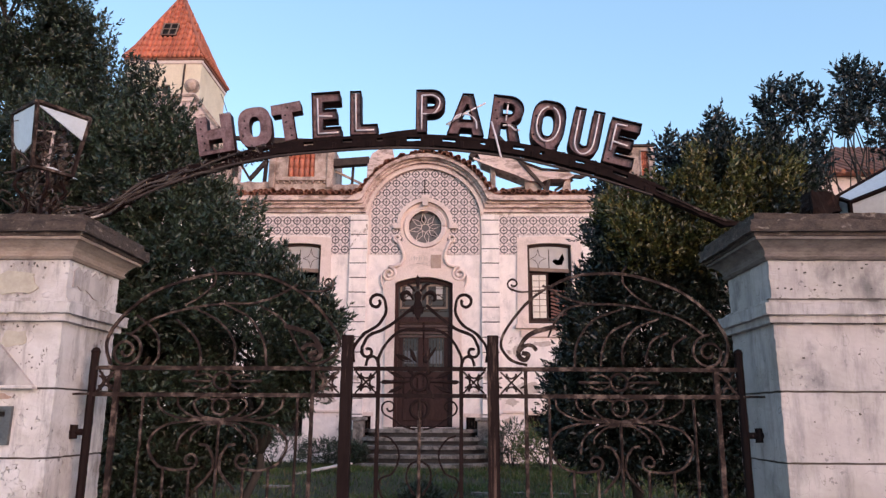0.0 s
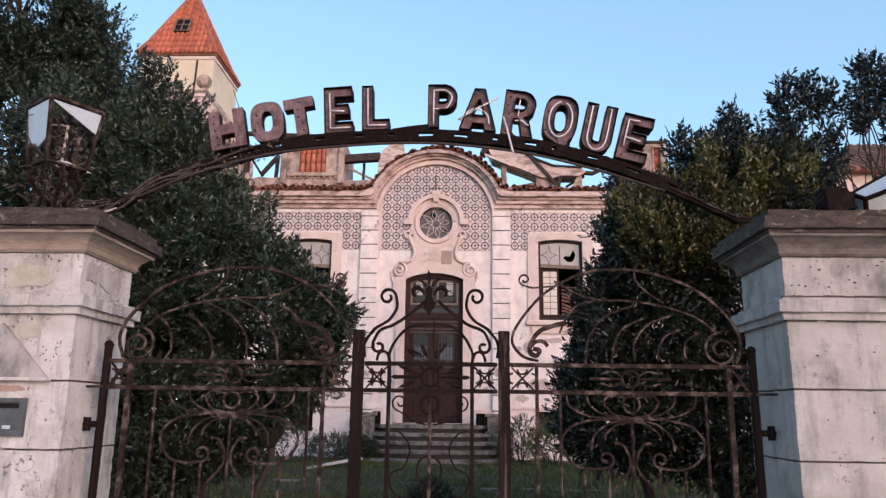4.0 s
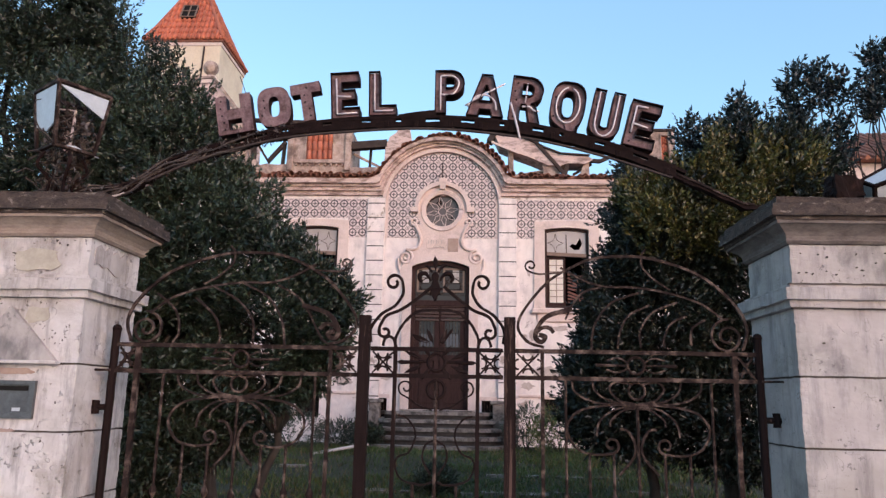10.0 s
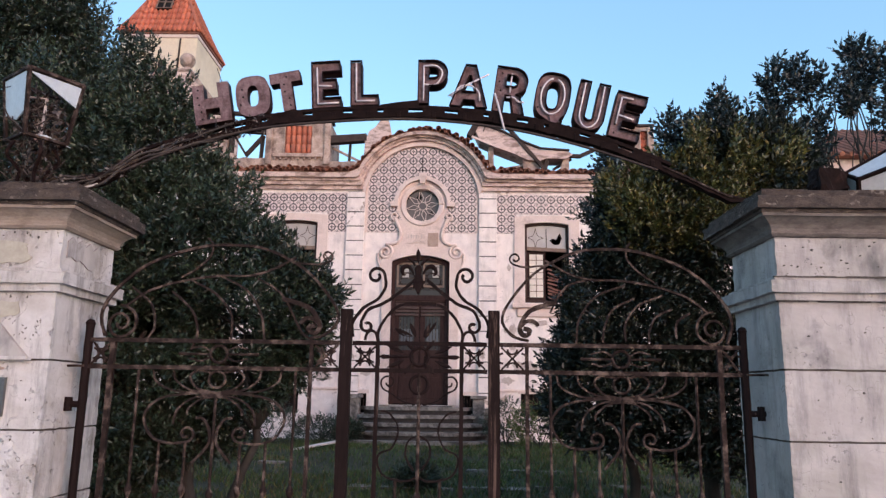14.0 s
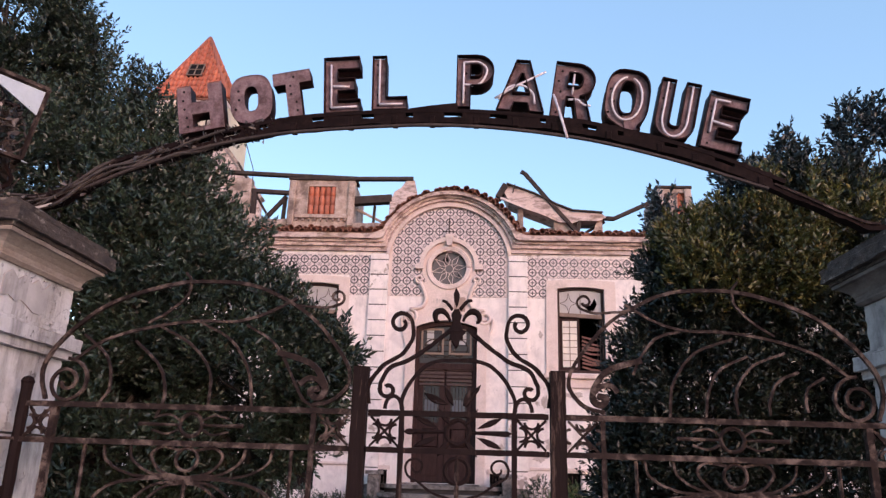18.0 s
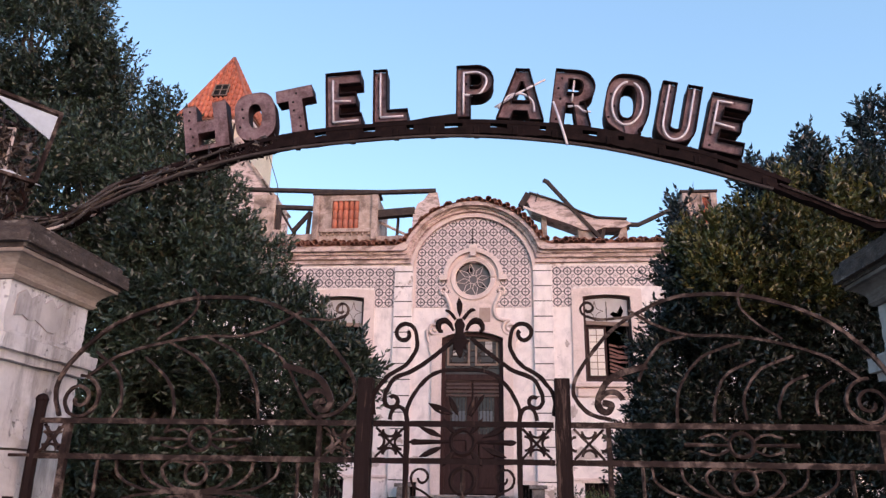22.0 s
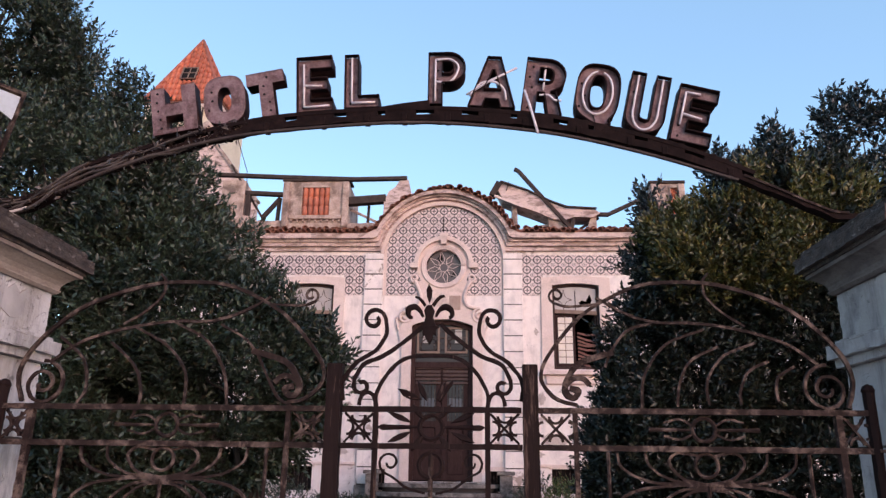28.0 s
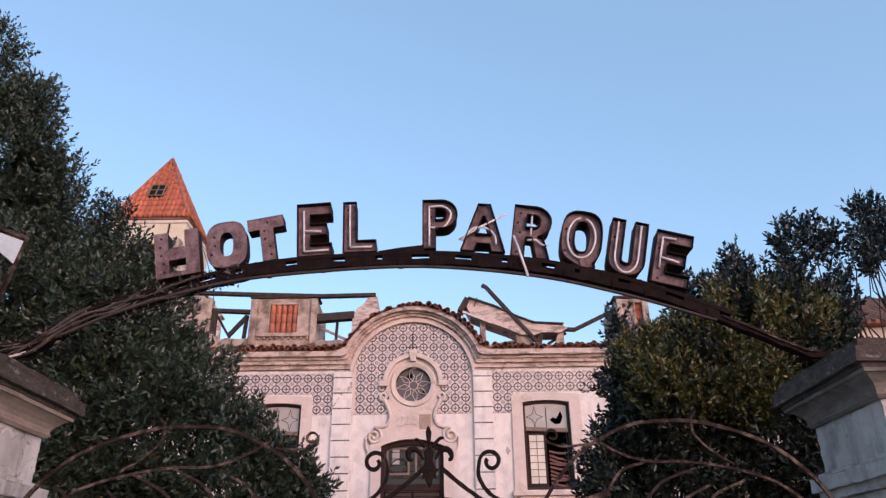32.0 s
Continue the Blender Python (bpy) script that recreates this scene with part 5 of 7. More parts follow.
for k in range(34):
    x = 10.6 + 0.27 * k
    f = min(1.0, max(0.03, (x - 10.5) / 3.1))
    part("roof_rib", rod(bm_new(), [(x, 16.78, 8.62), (x, 16.8 + 3.8 * f, 8.62 + 2.15 * f)], 0.075, 6), M_ROOFTILE, roof)

wire = thing("loose_cable", (-6.8, 16.9, 8.6), "thin loose cable hanging beside the stair gable", "cable")
part("strand", rod(bm_new(), [(-6.99, 16.9, 11.20), (-6.83, 16.9, 10.80), (-6.52, 16.9, 9.94), (-6.42, 16.9, 8.6)], 0.012, 5), M_BEAM, wire)

# ---- gate pillars ----
PIL_L, PIL_R = (-2.42, -1.655), (1.905, 2.67)
PY0, PY1 = -0.20, 0.36


def build_pillar(x0, x1, coat, mould, label):
    p = thing("gate_pillar", ((x0 + x1) / 2, (PY0 + PY1) / 2, 0.0), label, "pillar", "gate pillars")

    def worn(name, z0, z1, out, mat, chip):
        bm = bm_new()
        box(bm, x0 - out, x1 + out, PY0 - out, PY1 + out, z0, z1)
        bmesh.ops.subdivide_edges(bm, edges=list(bm.edges), cuts=18, use_grid_fill=True)
        for v in bm.verts:
            e = sum((abs(v.co.x - x0 + out) < 0.02 or abs(v.co.x - x1 - out) < 0.02, abs(v.co.y - PY0 + out) < 0.02 or abs(v.co.y - PY1 - out) < 0.02, abs(v.co.z - z1) < 0.006 or abs(v.co.z - z0) < 0.006))
            k = chip * (1.6 if e >= 2 else 0.5)
            q = v.co * 14
            d = noise.noise_vector(q) * 0.5 + noise.noise_vector(v.co * 45) * 0.6
            v.co += Vector((d.x, d.y, d.z * 0.6)) * k
        part(name, bm, mat, p)

    def course(name, z0, z1, out, mat, bev=0.012, wob=0.004):
        part(name, box(bm_new(), x0 - out, x1 + out, PY0 - out, PY1 + out, z0, z1, bev, wob), mat, p)

    worn("plinth", 0.02, 0.32, 0.06, coat, 0.006)
    for a, b in ((0.325, 0.645), (0.65, 0.975), (0.98, 1.305), (1.31, 1.64), (1.645, 1.975)):
        worn("shaft_block", a + 0.003, b - 0.002, 0.0, coat, 0.0045)
    course("core", 0.33, 2.29, -0.012, M_JOINT, 0, 0)
    worn("band", 1.976, 2.012, 0.028, coat, 0.005)
    worn("band", 2.013, 2.072, 0.052, coat, 0.006)
    worn("band", 2.073, 2.092, 0.022, coat, 0.005)
    worn("neck_block", 2.093, 2.294, -0.002, coat, 0.0045)
    bm = bm_new()
    rings = []
    for z, out in ((2.295, -0.01), (2.295, 0.012), (2.308, 0.024), (2.314, 0.024), (2.316, 0.018), (2.334, 0.022), (2.352, 0.033), (2.370, 0.052), (2.383, 0.070), (2.385, 0.084), (2.400, 0.086), (2.400, 0.0)):
        edge = []
        for (ax, ay), (bx, by) in zip(((x0 - out, PY0 - out), (x1 + out, PY0 - out), (x1 + out, PY1 + out), (x0 - out, PY1 + out)), ((x1 + out, PY0 - out), (x1 + out, PY1 + out), (x0 - out, PY1 + out), (x0 - out, PY0 - out))):
            for q in range(14):
                v = Vector((ax + (bx - ax) * q / 14, ay + (by - ay) * q / 14, z))
                d = noise.noise_vector(v * 11) * 0.5 + noise.noise_vector(v * 37) * 0.5
                edge.append(bm.verts.new(v + d * 0.0035))
        rings.append(edge)
    for ra, rb in zip(rings, rings[1:]):
        for q in range(len(ra)):
            j = (q + 1) % len(ra)
            bm.faces.new((ra[q], ra[j], rb[j], rb[q]))
    part("cap_moulding", bm, mould, p, "hollow beige moulding under the capstone")
    worn("cap_moulding", 2.401, 2.418, 0.092, M_CAPSTONE, 0.004)
    worn("capstone", 2.419, 2.478, 0.115, M_CAPSTONE, 0.007)
    worn("cap_top", 2.481, 2.515, 0.088, M_CAPSTONE, 0.007)
    return p


pil_l = build_pillar(*PIL_L, M_PILLAR, M_CAPMOULD, "flaking white plastered gate pillar with letter box")
pil_r = build_pillar(*PIL_R, M_PILLAR_GREY, M_CAPDARK, "stained white plastered gate pillar with moulded cap")

# flaked patches, a rusty streak and pits on the plaster
wrng = random.Random(8)


def flake(name, cx, cz, rx, rz, mat, label):
    ring = [2 * math.pi * k / 22 for k in range(22)]
    out = [(cx + rx * math.copysign(abs(math.cos(a)) ** 0.6, math.cos(a)) * wrng.uniform(0.78, 1.1), cz + rz * math.copysign(abs(math.sin(a)) ** 0.6, math.sin(a)) * wrng.uniform(0.75, 1.1)) for a in ring]
    part(name, prism(bm_new(), out, PY0 - 0.0045, PY0 + 0.01), mat, pil_l, label)


EDGE_L = PIL_L[1]
flake("flaked_patch", EDGE_L - 0.28, 2.172, 0.13, 0.062, M_BEIGE, "bare beige patch in the plaster")
flake("flaked_patch", EDGE_L - 0.235, 1.888, 0.070, 0.042, M_BEIGE, "bare beige patch in the plaster")
flake("rust_streak", EDGE_L - 0.33, 1.602, 0.12, 0.018, M_BARE, "rusty brown streak")
flake("rust_streak", EDGE_L - 0.37, 1.312, 0.10, 0.009, M_BARE, "rusty brown streak")
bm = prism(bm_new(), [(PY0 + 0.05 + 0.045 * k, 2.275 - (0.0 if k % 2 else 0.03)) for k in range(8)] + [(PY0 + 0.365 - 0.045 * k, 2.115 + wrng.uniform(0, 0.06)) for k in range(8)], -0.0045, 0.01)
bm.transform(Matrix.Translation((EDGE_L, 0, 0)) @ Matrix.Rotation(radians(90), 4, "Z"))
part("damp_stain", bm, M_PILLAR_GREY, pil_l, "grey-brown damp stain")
for cx, cz, rx, rz, n in ((-0.13, 1.79, 0.08, 0.06, 18), (-0.20, 2.265, 0.14, 0.015, 9), (-0.25, 1.45, 0.24, 0.14, 9), (-0.2, 1.2, 0.3, 0.2, 9), (-0.28, 1.955, 0.2, 0.015, 8), (-0.40, 2.15, 0.012, 0.06, 9)):
    for q in range(n):
        px_, pz_ = EDGE_L + cx + wrng.uniform(-rx, rx), cz + wrng.uniform(-rz, rz)
        r_, a = wrng.uniform(0.0012, 0.0045), wrng.uniform(0, 3)
        out = [(px_ + r_ * (1.6 * math.cos(b) * math.cos(a) - 0.6 * math.sin(b) * math.sin(a)), pz_ + r_ * (1.6 * math.cos(b) * math.sin(a) + 0.6 * math.sin(b) * math.cos(a))) for b in [2 * math.pi * k / 6 for k in range(6)]]
        if px_ < EDGE_L - 0.01:
            part("pit", prism(bm_new(), out, PY0 - 0.0042, PY0 + 0.004), M_JOINT, pil_l)

# shadow lines of the bands as dark strips, and pits, on the other pillar
EDGE_R = PIL_R[0]
for z, out in ((2.0925, 0.024), (1.9745, 0.012)):
    bm = bm_new()
    for x in [EDGE_R - out + 0.05 * k for k in range(13)]:
        if wrng.random() > 0.25:
            box(bm, x, x + 0.05, PY0 - out - 0.004, PY0 - out + 0.02, z - wrng.uniform(0.002, 0.005), z + wrng.uniform(0.002, 0.006), 0, 0.002)
    part("drip_line", bm, M_JOINT, pil_r, "dark broken strip painted as the band's shadow line")
for q in range(34):
    px_, pz_, r_ = EDGE_R + wrng.uniform(0.02, 0.5), wrng.choice((wrng.uniform(2.1, 2.28), wrng.uniform(1.0, 1.95))), wrng.uniform(0.0015, 0.006)
    out = [(px_ + r_ * math.cos(b) * wrng.uniform(0.6, 1.5), pz_ + r_ * math.sin(b) * wrng.uniform(0.5, 1.0)) for b in [2 * math.pi * k / 7 for k in range(7)]]
    part("pit", prism(bm_new(), out, PY0 - 0.0042, PY0 + 0.004), M_JOINT, pil_r)

# plain garden wall running on from both pillars
for a, b in ((-9.5, PIL_L[0] - 0.002), (PIL_R[1] + 0.002, 9.5)):
    bm = bm_new()
    box(bm, a, b, 0.0, 0.24, 0.0, 1.75, 0.01)
    tagged(part("wall_garden", bm, M_PILLAR_GREY), "plain stained garden wall beside the gate", "wall", kind="structure")

# letter box recess and stone triangle on one pillar
lb = thing("letter_box", (-1.93, PY0, 1.37), "grey metal letter box set in the pillar", "letter box")
bm = wall_with_holes(-2.15, -1.845, 1.37, 1.555, [(-2.10, -1.872, 1.398, 1.535)], PY0 - 0.022, PY0 - 0.001)
part("frame", bm, M_METALBOX, lb)
part("back_plate", box(bm_new(), -2.10, -1.872, PY0 - 0.006, PY0 - 0.002, 1.398, 1.535), M_METALBOX, lb)
part("slot", box(bm_new(), -2.09, -1.885, PY0 - 0.010, PY0 - 0.0065, 1.505, 1.528), M_DARK, lb)
part("torn_label", box(bm_new(), -1.955, -1.915, PY0 - 0.010, PY0 - 0.0065, 1.405, 1.422), M_WHITE, lb)
tri = thing("stone_triangle", (-2.0, PY0, 1.64), "pale triangular stone relief on the pillar face", "relief")
part("face", prism(bm_new(), [(-2.275, 1.655), (-1.755, 1.655), (-2.015, 1.925)], PY0 - 0.026, PY0 - 0.001), M_PILLAR_GREY, tri)
part("ledge", box(bm_new(), -2.29, -1.74, PY0 - 0.050, PY0 - 0.001, 1.638, 1.655, 0.004), M_PILLAR, tri)

# ---- iron gate ----
GY = 0.0
HL, PL, PR, HR = -1.568, -0.236, 0.524, 1.793
gate_group = "iron gate"


def bar(bm, x0, z0, x1, z1, w=0.022, h=0.022):
    rod(bm, [(x0, GY, z0), (x1, GY, z1)], 0, flat=(w, h))


def curl(bm, pts, w=0.014, h=0.016):
    rod(bm, pts, 0, flat=(w, h))


def rail_set(g, x0, x1, mat=M_IRON):
    for z, h in ((1.757, 0.021), (1.620, 0.021), (0.42, 0.03), (0.30, 0.03)):
        part("rail", rod(bm_new(), straight((x0, GY, z), (x1, GY, z)), 0, flat=(0.028, h)), mat, g)


def cross_panel(g, x0, x1, z0=1.632, z1=1.744, mat=M_IRON):
    bm = bm_new()
    cx, cz = (x0 + x1) / 2, (z0 + z1) / 2
    curl(bm, [(x0, GY, z0), (cx, GY, cz), (x1, GY, z1)], 0.010, 0.009)
    curl(bm, [(x0, GY + 0.012, z1), (cx, GY + 0.012, cz), (x1, GY + 0.012, z0)], 0.010, 0.009)
    for dx, dz, a in ((-1, 0, 0), (1, 0, 180), (0, -1, 90), (0, 1, 270)):
        curl(bm, arc(cx + dx * (x1 - x0) * 0.42, cz + dz * (z1 - z0) * 0.42, 0.026, a - 90, a + 90, 8, GY), 0.010, 0.010)
    part("cross_panel", bm, mat, g)


def picket(g, x, z0, z1, r=0.0085, knob=None, mat=M_IRON):
    bm = bm_new()
    rod(bm, straight((x, GY, z0), (x, GY, z1), 0.04), r, 6)
    if knob:
        lathe(bm, [(0.008, -0.03), (0.017, -0.012), (0.019, 0.0), (0.017, 0.012), (0.008, 0.03)], (x, GY, knob), 8)
    part("picket", bm, mat, g)


def wing(name, x_h, x_c, rx, ribs, pickets, label):
    """A side wing: framed rails, a ring and scroll panel, and a fanned crest that rises over it. x_h: hinge side, x_c: middle post, rx: the ring."""
    s = 1 if x_c > x_h else -1
    W = abs(x_c - x_h)
    X = lambda f: x_h + s * f * W
    g = thing(name, ((x_h + x_c) / 2, GY, 0.06), label, "gate", gate_group)
    rail_set(g, x_h, x_c)
    part("stile", rod(bm_new(), straight((X(0.098), GY, 0.1), (X(0.098), GY, 1.757)), 0, flat=(0.026, 0.024)), M_IRON, g)
    part("stile", rod(bm_new(), straight((X(0.868), GY, 0.1), (X(0.868), GY, 1.757)), 0, flat=(0.020, 0.018)), M_IRON, g)
    cross_panel(g, X(0.018), X(0.086))
    cross_panel(g, X(0.882), X(0.970))
    part("ring", rod(bm_new(), arc(rx, 1.691, 0.043, 0, 360, 22, GY), 0.008, 6), M_IRON, g)
    part("ring", rod(bm_new(), arc(rx, 1.562, 0.042, 0, 360, 20, GY), 0.007, 6), M_IRON, g)
    for d in (-1, 1):
        dart = bm_new()
        rod(dart, [(rx + d * 0.05, GY, 1.690), (rx + d * 0.12, GY, 1.690), (rx + d * 0.205, GY, 1.691)], [0.005, 0.007, 0.009], 6)
        part("dart", dart, M_IRON, g)
        rays = bm_new()
        curl(rays, spline([(rx + d * 0.04, 1.705), (rx + d * 0.09, 1.728), (rx + d * 0.15, 1.716)], 5, GY), 0.008, 0.008)
        curl(rays, spline([(rx + d * 0.04, 1.677), (rx + d * 0.09, 1.655), (rx + d * 0.15, 1.668)], 5, GY), 0.008, 0.008)
        part("ray", rays, M_IRON, g)
        for dx, dz in ((0.33, 1.502), (0.225, 1.512)):
            pt = bm_new()
            curl(pt, spline([(rx + d * 0.03, 1.498), (rx + d * dx * 0.62, dz), (rx + d * dx * 0.93, dz + 0.045), (rx + d * dx, 1.606)], 7, GY), 0.009, 0.009)
            part("petal", pt, M_IRON, g)
        pt = bm_new()
        curl(pt, spline([(rx + d * 0.03, 1.596), (rx + d * 0.105, 1.606), (rx + d * 0.138, 1.57), (rx + d * 0.09, 1.515), (rx, 1.495)], 6, GY), 0.009, 0.010)
        part("petal", pt, M_IRON, g)
        sc = bm_new()
        curl(sc, spline([(rx, 1.490), (rx + d * 0.15, 1.489), (rx + d * 0.295, 1.457), (rx + d * 0.357, 1.375), (rx + d * 0.315, 1.280), (rx + d * 0.23, 1.246), (rx + d * 0.14, 1.251)], 7, GY) + [Vector(p) for p in spiral(rx + d * 0.135, 1.293, 0.042, 0.014, 270, 270 - d * 400, 18, GY)], 0.012, 0.011)
        part("kidney_scroll", sc, M_IRON, g)
        sc = bm_new()
        curl(sc, spline([(rx, 1.482), (rx + d * 0.11, 1.470), (rx + d * 0.19, 1.41), (rx + d * 0.208, 1.335)], 7, GY), 0.010, 0.009)
        curl(sc, spline([(rx, 1.475), (rx + d * 0.07, 1.465), (rx + d * 0.13, 1.42), (rx + d * 0.14, 1.385)], 7, GY), 0.010, 0.009)
        part("inner_curl", sc, M_IRON, g)
        sc = bm_new()
        curl(sc, spline([(rx + d * 0.092, 1.372), (rx + d * 0.05, 1.362), (rx + d * 0.018, 1.30), (rx + d * 0.025, 1.235), (rx + d * 0.098, 1.15)], 7, GY), 0.011, 0.012)
        part("lily_leaf", sc, M_IRON, g)
    picket(g, rx, 0.3, 1.49, 0.008, 1.0)
    for px, top in pickets:
        picket(g, px, 0.3, top, 0.0075, 1.02)
    great = [(X(0.062), 1.775), (X(0.04), 1.89), (X(0.088), 2.02), (X(0.22), 2.165), (X(0.41), 2.250), (X(0.55), 2.262), (X(0.66), 2.246), (X(0.76), 2.19), (X(0.845), 2.118), (X(0.925), 2.0), (X(0.962), 1.92), (X(0.962), 1.86), (X(0.92), 1.80), (X(0.86), 1.778)]
    cr = bm_new()
    curl(cr, spline(great, 7, GY), 0.015, 0.014)
    part("crest_arc", cr, M_IRON, g)
    inner = bm_new()
    curl(inner, spline([(X(0.13), 1.93), (X(0.22), 2.015), (X(0.355), 2.07), (X(0.49), 2.097), (X(0.61), 2.10), (X(0.70), 2.135), (X(0.79), 2.20)], 7, GY), 0.012, 0.011)
    part("crest_rib", inner, M_IRON, g)
    inner = bm_new()
    curl(inner, spline([(X(0.34), 2.085), (X(0.405), 2.14), (X(0.45), 2.205), (X(0.455), 2.265), (X(0.437), 2.30)], 6, GY), 0.010, 0.009)
    part("crest_rib", inner, M_IRON, g)
    for line in ribs:
        rib = bm_new()
        curl(rib, spline(line, 7, GY), 0.010, 0.010)
        part("crest_rib", rib, M_IRON, g)
    sp = bm_new()
    curl(sp, [Vector(p) for p in spiral(X(0.118), 1.845, 0.092, 0.016, 95 if s > 0 else 85, (95 if s > 0 else 85) - s * 640, 46, GY)], 0.012, 0.012)
    part("crest_spiral", sp, M_IRON, g)
    en = bm_new()
    curl(en, spline([(X(0.745), 1.98), (X(0.85), 1.936), (X(0.893), 1.856), (X(0.888), 1.815), (X(0.868), 1.806), (X(0.854), 1.832), (X(0.88), 1.842)], 6, GY), 0.020, 0.023)
    curl(en, spline([(X(0.893), 1.85), (X(0.87), 1.877), (X(0.84), 1.88), (X(0.82), 1.855)], 6, GY), 0.018, 0.020)
    part("end_scroll", en, M_IRON, g)
    fin = bm_new()
    curl(fin, spline([(X(0.785), 2.173), (X(0.877), 2.164), (X(0.922), 2.178)], 5, GY)[:-1] + [Vector(p) for p in spiral(X(0.912), 2.208, 0.034, 0.010, 265 if s > 0 else 275, (265 if s > 0 else 275) + s * 430, 24, GY)], 0.010, 0.009)
    part("crest_scroll", fin, M_IRON, g)
    return g


RIBS_L = (((-1.367, 2.035), (-1.260, 1.943), (-1.232, 1.829), (-1.262, 1.77)), ((-1.154, 2.013), (-1.044, 1.914), (-1.008, 1.802), (-1.031, 1.713)),
          ((-1.059, 2.073), (-0.922, 1.999), (-0.838, 1.893), (-0.830, 1.765)), ((-0.902, 2.095), (-0.767, 2.023), (-0.684, 1.902), (-0.658, 1.765)),
          ((-0.710, 2.086), (-0.585, 2.009), (-0.504, 1.874), (-0.460, 1.800), (-0.403, 1.765)))
RIBS_R = (((1.201, 2.072), (1.052, 2.012), (0.964, 1.895), (0.944, 1.766)), ((1.252, 2.006), (1.139, 1.947), (1.092, 1.853), (1.081, 1.775)),
          ((1.396, 2.021), (1.269, 1.969), (1.200, 1.875), (1.198, 1.784)), ((1.437, 1.949), (1.362, 1.913), (1.322, 1.841), (1.318, 1.785)),
          ((1.532, 1.931), (1.471, 1.892), (1.455, 1.842), (1.459, 1.798)), ((1.001, 2.095), (0.911, 2.070), (0.848, 1.996), (0.814, 1.922)))
wing_l = wing("gate_wing", HL, PL, -0.888, RIBS_L, ((-1.293, 1.607), (-1.157, 1.25), (-1.026, 1.25), (-0.749, 1.25), (-0.62, 1.25), (-0.487, 1.607)), "rusty wrought-iron gate wing with fanned scrollwork")
wing_r = wing("gate_wing", HR, PR, 1.170, RIBS_R, ((1.545, 1.607), (1.425, 1.25), (1.300, 1.25), (1.046, 1.25), (0.925, 1.25), (0.809, 1.607)), "rusty wrought-iron gate wing with fanned scrollwork")

# middle leaf between two square posts
leaf = thing("gate_leaf", ((PL + PR) / 2, GY, 0.06), "rusty wrought-iron middle gate leaf with leafy crest", "gate", gate_group)
MX = (PL + PR) / 2
for x in (PL, PR):
    bm = bm_new()
    rod(bm, straight((x, GY, 0.06), (x, GY, 1.93)), 0, flat=(0.054, 0.058))
    part("post", bm, M_IRONDARK, leaf)
for x in (HL, HR):
    bm = bm_new()
    rod(bm, straight((x, GY, 0.1), (x, GY, 1.835)), 0.022, 8)
    lathe(bm, [(0.022, 0.0), (0.026, 0.008), (0.018, 0.025), (0.004, 0.032)], (x, GY, 1.833), 8)
    hp = thing("hinge_post", (x, GY, 0.08), "rusty iron hinge post fixed to the pillar", "gate post", gate_group)
    part("bar", bm, M_IRONDARK, hp)
    side = -1 if x < 0 else 1
    pin = bm_new()
    rod(pin, [(x, GY, 1.43), (x + side * 0.09, GY, 1.43)], 0.016, 8)
    rod(pin, [(x + side * 0.07, GY, 1.395), (x + side * 0.07, GY, 1.465)], 0.02, 8)
    part("hinge_pin", pin, M_IRONDARK, hp)
    tie = bm_new()
    rod(tie, [(x + side * 0.11, GY - 0.02, 1.622), (x, GY - 0.02, 1.622)], 0.007, 6)
    part("tie_rod", tie, M_IRON, hp)
rail_set(leaf, PL + 0.035, PR - 0.035, M_IRONDARK)
cross_panel(leaf, PL + 0.045, PL + 0.155, mat=M_IRONDARK)
cross_panel(leaf, PR - 0.155, PR - 0.045, mat=M_IRONDARK)
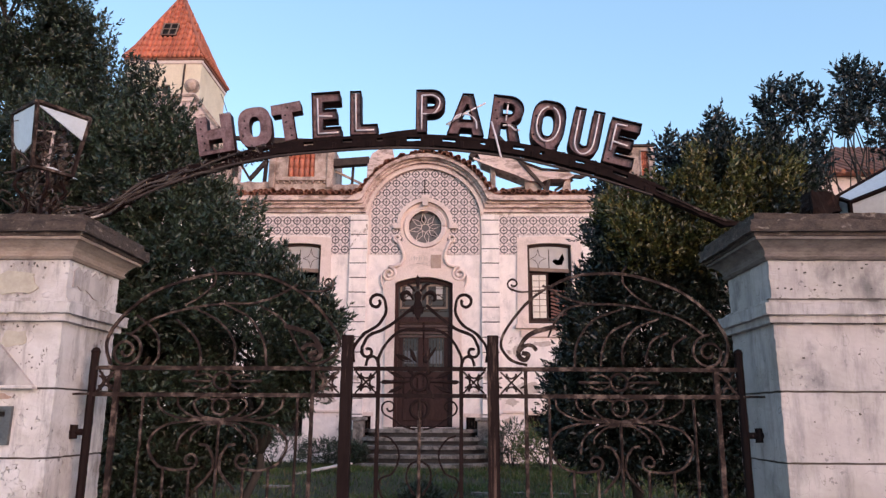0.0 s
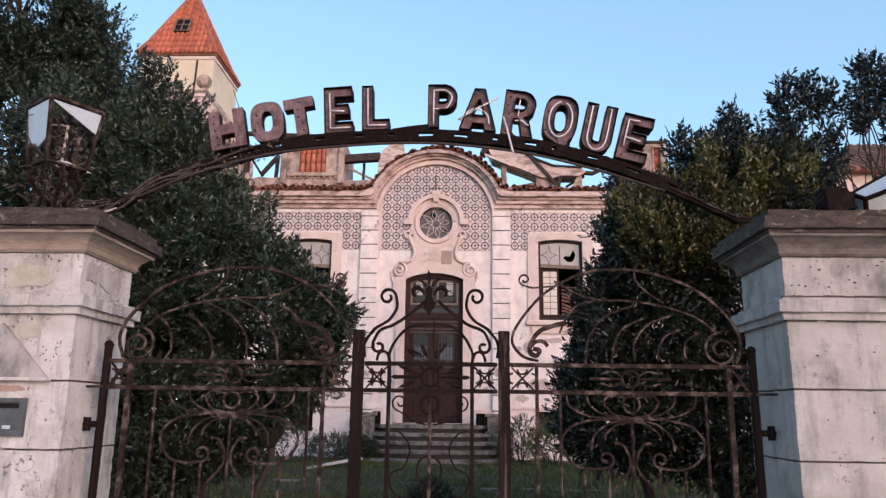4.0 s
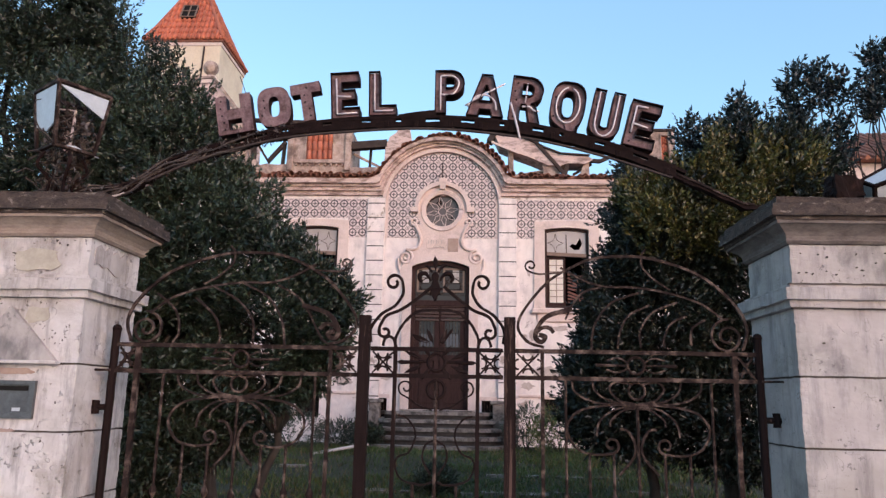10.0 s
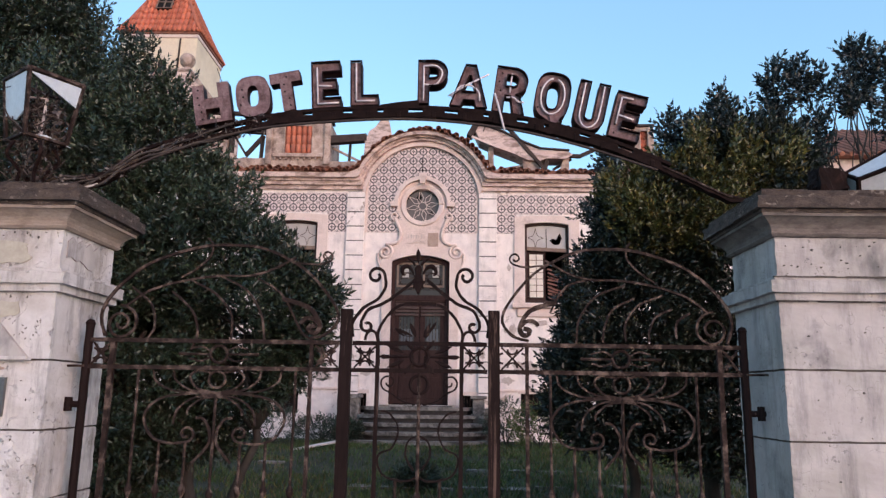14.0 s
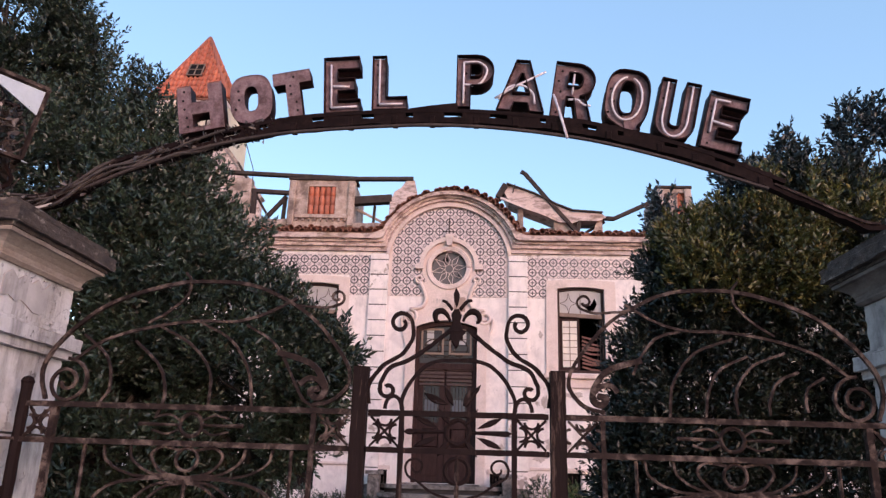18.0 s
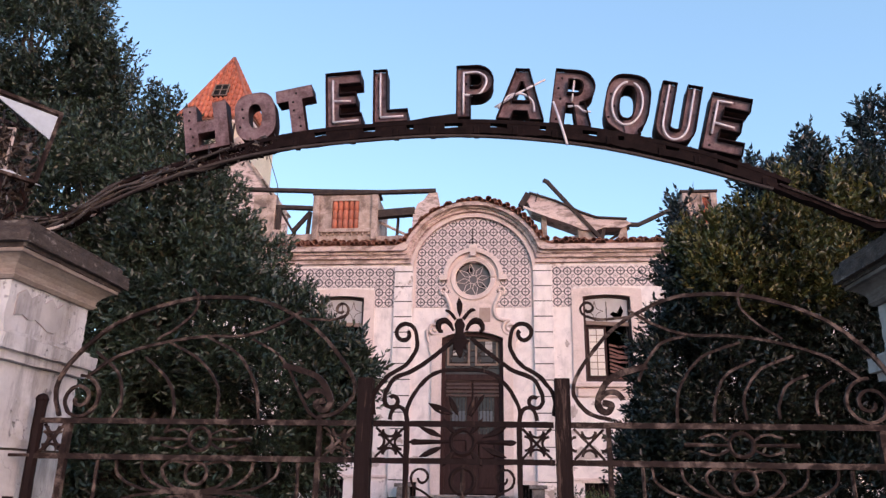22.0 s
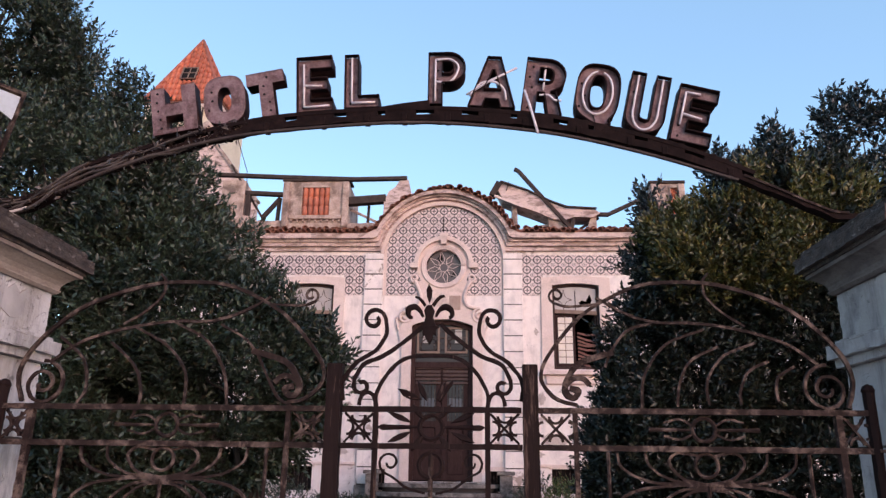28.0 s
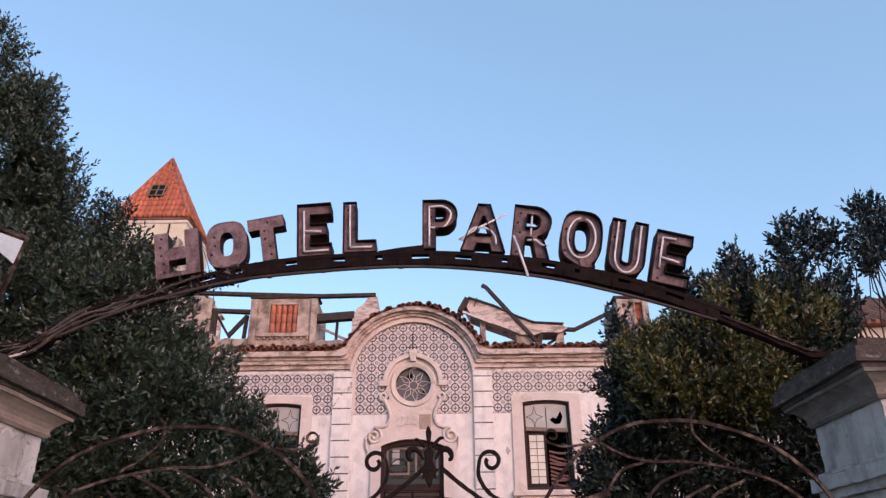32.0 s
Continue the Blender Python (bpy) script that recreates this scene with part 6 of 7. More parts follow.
for d in (-1, 1):
    part("stile", rod(bm_new(), straight((MX + d * 0.215, GY, 0.1), (MX + d * 0.215, GY, 1.757)), 0, flat=(0.022, 0.020)), M_IRONDARK, leaf)
    cs = bm_new()
    # S-scroll rising from the post to the crest, with a small companion scroll
    E = lambda f: MX + d * f
    curl(cs, spline([(E(0.345), 1.79), (E(0.35), 1.86), (E(0.30), 1.935), (E(0.225), 1.985), (E(0.185), 2.05), (E(0.19), 2.115)], 7, GY) + [Vector(p) for p in spiral(E(0.235), 2.108, 0.046, 0.016, 180 if d > 0 else 0, (180 - 400) if d > 0 else 400, 22, GY)], 0.016, 0.015)
    part("s_scroll", cs, M_IRONDARK, leaf)
    c2 = bm_new()
    curl(c2, spline([(E(0.03), 2.09), (E(0.10), 2.03), (E(0.19), 1.965), (E(0.27), 1.93), (E(0.305), 1.87)], 7, GY) + [Vector(p) for p in spiral(E(0.275), 1.845, 0.033, 0.014, 20 if d > 0 else 160, (20 - 330) if d > 0 else 160 + 330, 18, GY)], 0.016, 0.015)
    part("s_scroll", c2, M_IRONDARK, leaf)
    c3 = bm_new()
    curl(c3, spline([(E(0.0), 1.965), (E(0.10), 1.955), (E(0.17), 1.90), (E(0.215), 1.82), (E(0.215), 1.765)], 7, GY), 0.014, 0.014)
    curl(c3, arc(E(0.250), 1.772, 0.032, 0, 180, 12, GY, 0.050), 0.014, 0.014)
    part("inner_arc", c3, M_IRONDARK, leaf)
    lp = bm_new()
    curl(lp, [Vector(p) for p in spiral(E(0.155), 1.56, 0.045, 0.012, 270, 270 + d * 450, 20, GY)], 0.010, 0.009)
    curl(lp, spline([(E(0.155), 1.515), (E(0.09), 1.47), (E(0.02), 1.45)], 6, GY), 0.010, 0.009)
    curl(lp, spline([(E(0.19), 1.42), (E(0.14), 1.40), (E(0.10), 1.33), (E(0.13), 1.24), (E(0.19), 1.21), (E(0.20), 1.16), (E(0.16), 1.10), (E(0.06), 1.08), (E(0.0), 1.10)], 6, GY), 0.010, 0.009)
    curl(lp, spline([(E(0.0), 1.30), (E(0.05), 1.27), (E(0.06), 1.20), (E(0.02), 1.13)], 6, GY), 0.010, 0.009)
    part("lower_scroll", lp, M_IRONDARK, leaf)
    sd = bm_new()
    rod(sd, [(E(0.05), GY, 1.69), (E(0.12), GY, 1.69), (E(0.175), GY, 1.69)], [0.006, 0.010, 0.012], 6)
    part("dart", sd, M_IRONDARK, leaf)
    picket(leaf, E(0.11), 0.3, 1.08, 0.0085, 0.98)
picket(leaf, MX, 0.3, 1.606, 0.010, 1.0)
bm = bm_new()
rod(bm, arc(MX, 1.690, 0.045, 0, 360, 20, GY), 0.010, 6)
rod(bm, arc(MX, 1.55, 0.045, 0, 360, 20, GY), 0.010, 6)
part("ring", bm, M_IRONDARK, leaf)


def forged(outline, depth=0.018, holes=()):
    """A cut and hammered plate with rounded edges, in the plane of the gate."""
    bm = flat_shape([outline, *holes], depth, 0.004)
    bm.transform(Matrix.Translation((0, GY - 0.012, 0)))
    for v in bm.verts:
        v.co.y += 0.006 * noise.noise(v.co * 30)
    return bm


BUD = [(0.127, 2.255), (0.14, 2.228), (0.139, 2.201), (0.13, 2.172), (0.118, 2.201), (0.116, 2.228)]
LEAF_A = [(0.117, 2.169), (0.105, 2.186), (0.09, 2.202), (0.075, 2.205), (0.07, 2.198), (0.083, 2.193), (0.094, 2.178), (0.108, 2.159)]
LEAF_B = [(0.139, 2.169), (0.154, 2.193), (0.17, 2.209), (0.187, 2.209), (0.194, 2.2), (0.176, 2.195), (0.162, 2.18), (0.148, 2.159)]
BODY = [(0.117, 2.167), (0.141, 2.167), (0.155, 2.144), (0.156, 2.118), (0.178, 2.084), (0.203, 2.08), (0.178, 2.065), (0.182, 2.043), (0.159, 2.05), (0.149, 2.025), (0.131, 2.01), (0.113, 2.021), (0.093, 2.046), (0.078, 2.039), (0.082, 2.065), (0.059, 2.08), (0.089, 2.087), (0.101, 2.117), (0.102, 2.144)]
part("crest_bud", forged(BUD), M_IRONDARK, leaf)
part("crest_leaf", forged(LEAF_A), M_IRONDARK, leaf)
part("crest_leaf", forged(LEAF_B), M_IRONDARK, leaf)
BODY = [(0.130 + (x - 0.130) * (0.55 if z < 2.13 else 0.8), z) for x, z in BODY]
part("crest_boss", forged(BODY, 0.03), M_IRONDARK, leaf)
for line in ([(0.107, 2.117), (0.091, 2.144), (0.072, 2.159), (0.051, 2.153), (0.045, 2.136), (0.051, 2.117), (0.064, 2.117)], [(0.156, 2.118), (0.169, 2.144), (0.188, 2.157), (0.208, 2.154), (0.219, 2.137), (0.218, 2.118), (0.207, 2.114)]):
    bm = bm_new()
    pts = spline(line, 5, GY - 0.012)
    rod(bm, pts, [0.006 + 0.007 * math.sin(math.pi * k / (len(pts) - 1)) for k in range(len(pts))], 6)
    part("crest_curl", bm, M_IRONDARK, leaf, "", True)
def blade(x, z, angle, length, width):
    """A pointed forged leaf from (x, z) outwards."""
    c, n = math.cos(radians(angle)), math.sin(radians(angle))
    side = [(0, 0.15), (0.25, 0.8), (0.5, 1.0), (0.75, 0.65), (1.0, 0.0), (0.75, -0.65), (0.5, -1.0), (0.25, -0.8), (0, -0.15)]
    return forged([(x + c * u * length - n * v * width / 2, z + n * u * length + c * v * width / 2) for u, v in side], 0.014)


for d in (-1, 1):
    for dx, dz, a, ln in ((0.165, 0.055, 203, 0.10), (0.165, -0.055, 157, 0.10), (0.205, 0.0, 180, 0.05), (0.03, 0.03, 52, 0.075), (0.03, -0.03, -52, 0.075), (0.02, 0.10, 66, 0.085)):
        part("rosette_leaf", blade(MX + d * dx, 1.690 + dz, a if d > 0 else 180 - a, ln, 0.024), M_IRONDARK, leaf)
part("lower_leaf", forged([(0.01, 1.835), (0.043, 1.831), (0.079, 1.818), (0.109, 1.794), (0.087, 1.79), (0.055, 1.797), (0.035, 1.807)], 0.012, [[(0.032, 1.828), (0.054, 1.823), (0.083, 1.808), (0.058, 1.805), (0.042, 1.814)]]), M_IRONDARK, leaf)
part("lower_leaf", forged([(0.166, 1.791), (0.187, 1.826), (0.212, 1.859), (0.23, 1.873), (0.223, 1.848), (0.202, 1.82), (0.177, 1.784)], 0.012), M_IRONDARK, leaf)

# ---- arched sign over the gate ----
sign = thing("arched_sign", (0.12, 0.03, 2.5), "rusty arched iron sign with box letters over the gate", "sign")
SY = 0.03
LOW = [(-1.98, 2.580), (-1.74, 2.583), (-1.64, 2.598), (-1.56, 2.634), (-1.48, 2.680), (-1.35, 2.757), (-1.05, 2.850), (-0.74, 2.935), (-0.42, 2.980), (0.12, 3.000), (0.55, 2.966), (0.83, 2.913), (1.14, 2.824), (1.44, 2.702), (1.74, 2.567), (1.83, 2.548), (2.20, 2.540)]
low = spline([(x, z + (0.009 if -1.5 < x < 1.5 else 0.0)) for x, z in LOW], 12, SY)
bm = rod(bm_new(), low, 0, flat=(0.044, 0.028))
for v in bm.verts:
    # flakes of rust and dead creeper leave a ragged underside
    n = noise.noise(v.co * 9) + 0.7 * noise.noise(v.co * 31)
    v.co.z += 0.007 * n - 0.006 * max(0.0, noise.noise(v.co * 17))
part("lower_rail", bm, M_SIGNIRON, sign)


def arch_z(x):
    for a, b in zip(low, low[1:]):
        if a.x <= x <= b.x:
            return a.z + (b.z - a.z) * (x - a.x) / (b.x - a.x)
    return low[-1].z


up = [(x, SY, arch_z(x) + 0.046) for x in [-1.78 + 3.26 * k / 56 for k in range(57)]]
part("upper_rail", rod(bm_new(), up, 0, flat=(0.032, 0.018)), M_SIGNIRON, sign)
grng = random.Random(3)
x = -1.72
while x < 1.40:
    w = grng.uniform(0.04, 0.19)
    n = max(1, round(w / 0.05))
    for q in range(n):
        xa, xb = x + w * q / n, x + w * (q + 1) / n + 0.002
        part("spacer", box(bm_new(), xa, xb, SY - 0.014, SY + 0.014, arch_z((xa + xb) / 2) + 0.004, arch_z((xa + xb) / 2) + 0.054, 0, 0.003), M_SIGNIRON, sign)
    x += w + grng.uniform(0.025, 0.09) + (0.10 if x < -1.1 else 0.0)
part("backing_strip", rod(bm_new(), [(-0.10, SY + 0.01, arch_z(-0.10) + 0.052), (0.0, SY + 0.01, arch_z(0.0) + 0.066), (0.11, SY + 0.01, arch_z(0.11) + 0.078)], 0, flat=(0.02, 0.03)), M_SIGNIRON, sign)
plate = [(x, SY - 0.0265, arch_z(x) + 0.009) for x in [1.43 + 0.40 * k / 12 for k in range(13)]]
part("front_plate", rod(bm_new(), plate, 0, flat=(0.006, 0.010)), M_IRON, sign, "brown worn strip")
cable = bm_new()
rod(cable, spline([(-1.50, SY - 0.03, 2.66), (-1.2, SY - 0.035, 2.79), (-0.8, SY - 0.035, 2.905), (-0.4, SY - 0.033, 2.955), (0.1, SY - 0.035, 2.975), (0.6, SY - 0.035, 2.925), (1.0, SY - 0.035, 2.83), (1.4, SY - 0.033, 2.70)], 6), 0.008, 5)
part("cable", cable, M_BEAM, sign, "old black cable")
vrng = random.Random(5)
for k in range(8):
    off, ph = vrng.uniform(-0.028, 0.012), vrng.uniform(0, 6)
    bm = bm_new()
    xs = [-1.86 + 0.05 * (k % 3) + 0.08 * q for q in range(13 - k)]
    rod(bm, spline([(x, SY - 0.024 + 0.016 * math.sin(ph + q * 1.1), arch_z(x) + 0.022 + off + 0.020 * math.cos(ph + q * (0.7 + 0.17 * (k % 4))) + vrng.uniform(-0.008, 0.008)) for q, x in enumerate(xs)], 4), vrng.uniform(0.0035, 0.0075), 5)
    part("dead_vine", bm, M_VINE, sign, "dry vine stem twisted round the arch")
part("foot_strip", rod(bm_new(), [(x, SY - 0.03, arch_z(x) - 0.018) for x in [-1.82 + 0.03 * k for k in range(8)]], 0, flat=(0.02, 0.010)), M_FADEDBARE, sign, "pale worn strip at the foot of the arch")
crng = random.Random(21)
for k in range(15):
    x = -1.35 + 2.7 * k / 14 + crng.uniform(-0.05, 0.05)
    part("clamp", box(bm_new(), x - 0.012, x + 0.012, SY - 0.026, SY + 0.026, arch_z(x) - 0.019, arch_z(x) + 0.02, 0.003, 0.004), M_SIGNIRON, sign)


def letter_outline(ch, w, h, t):
    """Bold block letters as outlines in x, z from the lower left corner; t is the stroke."""
    def oval(cx, cz, rx, rz, p=3.0, n=28):
        out = []
        for k in range(n):
            a = 2 * math.pi * k / n
            c, s = math.cos(a), math.sin(a)
            out.append((cx + rx * math.copysign(abs(c) ** (2 / p), c), cz + rz * math.copysign(abs(s) ** (2 / p), s)))
        return out
    if ch == "H":
        m = h * 0.5
        return [[(0, 0), (w, 0), (w, h), (w - t, h), (w - t, m + t * 0.5), (t, m + t * 0.5), (t, h), (0, h)], [(t, 0.02), (w - t, 0.02), (w - t, m - t * 0.5), (t, m - t * 0.5)]]
    if ch == "O":
        return [oval(w / 2, h / 2, w / 2, h / 2), oval(w / 2, h / 2, w / 2 - t, h / 2 - t * 0.9, 2.6)]
    if ch == "Q":
        return [oval(w / 2, h * 0.55, w / 2, h * 0.45) [:20] + [(w * 0.42, h * 0.06), (w * 0.62, 0.0), (w * 0.88, 0.02), (w * 0.82, h * 0.14)] + oval(w / 2, h * 0.55, w / 2, h * 0.45)[24:], oval(w / 2, h * 0.55, w / 2 - t, h * 0.45 - t * 0.9, 2.6)]
    if ch == "T":
        return [[(w / 2 - t / 2, 0), (w / 2 + t / 2, 0), (w / 2 + t / 2, h - t), (w, h - t), (w, h), (0, h), (0, h - t), (w / 2 - t / 2, h - t)]]
    if ch == "E":
        m = h / 2
        return [[(0, 0), (w, 0), (w, t), (t, t), (t, m - t / 2), (w * 0.86, m - t / 2), (w * 0.86, m + t / 2), (t, m + t / 2), (t, h - t), (w, h - t), (w, h), (0, h)]]
    if ch == "L":
        return [[(0, 0), (w, 0), (w, t), (t, t), (t, h), (0, h)]]
    if ch in "PR":
        bz = h * 0.42
        bowl = [(w - 0.5 * (h - bz) + 0.5 * (h - bz) * math.cos(radians(a)), (h + bz) / 2 + (h - bz) / 2 * math.sin(radians(a))) for a in range(90, -91, -15)]
        hole = [(w - 0.5 * (h - bz) + (0.5 * (h - bz) - t * 0.85) * math.cos(radians(a)), (h + bz) / 2 + ((h - bz) / 2 - t * 0.75) * math.sin(radians(a))) for a in range(90, -91, -15)]
        hole = [(t, hole[0][1]), *hole, (t, hole[-1][1])]
        if ch == "P":
            return [[(0, 0), (0, h), *bowl, (t, bz), (t, 0)], hole]
        return [[(0, 0), (0, h), *bowl[:-1], (w * 0.80, bz), (w, 0), (w - t, 0), (w * 0.52, bz - 0.01), (t, bz - 0.01), (t, 0)], hole]
    if ch == "A":
        return [[(0, 0), (w * 0.36, h), (w * 0.64, h), (w, 0), (w - t, 0), (w - t - 0.012, h * 0.16), (t + 0.012, h * 0.16), (t, 0)], [(w * 0.32, h * 0.36), (w * 0.68, h * 0.36), (w * 0.53, h * 0.74), (w * 0.47, h * 0.74)]]
    if ch == "U":
        r = w / 2
        lo = [(r + r * math.cos(radians(a)), r * 0.9 + r * 0.9 * math.sin(radians(a))) for a in range(180, 361, 15)]
        li = [(r + (r - t) * math.cos(radians(a)), r * 0.9 + (r * 0.9 - t) * math.sin(radians(a))) for a in range(360, 179, -15)]
        return [[(0, h), *lo, (w, h), (w - t, h), *li, (t, h)]]


# letter, foot of its left edge x, z, width, height, lean in degrees to its left
LETTERS = (("H", -1.120, 2.945, 0.200, 0.232, 11), ("O", -0.892, 2.992, 0.186, 0.236, 9), ("T", -0.702, 3.040, 0.172, 0.228, 11),
           ("E", -0.480, 3.048, 0.160, 0.276, 4), ("L", -0.268, 3.068, 0.154, 0.267, 2), ("P", 0.104, 3.085, 0.164, 0.257, 0),
           ("A", 0.280, 3.075, 0.206, 0.250, -4), ("R", 0.512, 3.045, 0.178, 0.270, -8), ("Q", 0.730, 2.990, 0.190, 0.300, -10),
           ("U", 0.948, 2.958, 0.168, 0.284, -13), ("E", 1.146, 2.908, 0.168, 0.272, -15))
DEPTH = 0.072


def tube_path(ch, w, h, t):
    c = t * 0.5
    if ch == "P":
        return [[(c, 0.02), (c, h - c)], [(c, h - c), (w * 0.6, h - c), (w - c, h * 0.72), (w * 0.6, h * 0.45), (c, h * 0.45)]]
    if ch in "QO":
        return [[(w / 2 + (w / 2 - c) * math.cos(radians(a)), h * 0.55 + (h * 0.45 - c) * math.sin(radians(a))) for a in range(100, 441, 12)]]
    if ch == "U":
        return [[(c, h - 0.01), (c, h * 0.42)] + [(w / 2 + (w / 2 - c) * math.cos(radians(a)), h * 0.36 + (h * 0.30 - 0.0) * math.sin(radians(a))) for a in range(190, 351, 16)] + [(w - c, h * 0.42), (w - c, h - 0.01)]]
    if ch == "E":
        return [[(c, c), (c, h - c)], [(c, h * 0.5), (w * 0.7, h * 0.47)], [(c, c), (w - 0.015, c)]] if w < 0.163 else [[(c, h * 0.3), (c, h - c)], [(c, h - c), (w * 0.55, h - c * 0.9)], [(c, h * 0.5), (w * 0.7, h * 0.47)]]
    if ch == "L":
        return [[(c, h - 0.01), (c, c * 1.2)], [(c, c), (w - 0.02, c)]]
    return []


for k, (ch, lx, lz, w, h, lean) in enumerate(LETTERS):
    m = Matrix.Translation((lx, SY + (0.012, 0.015, 0.050)[k] if k < 3 else SY + 0.028, lz)) @ Matrix.Rotation(radians(-lean), 4, "Y")
    bm = flat_shape(letter_outline(ch, w, h, 0.060), DEPTH, 0.003)
    bm.transform(m)
    ob = part("letter", bm, M_LETTER, sign, "faded rusty box letter with sides darkened as if shaded")
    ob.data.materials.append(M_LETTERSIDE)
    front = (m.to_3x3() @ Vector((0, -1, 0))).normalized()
    # faces turned from the front take the colour with shade painted in
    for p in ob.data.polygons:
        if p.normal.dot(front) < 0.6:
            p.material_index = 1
    if k in (3, 4, 5, 8, 9, 10):
        tb = bm_new()
        for path in tube_path(ch, w, h, 0.060):
            pts = [m @ Vector((x, -0.014, z)) for x, z in path]
            rod(tb, spline(pts, 4) if len(pts) > 4 else pts, 0.0052, 6)
        part("neon_tube", tb, M_TUBE, ob, "pinkish glass neon tube", True)
    elif k == 6:
        tb = bm_new()
        rod(tb, [m @ Vector(q) for q in ((-0.01, -0.02, 0.055), (0.09, -0.02, 0.13), (0.205, -0.022, 0.20))], 0.005, 6)
        rod(tb, spline([m @ Vector(q) for q in ((0.005, -0.02, 0.05), (0.05, -0.02, 0.115), (0.11, -0.02, 0.125), (0.155, -0.02, 0.09), (0.165, -0.02, 0.04))], 5), 0.005, 6)
        part("neon_tube", tb, M_TUBE, ob, "broken neon tube hanging askew", True)
    elif k == 7:
        tb = bm_new()
        rod(tb, [m @ Vector(q) for q in ((0.004, -0.03, 0.10), (0.035, -0.050, 0.02), (0.085, -0.085, -0.125))], 0.006, 6)
        rod(tb, spline([m @ Vector(q) for q in ((0.07, -0.02, 0.09), (0.11, -0.02, 0.095), (0.14, -0.02, 0.075), (0.17, -0.02, 0.075))], 5), 0.005, 6)
        rod(tb, [m @ Vector(q) for q in ((0.085, -0.016, 0.12), (0.085, -0.016, 0.235))], 0.005, 6)
        part("neon_tube", tb, M_TUBE, ob, "broken neon tube hanging down", True)
    rim = bm_new()
    for loop in letter_outline(ch, w, h, 0.060):
        pts = [m @ Vector((x, -0.0015 if k < 3 else -0.014, z)) for x, z in (*loop, loop[0])]
        if k < 3:
            rod(rim, pts, 0.0025, 4)
        else:
            rod(rim, pts, 0, flat=(0.027, 0.005))
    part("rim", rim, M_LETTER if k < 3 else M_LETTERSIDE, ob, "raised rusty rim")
    if ch == "Q":
        tl = prism(bm_new(), [(w * 0.44, h * 0.30), (w * 0.60, h * 0.31), (w * 0.84, -0.012), (w * 0.60, -0.018)], -0.012, 0.03)
        tl.transform(m)
        part("tail", tl, M_LETTER, ob)
    hrng = random.Random(k)
    for q in range(5):
        hz = h * (0.12 + 0.19 * q)
        hx = {"T": w / 2, "A": None}.get(ch, 0.03)
        if hx is None or (ch in "OQ" and q in (0, 4)) or ch == "U" and q == 0:
            continue
        c = m @ Vector((hx + hrng.uniform(-0.012, 0.012), -0.0005, hz))
        st = bm_new()
        rod(st, [c, c + front * 0.003], 0.0055, 7)
        # a raised disc, black like the shade in a hole
        part("fixing_hole", st, M_DARK, ob)

# ---- lanterns on the pillars ----
def lantern_frame(bm, c, wb, wt, h):
    """Tapered square lantern: four uprights, rims and a low hipped top."""
    b = [(c[0] + sx * wb, c[1] + sy * wb, c[2]) for sx, sy in ((-1, -1), (1, -1), (1, 1), (-1, 1))]
    t = [(c[0] + sx * wt, c[1] + sy * wt, c[2] + h) for sx, sy in ((-1, -1), (1, -1), (1, 1), (-1, 1))]
    for k in range(4):
        rod(bm, [b[k], t[k]], 0.013, 5)
        rod(bm, [b[k], b[(k + 1) % 4]], 0.013, 5)
        rod(bm, [t[k], t[(k + 1) % 4]], 0.014, 5)
    return b, t


lan = thing("pillar_lantern", (-2.02, 0.05, 2.52), "broken iron lantern with shards of white glass", "lantern", "pillar lanterns")
fr = bm_new()
rot = Matrix.Translation((-2.045, 0.11, 2.86)) @ Matrix.Rotation(radians(54), 4, "Z") @ Matrix.Rotation(radians(1), 4, "Y")
lb_, lt_ = lantern_frame(fr, (0, 0, 0), 0.112, 0.150, 0.36)
fr.transform(rot)
part("frame", fr, M_IRON, lan)
Pb, Pt = [rot @ Vector(p) for p in lb_], [rot @ Vector(p) for p in lt_]


def shard(quad, parent, mat=None, name="glass_shard"):
    bm = bm_new()
    n = (quad[1] - quad[0]).cross(quad[-1] - quad[0]).normalized() * 0.004
    a = [bm.verts.new(q - n) for q in quad]
    b = [bm.verts.new(q + n) for q in quad]
    bm.faces.new(a)
    bm.faces.new(b[::-1])
    for k in range(len(quad)):
        j = (k + 1) % len(quad)
        bm.faces.new((a[k], b[k], b[j], a[j]))
    return part(name, bm, mat or M_WHITE, parent)


L = lambda a, b, f: a + (b - a) * f
shard([L(Pt[3], Pb[3], 0.04), L(Pt[0], Pb[0], 0.04), L(Pt[0], Pb[0], 0.62), L(L(Pt[0], Pb[0], 0.74), L(Pt[3], Pb[3], 0.74), 0.45), L(Pt[3], Pb[3], 0.60)], lan)
shard([L(Pt[0], Pb[0], 0.05), L(Pt[1], Pb[1], 0.05), L(Pt[1], Pb[1], 0.40)], lan)
shard([Pb[0] + Vector((-0.03, 0, 0)), L(Pb[0], Pb[1], 1.15) + Vector((0, 0, -0.01)), L(Pb[0], Pb[1], 0.45) + Vector((0.0, 0.02, 0.025))], lan)
rod_ = bm_new()
mid_b, mid_t = sum(Pb, Vector()) / 4, sum(Pt, Vector()) / 4
rod(rod_, [mid_b + Vector((0.05, -0.05, 0)), mid_t + Vector((0.06, -0.06, -0.12))], 0.008, 5)
rod(rod_, [mid_b, mid_b + Vector((0, 0, 0.12))], 0.022, 8)
rod(rod_, [mid_t + Vector((0.06, -0.06, -0.12)), mid_t + Vector((-0.10, -0.05, -0.10))], 0.006, 5)
part("lamp_holder", rod_, M_FADEDBARE, lan, "pale bent lamp rod")
ft = bm_new()
